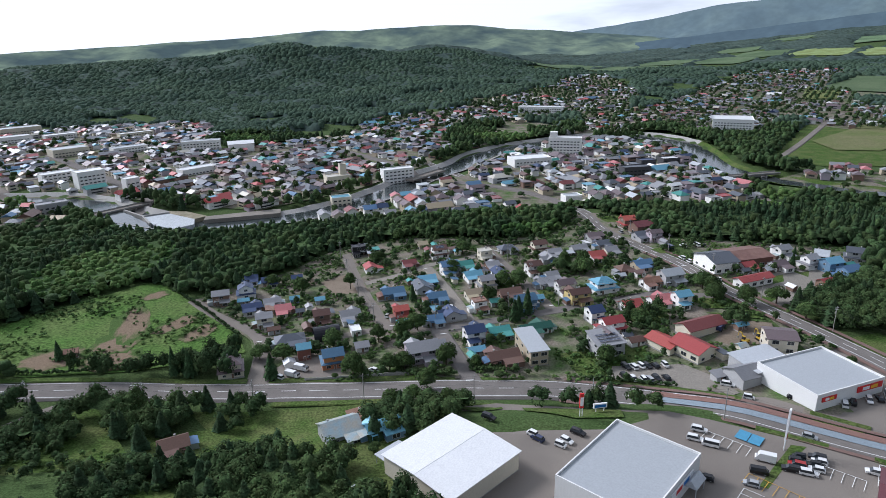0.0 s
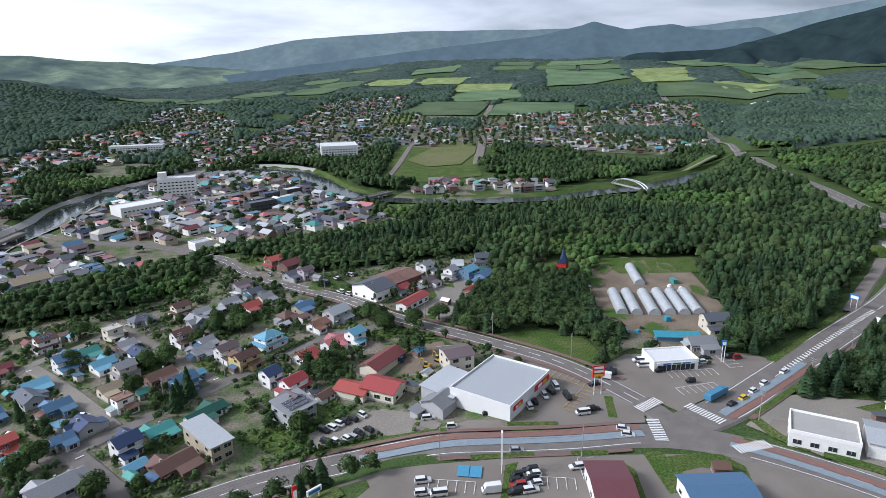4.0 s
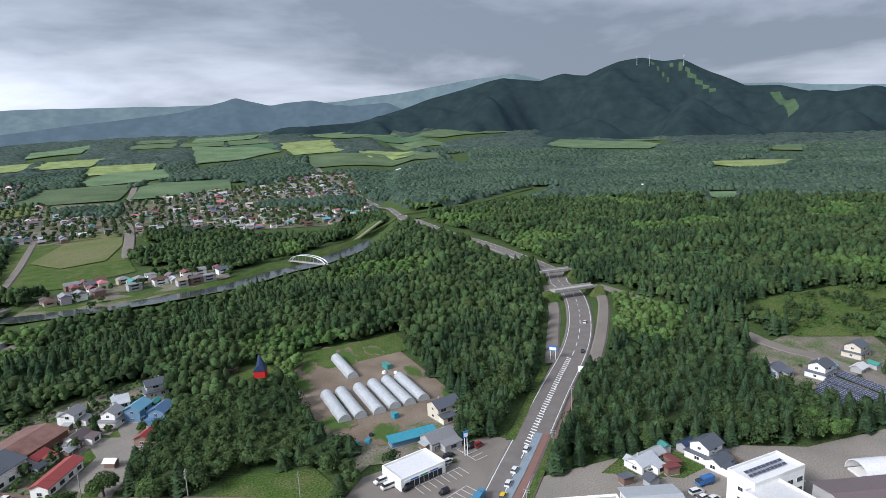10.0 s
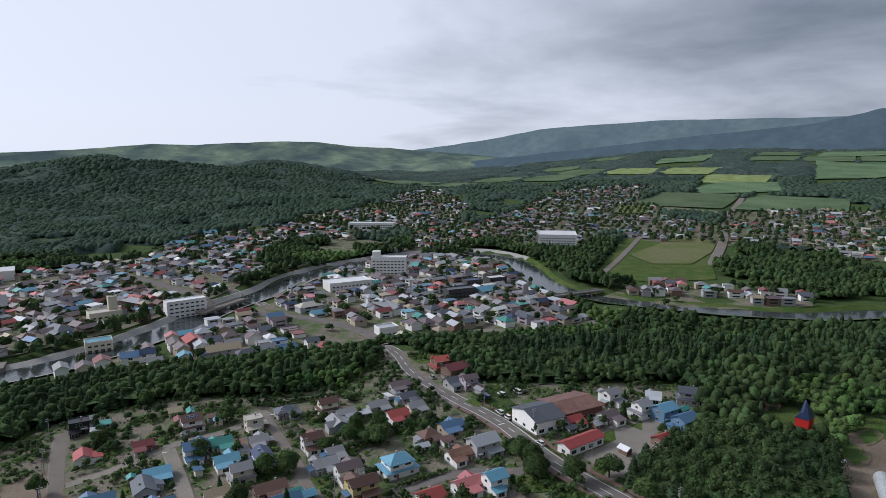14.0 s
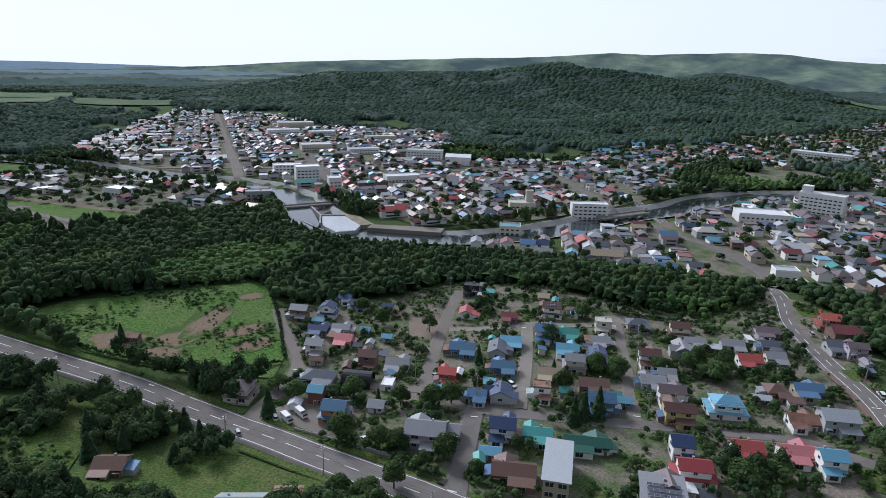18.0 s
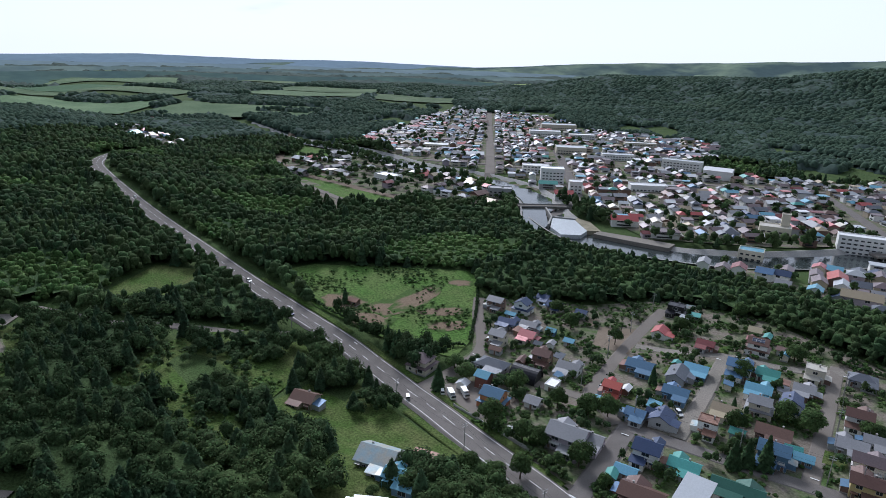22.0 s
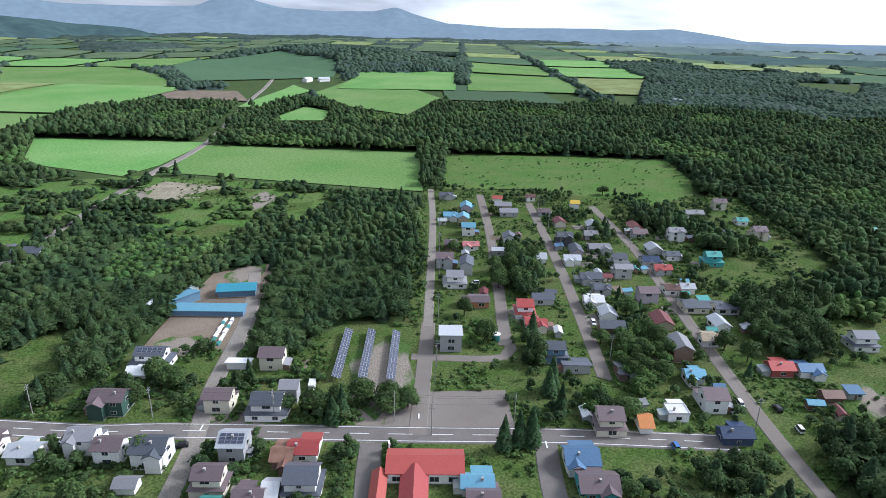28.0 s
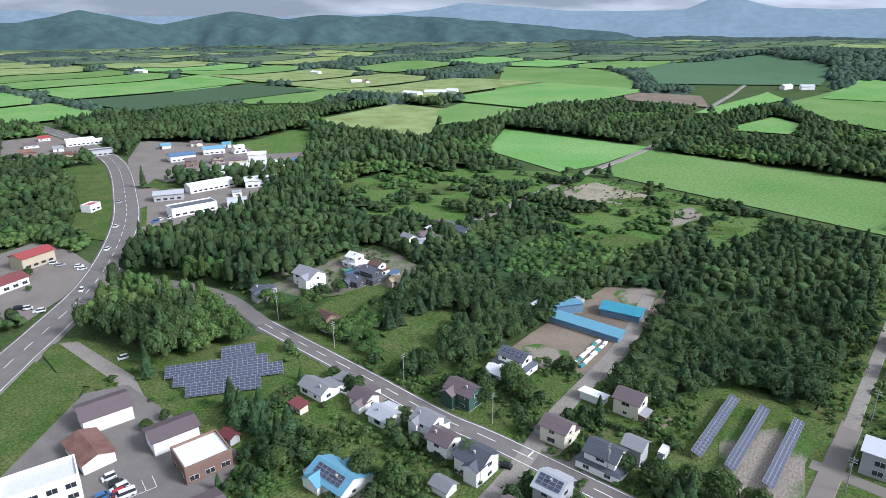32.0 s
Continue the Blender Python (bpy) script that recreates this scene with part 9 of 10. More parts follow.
car(27.7, 127.0, 102, "black", "hatch")
car(59.8, 159.6, 50, "navy", "truck")
car(47.0, 158.5, 60, "white", "hatch")
car(50.4, 158.7, 60, "white", "hatch")
car(44.2, 156.5, 61, "blue", "hatch")
car(130.2, 102.9, 151, "white", "wagon")
car(128.4, 99.1, 150, "white", "van")
car(129.5, 93.0, 156, "black", "kei")
car(137.8, 89.8, 153, "white", "hatch")
car(144.8, 87.8, 334, "silver", "kei")
car(148.6, 87.7, 331, "white", "hatch")
car(152.0, 89.1, 330, "black", "hatch")
car(160.2, 84.6, 153, "black", "wagon")
car(162.1, 82.4, 336, "red", "kei")
car(131.7, 81.4, 149, "black", "kei")
car(114.5, 102.7, 120, "black", "van")
car(109.4, 101.8, 120, "white", "truck")
car(129.5, 70.0, 2, "tank", "tanker")
car(129.2, 64.1, 2, "black", "hatch")
car(136.1, 64.2, 2, "yellow", "hatch")
car(143.2, 64.9, 2, "white", "hatch")
car(151.3, 65.6, 2, "white", "hatch")
car(165.3, 66.1, 2, "white", "hatch")
car(158.6, 11.9, 315, "white", "wagon")
car(155.5, 10.4, 144, "white", "hatch")
car(156.8, 7.0, 322, "white", "hatch")
car(153.7, 5.2, 144, "white", "hatch")
car(152.0, 4.1, 322, "silver", "hatch")
car(166.7, 25.2, 320, "white", "wagon")
car(151.6, 23.8, 143, "black", "wagon")
car(164.5, 9.9, 137, "blue", "truck")
car(309.3, 78.4, 10, "white", "hatch")
car(263.9, 69.2, 8, "black", "hatch")
car(79.4, -130.3, 38, "white", "kei")
car(76.6, -127.8, 217, "black", "kei")
car(75.1, -126.0, 39, "white", "wagon")
car(73.9, -124.5, 215, "red", "wagon")
car(72.6, -123.6, 32, "white", "van")
car(78.0, -123.5, 221, "blue", "hatch")
car(85.8, -140.3, 32, "white", "kei")
car(100.1, -193.0, 30, "white", "kei")
car(144.5, -355.3, 66, "blue", "wagon")
car(142.7, -359.6, 253, "white", "hatch")
car(138.4, -361.3, 74, "white", "kei")
car(124.3, -341.4, 246, "blue", "wagon")
car(121.7, -343.2, 74, "white", "hatch")
car(117.2, -345.8, 70, "white", "hatch")
car(113.5, -347.5, 247, "silver", "hatch")
car(113.4, -352.9, 255, "white", "wagon")
car(109.5, -350.3, 249, "red", "hatch")
car(106.0, -355.4, 249, "white", "wagon")
car(103.4, -358.5, 67, "white", "hatch")
car(100.9, -361.6, 69, "white", "kei")
car(97.8, -362.4, 68, "silver", "wagon")
car(93.2, -364.2, 73, "white", "hatch")
car(135.8, -353.3, 66, "navy", "hatch")
car(163.8, -347.9, 80, "white", "hatch")
car(152.6, -309.0, 80, "white", "hatch")
car(141.7, -256.1, 100, "white", "hatch")
car(183.0, -401.0, 75, "silver", "hatch")
car(170.3, -290.9, 195, "white", "kei")
car(165.6, -288.2, 202, "silver", "hatch")
car(156.1, -285.7, 201, "white", "hatch")
car(153.1, -281.8, 21, "white", "hatch")
car(155.0, -238.5, 202, "white", "kei")
car(158.5, -238.9, 196, "black", "wagon")
car(149.0, -235.3, 23, "white", "wagon")
car(-116.1, 142.6, -33, "black", "hatch")
car(-112.7, 142.5, 145, "white", "kei")
car(-108.0, 143.0, -25, "white", "truck")
car(-105.6, 147.6, -24, "white", "truck")
car(-75.7, 191.9, 70, "white", "wagon")
car(-46.9, 195.5, -32, "white", "hatch")
car(-70.0, 115.6, -2, "white", "van")
car(-77.1, 142.9, 145, "white", "hatch")
car(-117.7, 130.1, 147, "silver", "kei")
car(-254.2, 127.3, 0, "white", "hatch")
car(-206.7, 127.5, 0, "navy", "hatch")
car(-457.7, 125.6, 0, "white", "hatch")
car(22.7, -164.9, 133, "white", "wagon")
car(12.1, -119.8, -46, "black", "hatch")
car(8.4, -115.8, 136, "white", "hatch")
car(-21.2, -125.8, -30, "black", "hatch")
car(-2.2, -149.2, -46, "blue", "kei")
car(1.4, -147.0, 140, "white", "kei")
car(-34.5, -110.2, -47, "white", "hatch")
car(-112.9, -117.9, -40, "black", "wagon")
car(-62.8, -125.3, 50, "white", "truck")
car(-163.7, -148.6, -42, "white", "kei")
car(-169.2, -91.1, 44, "white", "hatch")
car(-244.3, -99.1, 226, "white", "hatch")
car(-149.8, -29.2, 48, "white", "wagon")
car(-154.8, -28.7, 43, "white", "kei")
car(-154.5, -11.5, 224, "white", "kei")
car(-161.1, -20.0, 225, "black", "hatch")
car(-33.8, -110.1, 219, "white", "hatch")
car(-120.3, -32.7, 230, "blue", "kei")

car(79.7, 258.8, 105, "white", "wagon")
car(87.7, 259.9, 105, "white", "van")
car(90.5, 259.4, 105, "black", "hatch")
car(73.1, 240.8, 105, "white", "wagon")
car(74.4, 234.9, 105, "white", "kei")
car(76.4, 234.7, 105, "red", "hatch")
car(78.6, 209.4, 105, "white", "hatch")
car(54.9, 292.1, 105, "silver", "kei")
car(71.8, 257.5, 105, "navy", "truck")

# ---- garden trees and bushes ----
TREE_SPOTS = [
    [(68.4, 201.5), (69.3, 189.3)],
    [(-67.4, 171.2), (-77.6, 166.9), (-61.8, 174.9), (1.2, 232.4), (20.1, 232.4), (12.8, 243.7), (68.4, 203.5), (70.3, 195.2), (67.4, 186.5), (35.6, 172.6), (30.4, 171.2), (39.6, 175.1), (9.6, 140.5), (-13.6, 221.3), (-46.4, 240.1), (-40.1, 272.6), (-88.0, 266.3), (-78.8, 303.6), (22.2, 243.7)],
    [(-96.1, 165.5), (-84.5, 140.6), (-70.8, 141.6), (-65.2, 143.2), (-49.6, 144.0), (-125.1, 159.0), (-114.8, 156.3), (79, 181), (92, 181), (96, 165), (-22.0, 220.5), (-29.5, 200.6), (-98.4, 229.9), (-140.5, 239.3), (-122.9, 229.4), (-56.3, 125.5), (-60.7, 119.4), (-49.4, 114.0), (-67.4, 115.5)],
    [(-196, -150), (-187, -149), (-189, -137), (-173, -144), (-180, -152), (-182, -135), (-200, -158), (-204, -150), (-176, -136), (-168, -139), (-185, -86), (-173, -71), (-147, -60), (-156, -64), (-172, -66), (-152, -53), (-165, -60), (-160, -72), (-127, -110)],
    [(-64, -112), (-70, -109), (-76, -103), (-57, -115), (-123, -49), (-312, -145), (-310, -133), (-294, -146), (-287, -102), (-292, -86), (-307, -84), (-340, -195), (-186, -47), (-184, -38), (-206, -41), (-137, -130), (-320, -120), (-330, -140), (-300, -160)],
    [(38, -131), (15, -126), (7, -119), (-3, -177), (-30, -164), (-32, -156), (-20, -156), (43, -224), (36, -207), (47, -220), (-74, -101), (-79, -98), (-12, -127)]]
CONIFER_SPOTS = [(-17.8, 184.6), (-19.9, 180.4), (-13.6, 187.6), (-142, -100), (-128, -90), (-116, -73), (-110, -64), (-119, -74), (-89, -63), (-85, -65), (-92, -61), (55, -158), (51, -153), (46, -147), (42, -141), (38, -138), (52, -149), (46, -154), (36, -143), (-58, -107), (87, -180), (-116.0, 143.2), (-154.5, 146.5), (-151.4, 150.1), (-148.2, 145.8), (-62, -108)]
gr = random.Random(21)


def clear_of(x, y, gap):
    if any(math.hypot(x - hx, y - hy) < hs * 0.55 + gap for hx, hy, hs in HOUSES):
        return False
    pa = np.array([x]), np.array([y])
    return all(seg_dist(*pa, p)[0] > w / 2 + gap for p, w in ROADS)


for spots in TREE_SPOTS:
    for x, y in spots:
        tree(x, y, gr.uniform(7, 10.5), gr.uniform(7.5, 10.5), gr.randrange(5), gr.uniform(0, 6.28))
for x, y in CONIFER_SPOTS:
    tree(x, y, gr.uniform(9, 13), gr.uniform(9, 13), 5 + gr.randrange(4), gr.uniform(0, 6.28))
# smaller ones in the gardens
gardens = [h for h in HOUSES if math.hypot(h[0], h[1]) < 330]
made = 0
for _ in range(2600):
    hx, hy, hs = gr.choice(gardens)
    a, r = gr.uniform(0, 6.28), hs * 0.6 + gr.uniform(1.5, 8)
    x, y = hx + r * math.cos(a), hy + r * math.sin(a)
    if clear_of(x, y, 1.0) and all(abs(x - tx) + abs(y - ty) > 3.0 for tx, ty in TREES):
        k = gr.random()
        if k < 0.62:
            h = gr.uniform(1.6, 3.6)
            tree(x, y, h, h * gr.uniform(1.0, 1.5), gr.randrange(5), gr.uniform(0, 6.28))
        elif k < 0.86:
            h = gr.uniform(3.5, 7)
            tree(x, y, h, h * gr.uniform(0.85, 1.15), gr.randrange(5), gr.uniform(0, 6.28))
        else:
            h = gr.uniform(4, 9)
            tree(x, y, h, h * 0.95, 5 + gr.randrange(4), gr.uniform(0, 6.28))
        made += 1
        if made >= 110:
            break
# bushes, hedges and saplings of gardens and meadows: too many to count
PAVED = OPEN_PAVED + [[(-62, -118), (-86, -103), (-114, -134), (-94, -158)], [(40, -160), (90, -168), (86, -202), (46, -202)], [(140, -10), (300, -10), (300, -80), (200, -80)]]


def green_spots(poly, count, gap, grid=0.055, bias=0.0):
    """Clumped spots inside an outline, clear of houses, roads and paved ground."""
    p = np.array(poly)
    x, y = rng.uniform(p[:, 0].min(), p[:, 0].max(), count * 6), rng.uniform(p[:, 1].min(), p[:, 1].max(), count * 6)
    k = inside(x, y, poly)
    k &= np.sin(x * grid * 2.1 + 1.7 * np.sin(y * grid)) + np.sin(y * grid * 2.7 + 1.3 * np.sin(x * grid * 1.3)) + rng.normal(0, 0.5, len(x)) > bias
    for q in PAVED:
        k &= ~inside(x, y, q)
    for hx, hy, hs in HOUSES:
        k &= np.hypot(x - hx, y - hy) > hs * 0.5 + gap
    for q, w in ROADS:
        k &= seg_dist(x, y, q) > w / 2 + gap
    return np.stack([x[k], y[k]], 1)[:count]


LAWN = [(62, -205), (104, -178), (100, -125), (50, -102), (10, -80), (-60, -38), (-70, -150), (-33, -190), (8, -180)]
MEADOW = [(-207.9, 102.6), (-174.5, 125.4), (-128.3, 72.8), (-96, 51), (-143, 50), (-170, 40), (-196.7, 69.9)]
ROUGH = [(-260.6, 147.4), (-260.6, 169.5), (-205.9, 238.1), (-192.2, 234.2), (-140.5, 181.0), (-172.5, 148.4)]
low = np.concatenate([green_spots(MEADOW, 350, 0.5), green_spots(ROUGH, 420, 0.5, 0.05, 0.4), green_spots(SOUTH, 3600, 0.6, 0.06, 0.25), green_spots(LAWN, 2700, 0.6, 0.08, 0.1), green_spots(VILLAGE, 3400, 0.6, 0.1, -0.2), green_spots([(122, 55), (170, 38), (193, 2), (225, -48), (190, -80), (140, -100)], 200, 0.5),
                      green_spots([(-85, -391), (-138, -430), (-200, -353), (-206, -312), (-150, -300), (-112, -355)], 240, 0.5), green_spots([(-351, -357), (-480, -221), (-415, -174), (-373, -178), (-269, -276)], 150, 0.5), green_spots([(353, 6), (430, -54), (440, -86), (333, -70), (318, -24)], 420, 0.5), green_spots([(20, -248), (62, -236), (82, -255), (62, -305), (15, -300), (2, -270)], 200, 0.6),
                      green_spots([(-74, 75), (-48, 48), (-20, 38), (-32.6, 116.3), (-78.8, 116.5)], 150, 0.6)])
n = len(low)
stand("bushes", low, rng.uniform(0.5, 2.0, n), rng.uniform(1.0, 3.0, n), rng.integers(0, len(SMALL_BROAD), n), SMALL_BROAD, M["bush_leaf"], "low green bushes and weeds in gardens and meadows")
tall = np.concatenate([green_spots(VILLAGE, 620, 1.4, 0.09, 0.1), green_spots(LAWN, 420, 1.4, 0.08, 0.3), green_spots(SOUTH, 900, 1.4, 0.05, 0.6), green_spots(MEADOW, 120, 1.5, 0.06, 0.4), green_spots([(353, 6), (430, -54), (440, -86), (333, -70), (318, -24)], 130, 0.5, 0.07, 0.3)])
n = len(tall)
kinds = rng.integers(0, 7, n)
stand("shrubs", tall, rng.uniform(2.5, 6.0, n), rng.uniform(2.6, 5.5, n), kinds, FAR_BROAD, M["wood_leaf"], "dense green shrubs and fruit trees round the houses")

# ---- garden plots, drives and small sheds ----
for k, (hx, hy, hs) in enumerate([h for h in HOUSES if math.hypot(h[0], h[1]) < 340]):
    if hs > 17:
        continue
    turn = radians(18 if hy > 50 else -44)
    c, s = math.cos(turn), math.sin(turn)
    for sx in (-1, 1):
        if gr.random() < 0.16:
            u, v = sx * (hs / 2 + gr.uniform(2.5, 4)), gr.uniform(-4, 4)
            a, b = gr.uniform(1.8, 3.5), gr.uniform(3, 5.5)
            quad = [(hx + (u + p * a) * c - (v + q * b) * s, hy + (u + p * a) * s + (v + q * b) * c) for p, q in ((-1, -1), (1, -0.85), (0.9, 1), (-1, 0.9))]
            if clear_of(sum(p[0] for p in quad) / 4, sum(p[1] for p in quad) / 4, 0.5):
                lawn = hy > 50
                drape("garden_plot", quad, M["grass" if lawn and gr.random() < 0.8 else ("gravel" if gr.random() < 0.6 else "soil")], 0.20 + 0.0006 * k, 60, "small garden plot beside a house" if lawn else "bare drive beside a house", "ground")

# small sheds and stores behind the village houses
made = 0
for _ in range(900):
    hx, hy, hs = gr.choice(gardens)
    a, r = gr.uniform(0, 6.28), hs * 0.5 + gr.uniform(3, 7)
    x, y = hx + r * math.cos(a), hy + r * math.sin(a)
    if clear_of(x, y, 1.6) and (y < 50 or inside(np.array([x]), np.array([y]), VILLAGE)[0]) and all(abs(x - tx) + abs(y - ty) > 3.5 for tx, ty in TREES):
        house(x, y, gr.choice((18, 108) if y > 50 else (45, 135)) + gr.uniform(-6, 6), gr.uniform(2.6, 5.2), gr.uniform(2.2, 4.0), 1, gr.choice(("gable", "shed", "gable")), gr.choice(("grey", "tin", "rust", "blue", "sky", "white", "brown", "slate", "pale", "darkred", "teal")), gr.choice(("tin", "white", "brown", "cream", "grey")))
        made += 1
        if made >= 96:
            break

# ---- poles and cables ----
mb = MB()
mb.tube((0, 0, -0.5), (0, 0, 10.5), 0.17, 0.11, 8)
POLE = mb.mesh("pole", [M["pole"]])
mb = MB()
mb.box(0, 0, 0, 1.9, 0.1, 0.1)
for x in (-0.8, -0.3, 0.3, 0.8):
    mb.tube((x, 0, 0.1), (x, 0, 0.3), 0.05, 0.05, 5)
ARM = mb.mesh("crossarm", [M["steel"]])
mb = MB()
mb.tube((0.35, 0, 0), (0.35, 0, 0.9), 0.24, 0.24, 8)
CAN = mb.mesh("transformer", [M["pole"]])


def pole_line(pts, off, gap):
    """Utility poles beside a road with their cables."""
    line_ = side(curve_pts(pts, 2.0), off)
    d, last, spots = 0.0, line_[0], [line_[0]]
    for p in line_[1:]:
        d += (p - last).length
        last = p
        if d > gap:
            spots.append(p)
            d = 0
    prev = None
    for k, p in enumerate(spots):
        w = spots[min(k + 1, len(spots) - 1)] - spots[max(k - 1, 0)]
        turn = math.degrees(math.atan2(w.y, w.x)) + 90
        ob = thing("utility_pole", "grey concrete utility pole with crossarms", "utility pole", pose(p.x, p.y, zat(p.x, p.y), 0, 0, turn), "utility poles")
        part("pole", POLE, None, ob)
        part("crossarm", ARM, None, ob, at=(0, 0, 9.8))
        part("crossarm", ARM, None, ob, at=(0, 0, 9.0))
        if k % 3 == 1:
            part("transformer", CAN, None, ob, at=(0, 0, 7.4))
        inv = pose(p.x, p.y, zat(p.x, p.y), 0, 0, turn).inverted()
        if prev is not None:
            for dz in (9.9, 9.1, 7.0):
                mb = MB()
                a, b = Vector((*prev, zat(*prev) + dz)), Vector((p.x, p.y, zat(p.x, p.y) + dz))
                q = [a.lerp(b, i / 6) - Vector((0, 0, 0.9 * 4 * (i / 6) * (1 - i / 6))) for i in range(7)]
                mb.pipe(q, 0.025, 3)
                part("cable", mb, M["wire"], ob).matrix_parent_inverse = inv
        prev = (p.x, p.y)


pole_line([(-273.0, 126.8), (-116.0, 133.3), (-41.1, 125.9), (22.1, 113.2), (70, 82), (92, 70)], -8.5, 38)
pole_line([(106, 118), (95, 152), (79, 193), (70.3, 233.4), (58.6, 266.0), (47.7, 303.0)], -6, 34)
pole_line([(-52.9, 175.0), (3.3, 191.3), (44.7, 200.1)], 4, 32)
pole_line([(-77.6, 186.2), (-96.1, 240.4), (-108.9, 286.0)], 4, 32)
pole_line([(-2.0, 193.7), (-26.3, 280.7)], -3.5, 32)
pole_line([(56, -215), (18, -175), (-23, -134), (-72, -86), (-102, -57)], 6, 34)
pole_line([(-72, -86), (-113, -126), (-207, -222)], -4, 36)
pole_line([(-146, -74), (-216, -143), (-286, -216)], -4, 36)
pole_line([(-149, -18), (-192, -60), (-260, -126)], 4, 36)
pole_line([(127, 64), (158, 66), (212, 70)], -10, 36)

# ---- signs, crossings, lane paint ----


def pylon(x, y, turn, h, w, ph, cols, label):
    ob = thing("sign_pylon", label, "sign", pose(x, y, zat(x, y), 0, 0, turn))
    mb = MB()
    for s in (-0.3, 0.3):
        mb.tube((s * w, 0, -0.4), (s * w, 0, h - ph * 0.5), 0.13, 0.13, 7)
    part("post", mb, M["sign_white"], ob)
    mb = MB()
    mb.box(0, 0, h - ph, w, 0.5, ph)
    board = part("board", mb, M[cols[0]], ob)
    for k, c in enumerate(cols[1:]):
        mb = MB()
        mb.box(0, 0, h - ph + ph * (k + 0.15) / (len(cols) - 1), w * 0.8, 0.56, ph * 0.6 / (len(cols) - 1))
        part("sign_bar", mb, M[c], board)


pylon(99, 95, -25, 11, 4.2, 4.2, ("sign_red", "sign_yellow", "sign_white", "sign_white"), "tall red and white shop sign on posts")
pylon(45, 81, 50, 13, 1.3, 10, ("sign_white", "sign_red", "sign_white", "sign_white"), "slim white roadside sign pylon")
pylon(-8.0, 99.2, 10, 8, 1.3, 5, ("sign_red", "sign_white"), "slim red roadside sign pylon")
pylon(-1.2, 103.3, 10, 3, 4.5, 1.6, ("sign_white", "sign_blue"), "low white notice board on two posts")
pylon(155, 84, -40, 9, 1.6, 2.2, ("sign_blue", "sign_white"), "white pylon with a blue shop sign")
pylon(229, 61, 90, 7, 4.5, 2.4, ("sign_white",), "white road sign board on two posts")
pylon(250, 80, 90, 7, 4.0, 2.4, ("sign_blue", "sign_white"), "blue direction sign above the highway")
pylon(-60, -84, 60, 5, 1.6, 0.5, ("sign_white",), "white lamp board on a post")


def crosswalk(x, y, turn, n, length):
    mb = MB()
    for i in range(n):
        mb.box((i - (n - 1) / 2) * 0.95, 0, 0, 0.5, length, 0.03)
    ob = new("crosswalk", mb.mesh("crosswalk", [M["paint"]]))
    ob.matrix_world = pose(x, y, zat(x, y) + 0.50, 0, 0, turn)
    tagged(ob, "white striped pedestrian crossing", "crosswalk", kind="structure")


crosswalk(97, 69, -38 + 90, 13, 4)
crosswalk(107, 80, 0, 11, 4)
crosswalk(117, 66, 90, 14, 4)
crosswalk(112, 47, -20, 12, 4)
crosswalk(-165.5, 128.2, 0, 6, 3.5)
lane = curve_pts([(18.0, 115.3), (48, 96), (70, 82), (92, 70)])
ob = new("trim_red_lane", ribbon(lane, 5.2, 2.2, 0.46).mesh("lane", [M["paint_red"]]))
tagged(ob, "dull red painted turning lane", "road paint", kind="structure")
ob = new("trim_blue_lane", ribbon(lane, 1.9, -1.4, 0.47).mesh("lane", [M["paint_blue"]]))
tagged(ob, "pale blue painted lane", "road paint", kind="structure")
lane = curve_pts([(121, 64.5), (150, 65.5), (178, 67.5)])
ob = new("trim_blue_lane", ribbon(lane, -0.6, -3.4, 0.48).mesh("lane", [M["paint_blue"]]))
tagged(ob, "pale blue painted lane", "road paint", kind="structure")
ob = new("trim_red_lane", ribbon(lane, -3.6, -6.0, 0.49).mesh("lane", [M["paint_red"]]))
tagged(ob, "dull red painted lane", "road paint", kind="structure")

lane = curve_pts([(109, 52), (114, 40), (119, 24), (122, 12)])
ob = new("trim_blue_lane", ribbon(lane, 0.4, -2.4, 0.48).mesh("lane", [M["paint_blue"]]))
tagged(ob, "pale blue painted lane", "road paint", kind="structure")
ob = new("trim_red_lane", ribbon(lane, 3.4, 0.6, 0.49).mesh("lane", [M["paint_red"]]))
tagged(ob, "dull red painted lane", "road paint", kind="structure")

# white hatching on the highway before the junction, and stop lines
mb = MB()
hl = curve_pts([(168, 67), (212, 70.5), (255, 73.5)], 2.2)
for p, q in zip(hl, hl[1:]):
    w = (q - p).normalized()
    s_ = Vector((-w.y, w.x))
    mb.poly([(*(p - s_ * 1.1), 0.47), (*(p + w * 0.8 - s_ * 1.1), 0.47), (*(p + w * 1.7 + s_ * 1.1), 0.47), (*(p + w * 0.9 + s_ * 1.1), 0.47)])
ob = new("hatching", mb.mesh("hatching", [M["paint"]]))
tagged(ob, "white diagonal hatching along the middle of the highway", "road paint", kind="structure")
for k, (x, y, tn, ln) in enumerate(((-50.7, 169.4, 15, 2.6), (-2.0, 194.8, 15, 2.4), (-73.1, 181.4, 15, 2.4), (-41.1, 131.2, 5, 2.8), (-129.5, 174.4, 10, 2.4), (-62, -84, -45, 3.0), (-95, -58, 45, 3.0), (-29, -130, 45, 2.6), (70.3, 230.4, 15, 3), (-166.5, 138.0, 0, 2.6), (-78, -92, 45, 2.6), (-21.0, 274.2, 15, 2.0), (-60.7, 249.2, 15, 2.0))):
    mb = MB()
    mb.box(0, 0, 0, ln, 0.45, 0.02)
    ob = new("stop_line", mb.mesh("stop_line", [M["paint"]]))
    ob.matrix_world = pose(x, y, zat(x, y) + 0.42, 0, 0, tn)
    tagged(ob, "white stop line at a street corner", "road paint", kind="structure")


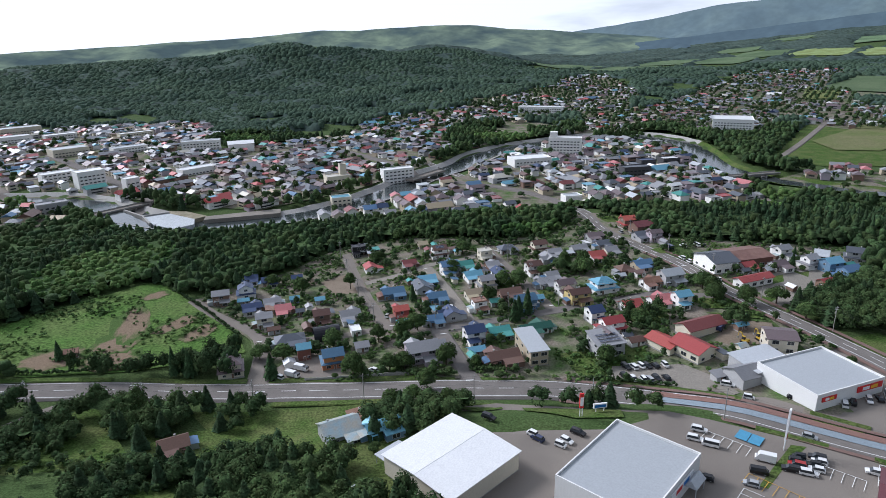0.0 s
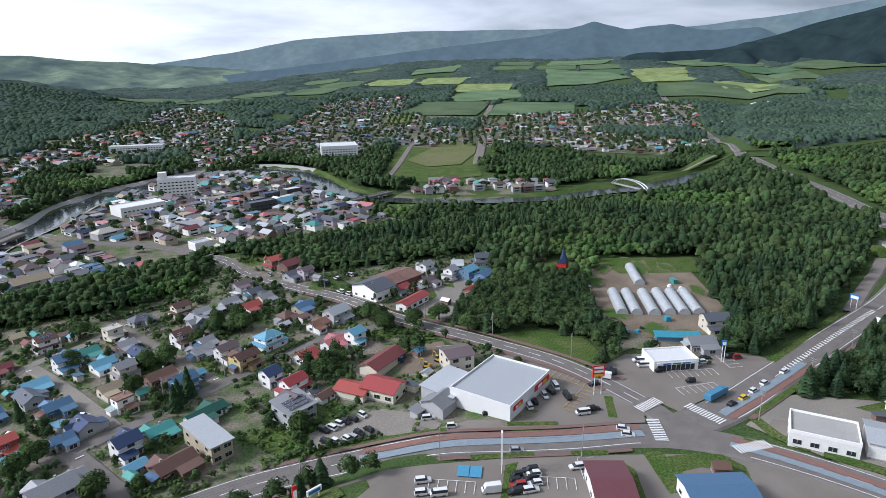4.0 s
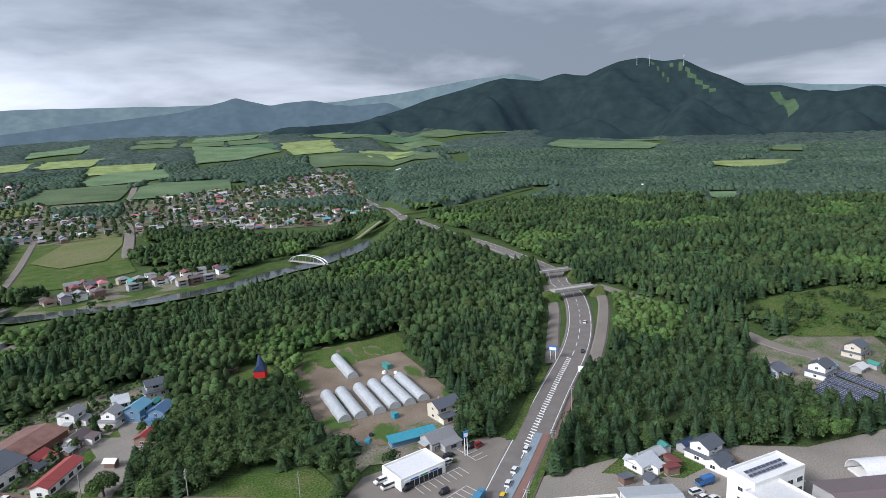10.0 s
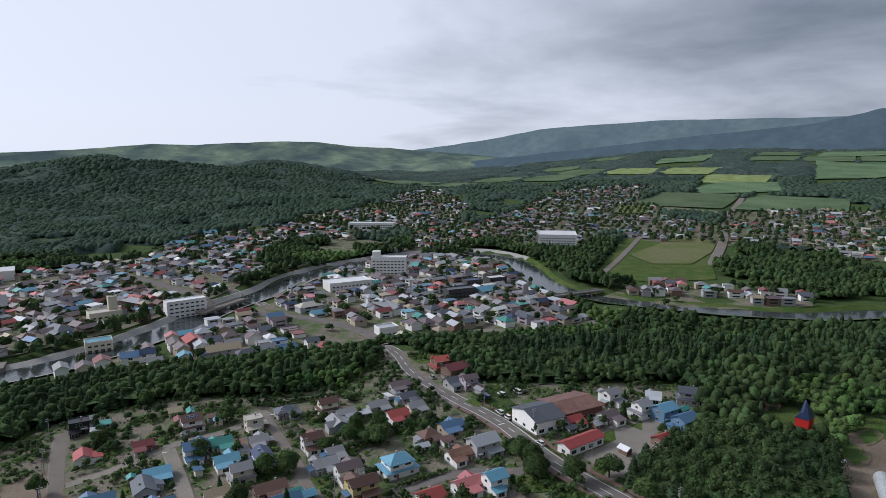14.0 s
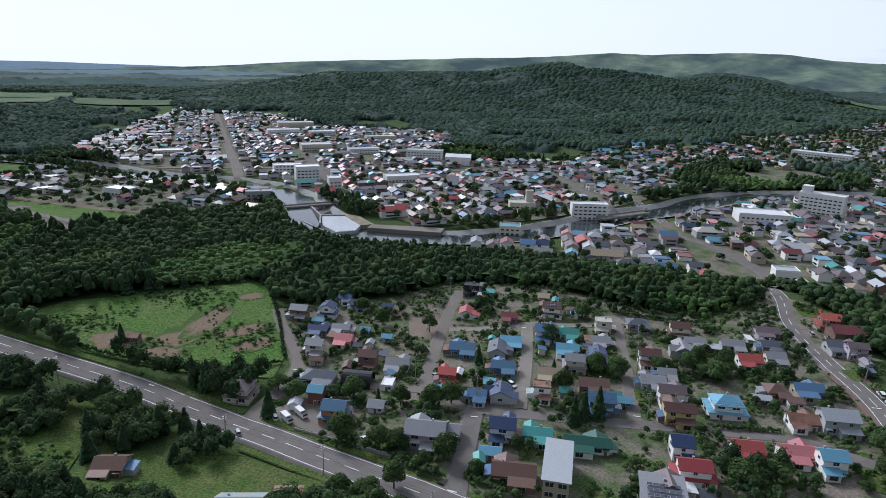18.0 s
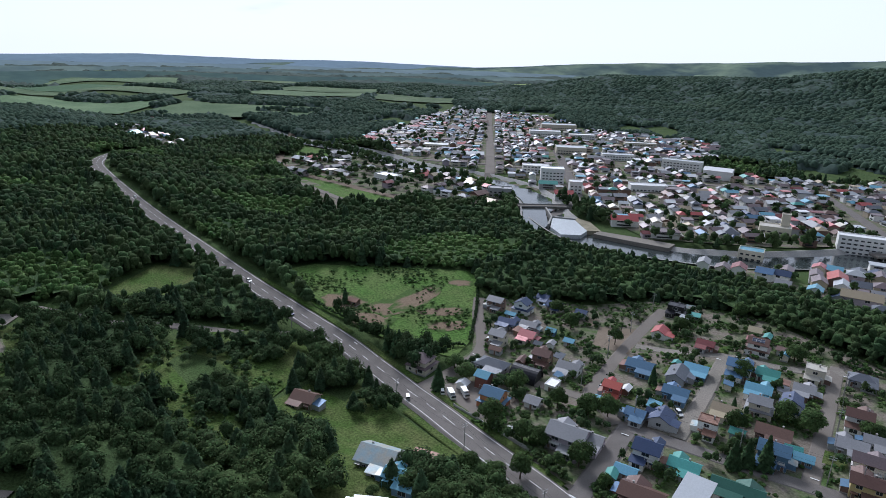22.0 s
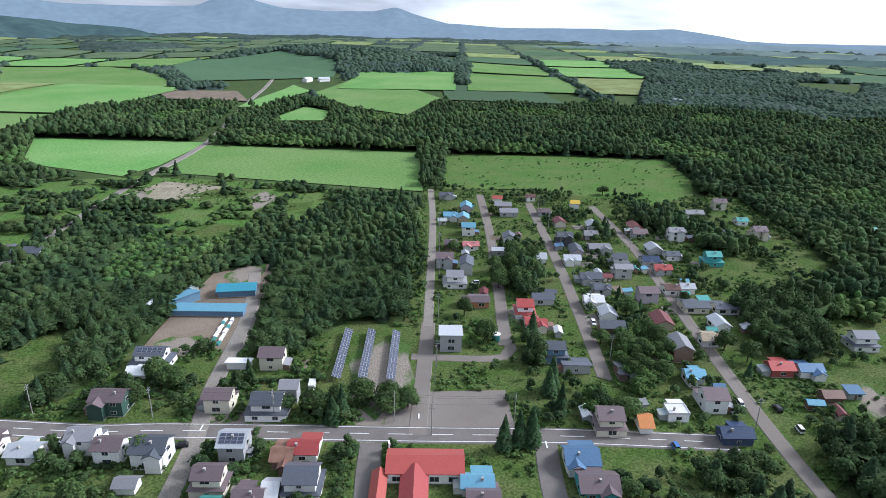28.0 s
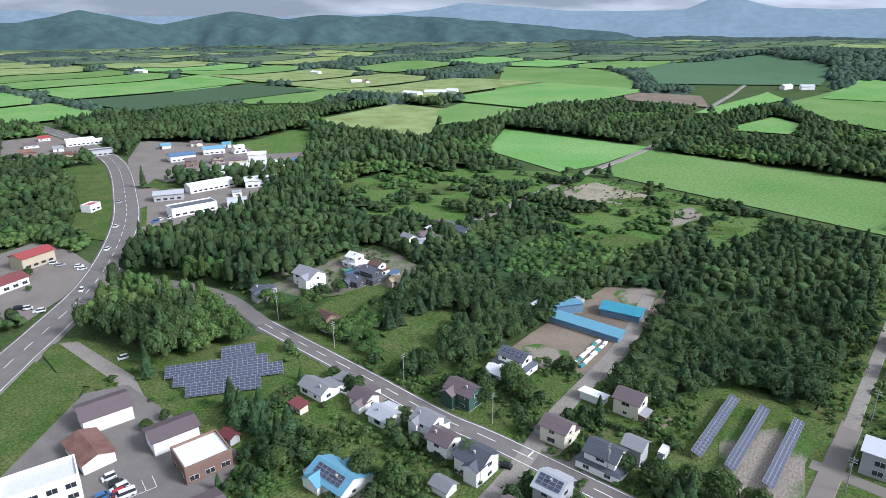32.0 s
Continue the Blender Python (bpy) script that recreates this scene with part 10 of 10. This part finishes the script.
def bays(x, y, turn, n, material="paint", depth=5.0):
    """The painted lines of a row of parking bays."""
    mb = MB()
    for i in range(n + 1):
        mb.box((i - n / 2) * 2.5, 0, 0, 0.14, depth, 0.02)
    mb.box(0, depth / 2, 0, n * 2.5 + 0.14, 0.14, 0.02)
    ob = new("parking_lines", mb.mesh("parking_lines", [M[material]]))
    ob.matrix_world = pose(x, y, zat(x, y) + 0.28, 0, 0, turn)
    tagged(ob, "painted lines of parking bays", "road paint", kind="structure")


for x, y, tn, n, m_ in ((98, 112, 110, 8, "paint_yellow"), (92, 96, 20, 7, "paint_yellow"), (30, 84, -42, 5, "paint"), (36, 62, -45, 8, "paint_yellow"), (22, 56, 48, 8, "paint"), (52, 70, -40, 6, "paint"), (138, 85, -28, 7, "paint"), (130, 77, -20, 6, "paint"), (158, 84, 62, 5, "paint"), (76, -123, 32, 8, "paint"), (79, -116, 32, 8, "paint"), (66, 68, 55, 4, "paint")):
    bays(x, y, tn, n, m_)
for k in range(2):
    mb = MB()
    mb.box(0, 0, 0, 3.3, 5, 0.03)
    ob = new("accessible_bay", mb.mesh("accessible_bay", [M["bay_blue"]]))
    ob.matrix_world = pose(36.5 + 2.6 * k, 87.5 - 2.4 * k, 0.36, 0, 0, -42)
    tagged(ob, "blue painted accessible parking bay", "road paint", kind="structure")

# verges along the main road
for k, (pts, a, b) in enumerate((([(-117.2, 133.4), (-81.1, 129.6), (-61.8, 127.5)], 9.5, 6.6), ([(-0.9, 123.2), (22.2, 114.4), (40.1, 101.4)], 9.0, 7.0), ([(43.2, 105.0), (50, 100)], 0.8, -0.8), ([(60, 94), (71, 87)], 0.9, -0.9), ([(62, 99), (75, 90)], 0.7, -0.7), ([(42, 91.5), (58, 82)], 0.9, -0.9), ([(67, 76), (76, 70)], 0.9, -0.9), ([(114, 51), (115, 43), (118, 36)], 0.9, -0.9), ([(116, 30), (124, 5), (131, -40)], 8, 12),
                                 ([(130, 57), (158, 58.5), (176, 60)], 0.5, -1.5), ([(-253.8, 127.7), (-175.5, 134.1)], 9, 6.5), ([(-165.5, 134.8), (-125.1, 133.7)], 9, 6.5), ([(-111.3, 124.2), (-65.2, 120.3)], 1.5, -1.0), ([(170, 74.5), (205, 78), (240, 82)], 0.5, -2.5))):
    mb = ribbon(curve_pts(pts), a, b, 0.36 + 0.002 * k)
    for e, s_ in ((a, 1), (b, -1)):
        ln_ = curve_pts(pts)
        p, q = side(ln_, e), side(ln_, e + s_ * 0.35)
        for i in range(len(ln_) - 1):
            z0, z1 = zat(*ln_[i]), zat(*ln_[i + 1])
            f = [(*p[i], z0 + 0.36 + 0.002 * k), (*p[i + 1], z1 + 0.36 + 0.002 * k), (*q[i + 1], z1 + 0.05), (*q[i], z0 + 0.05)]
            mb.poly(f[::-1] if s_ > 0 else f)
    ob = new("grass_verge", mb.mesh("grass_verge", [M["grass"]]))
    tagged(ob, "strip of rough grass beside the road", "verge", kind="structure")
# paved footways along the street
for k, (pts, a, b) in enumerate((([(109, 96), (106.5, 118), (95.5, 152), (79.5, 193), (70.8, 233.3), (62.5, 257.1)], 6.8, 4.7), ([(109, 96), (106.5, 118), (95.5, 152), (79.5, 193), (70.8, 233.3), (62.5, 257.1)], -4.7, -6.8), ([(-9.4, 123.4), (22.1, 113.2), (48, 96), (70, 82), (88, 72)], 7.9, 6.3), ([(-9.4, 123.4), (22.1, 113.2), (48, 96), (70, 82), (86, 73)], -6.3, -7.9), ([(126, 64), (158, 66), (212, 70)], -7.4, -9.2))):
    ob = new("footway", ribbon(curve_pts(pts), a, b, 0.30 + 0.003 * k).mesh("footway", [M["paving"]]))
    tagged(ob, "red-brown paved footway beside the road", "pavement", kind="structure")
# clipped hedges
row = []
for pts in ([(-40.1, 138.6), (-23.1, 136.7)], [(-40.1, 140.7), (-23.1, 138.8)], [(-40.1, 138.6), (-41.1, 146.0)], [(-140.5, 181.0), (-165.5, 208.0), (-192.2, 233.1)], [(-172.5, 149.5), (-155.5, 157.4), (-138.3, 176.6)], [(-260.6, 150.5), (-208.9, 143.7), (-175.5, 150.4)], [(-60.7, 136.4), (-46.4, 135.5)], [(0.1, 130.6), (10.7, 127.8), (29.4, 121.5)], [(-101.9, 159.5), (-125.1, 165.6)], [(-74.2, 140.3), (-49.6, 137.1)], [(-22.0, 284.8), (9.6, 289.1)], [(22.2, 197.9), (40.6, 202.8)], [(-40, -118), (-30, -108)], [(-4, -112), (8, -100)], [(-60, -134), (-52, -142)], [(-14, -120), (4, -138)], [(60.6, 167.3), (74.2, 178.5)]):
    for p in curve_pts(pts, 0.9):
        row.append((p.x + gr.uniform(-0.3, 0.3), p.y + gr.uniform(-0.3, 0.3)))
row = np.array(row)
n = len(row)
stand("hedges", row, rng.uniform(1.2, 2.4, n), rng.uniform(1.5, 2.4, n), rng.integers(0, len(SMALL_BROAD), n), SMALL_BROAD, M["wood_leaf"], "dark green hedges round gardens and fields")
# building material stacked in rows beside a track
for k in range(14):
    u, v = k % 7, k // 7
    x, y = -55 - 2.1 * u + 2.0 * v, -173 - 2.4 * u - 1.6 * v
    ob = thing("material_stack", "low stack of white wrapped building material", "material stack", pose(x, y, zat(x, y) + 0.2, 0, 0, 45 + gr.uniform(-12, 12)), "material stacks")
    mb = MB()
    w, h = gr.uniform(0.9, 2.0), gr.uniform(0.4, 0.9)
    mb.solid([(-w, -0.6, -0.2), (w, -0.6, -0.2), (w, 0.6, -0.2), (-w, 0.6, -0.2)], [(-w * 0.94, -0.52, h), (w * 0.94, -0.52, h), (w * 0.94, 0.52, h), (-w * 0.94, 0.52, h)])
    part("block", mb, M["sign_white" if k % 4 else "roof_teal"], ob)
# tarpaulins, crates and small tanks in the nursery yard
for k, (x, y, w, d, h, m_, lb) in enumerate(((216, 150, 5, 2.4, 2.2, "roof_teal", "teal metal container in a soil yard"), (210, 148, 2.4, 2.0, 0.9, "sign_white", "white wrapped pallet in a soil yard"), (207, 144, 3.0, 2.2, 0.6, "tarp", "blue tarpaulin over a low heap"), (212, 143, 1.8, 1.8, 0.7, "sign_white", "white wrapped pallet in a soil yard"),
                                             (152, 121, 3.4, 2.4, 0.8, "tarp", "blue tarpaulin over a low heap"), (149, 124, 2.6, 2.0, 0.7, "tarp", "blue tarpaulin over a low heap"), (156, 122, 2.2, 1.8, 0.9, "black", "dark covered heap in a yard"), (172, 121, 2.4, 2.2, 2.0, "tarp", "blue plastic booth in a yard"), (178, 172, 2.2, 1.6, 0.6, "sign_white", "white wrapped pallet in a soil yard"))):
    ob = thing("covered_heap" if h < 1.5 else "container", lb, "heap" if h < 1.5 else "container", pose(x, y, zat(x, y) + 0.1, 0, 0, gr.uniform(0, 90)))
    mb = MB()
    ring = [(w / 2 * math.cos(a) * (1.2 if h < 1.5 else 1.41), d / 2 * math.sin(a) * (1.2 if h < 1.5 else 1.41)) for a in [(i + 0.5) * math.pi / 4 for i in range(8)]] if h < 1.5 else [(-w / 2, -d / 2), (w / 2, -d / 2), (w / 2, d / 2), (-w / 2, d / 2)]
    f = 0.6 if h < 1.5 else 0.98
    mb.solid([(*p, -0.2) for p in ring], [(p[0] * f, p[1] * f, h) for p in ring])
    part("cover" if h < 1.5 else "body", mb, M["car_black" if m_ == "black" else m_], ob)
# machines in the builder's yard


def excavator(x, y, turn):
    ob = thing("excavator", "small yellow excavator with a raised arm on churned soil", "excavator", pose(x, y, zat(x, y) + 0.1, 0, 0, turn), "excavators")
    for sy in (-1, 1):
        mb = MB()
        cut = [(-1.3, 0.25), (-1.1, 0.0), (1.1, 0.0), (1.3, 0.25), (1.3, 0.4), (1.1, 0.62), (-1.1, 0.62), (-1.3, 0.4)]
        mb.solid([(px, sy * 0.95 - 0.22, pz) for px, pz in cut][::-1], [(px, sy * 0.95 + 0.22, pz) for px, pz in cut][::-1])
        part("track", mb, M["car_black"], ob, "black crawler track")
    mb = MB()
    mb.box(-0.35, 0, 0.65, 2.3, 1.9, 0.75)
    mb.box(-1.2, 0, 1.4, 0.6, 1.8, 0.25)
    part("body", mb, M["roof_yellow"], ob)
    mb = MB()
    mb.box(0.25, 0.5, 1.4, 1.1, 0.85, 1.15, 0)
    mb.box(0.25, 0.5, 2.55, 1.2, 0.95, 0.1, 1)
    part("cab", mb.mesh("cab", [M["glass"], M["roof_yellow"]]), None, ob)
    mb = MB()
    mb.tube((0.7, -0.25, 1.1), (1.7, -0.25, 3.2), 0.2, 0.17, 6)
    mb.tube((1.7, -0.25, 3.2), (2.9, -0.25, 3.4), 0.17, 0.15, 6)
    part("boom", mb, M["roof_yellow"], ob)
    mb = MB()
    mb.tube((2.9, -0.25, 3.4), (3.2, -0.25, 1.3), 0.15, 0.11, 6)
    part("arm", mb, M["roof_yellow"], ob)
    mb = MB()
    mb.solid([(2.8, -0.65, 0.75), (3.5, -0.65, 0.75), (3.5, 0.15, 0.75), (2.8, 0.15, 0.75)], [(2.95, -0.65, 1.35), (3.35, -0.65, 1.35), (3.35, 0.15, 1.35), (2.95, 0.15, 1.35)])
    part("bucket", mb, M["steel"], ob, "worn steel bucket")


excavator(64, 148, 120)
excavator(70, 149, 105)
ob = thing("crawler_dumper", "small blue crawler dumper on churned soil", "dumper", pose(72, 166, zat(72, 166) + 0.1, 0, 0, 30))
for sy in (-1, 1):
    mb = MB()
    cut = [(-1.4, 0.25), (-1.2, 0.0), (1.2, 0.0), (1.4, 0.25), (1.2, 0.55), (-1.2, 0.55)]
    mb.solid([(px, sy * 0.8 - 0.2, pz) for px, pz in cut][::-1], [(px, sy * 0.8 + 0.2, pz) for px, pz in cut][::-1])
    part("track", mb, M["car_black"], ob)
mb = MB()
mb.solid([(-1.5, -0.8, 0.6), (0.5, -0.8, 0.6), (0.5, 0.8, 0.6), (-1.5, 0.8, 0.6)], [(-1.8, -1.0, 1.4), (0.6, -1.0, 1.4), (0.6, 1.0, 1.4), (-1.8, 1.0, 1.4)])
part("skip", mb, M["roof_blue"], ob)
mb = MB()
mb.box(1.15, 0, 0.6, 0.9, 1.5, 1.5)
part("cab", mb, M["roof_blue"], ob)
for k in range(3):
    ob = thing("concrete_beam", "pale concrete beam lying on the ground", "beam", pose(78 + 1.1 * k, 157 - 1.3 * k, zat(78, 157) + 0.12, 0, 0, -22 + 5 * k), "concrete beams")
    mb = MB()
    mb.box(0, 0, 0, 6.5, 0.5, 0.45)
    part("beam_body", mb, M["concrete"], ob)
# round water tank beside a lane
ob = thing("water_tank", "round teal tank with a white lid", "tank", pose(-131, -108, 0))
mb = MB()
mb.tube((0, 0, -0.3), (0, 0, 2.6), 1.5, 1.5, 20)
part("tank_wall", mb, M["roof_teal"], ob)
mb = MB()
mb.tube((0, 0, 2.6), (0, 0, 2.85), 1.65, 1.55, 20)
part("lid", mb, M["sign_white"], ob)
# fence wall of the large garden by the road
ob = thing("garden_wall", "low pale concrete garden wall", "wall", pose(-76.5, 138.9, zat(-76.5, 138.9), 0, 0, -1))
for i in range(12):
    mb = MB()
    mb.box(0, 0, -0.5, 4.25, 0.18, 1.7)
    part("wall_panel", mb, M["concrete"], ob, at=(-24 + 4.3 * i, 0, zat(-100.5 + 4.3 * i, 138.9) - zat(-76.5, 138.9)))
# masts on the mountain
for az, e in ((81.6, 4.9), (82.6, 4.8), (85.3, 4.7)):
    a = radians(-az)
    x, y = -math.sin(a) * 3640, math.cos(a) * 3640
    ob = thing("radio_mast", "thin radio mast on a mountain top", "mast", pose(x, y, 110 + 3640 * math.tan(radians(e)) - 22))
    mb = MB()
    mb.tube((0, 0, -20), (0, 0, 42), 2.2, 0.8, 6)
    mb.box(0, 0, 26, 6, 6, 4)
    part("pole", mb, M["steel"], ob)
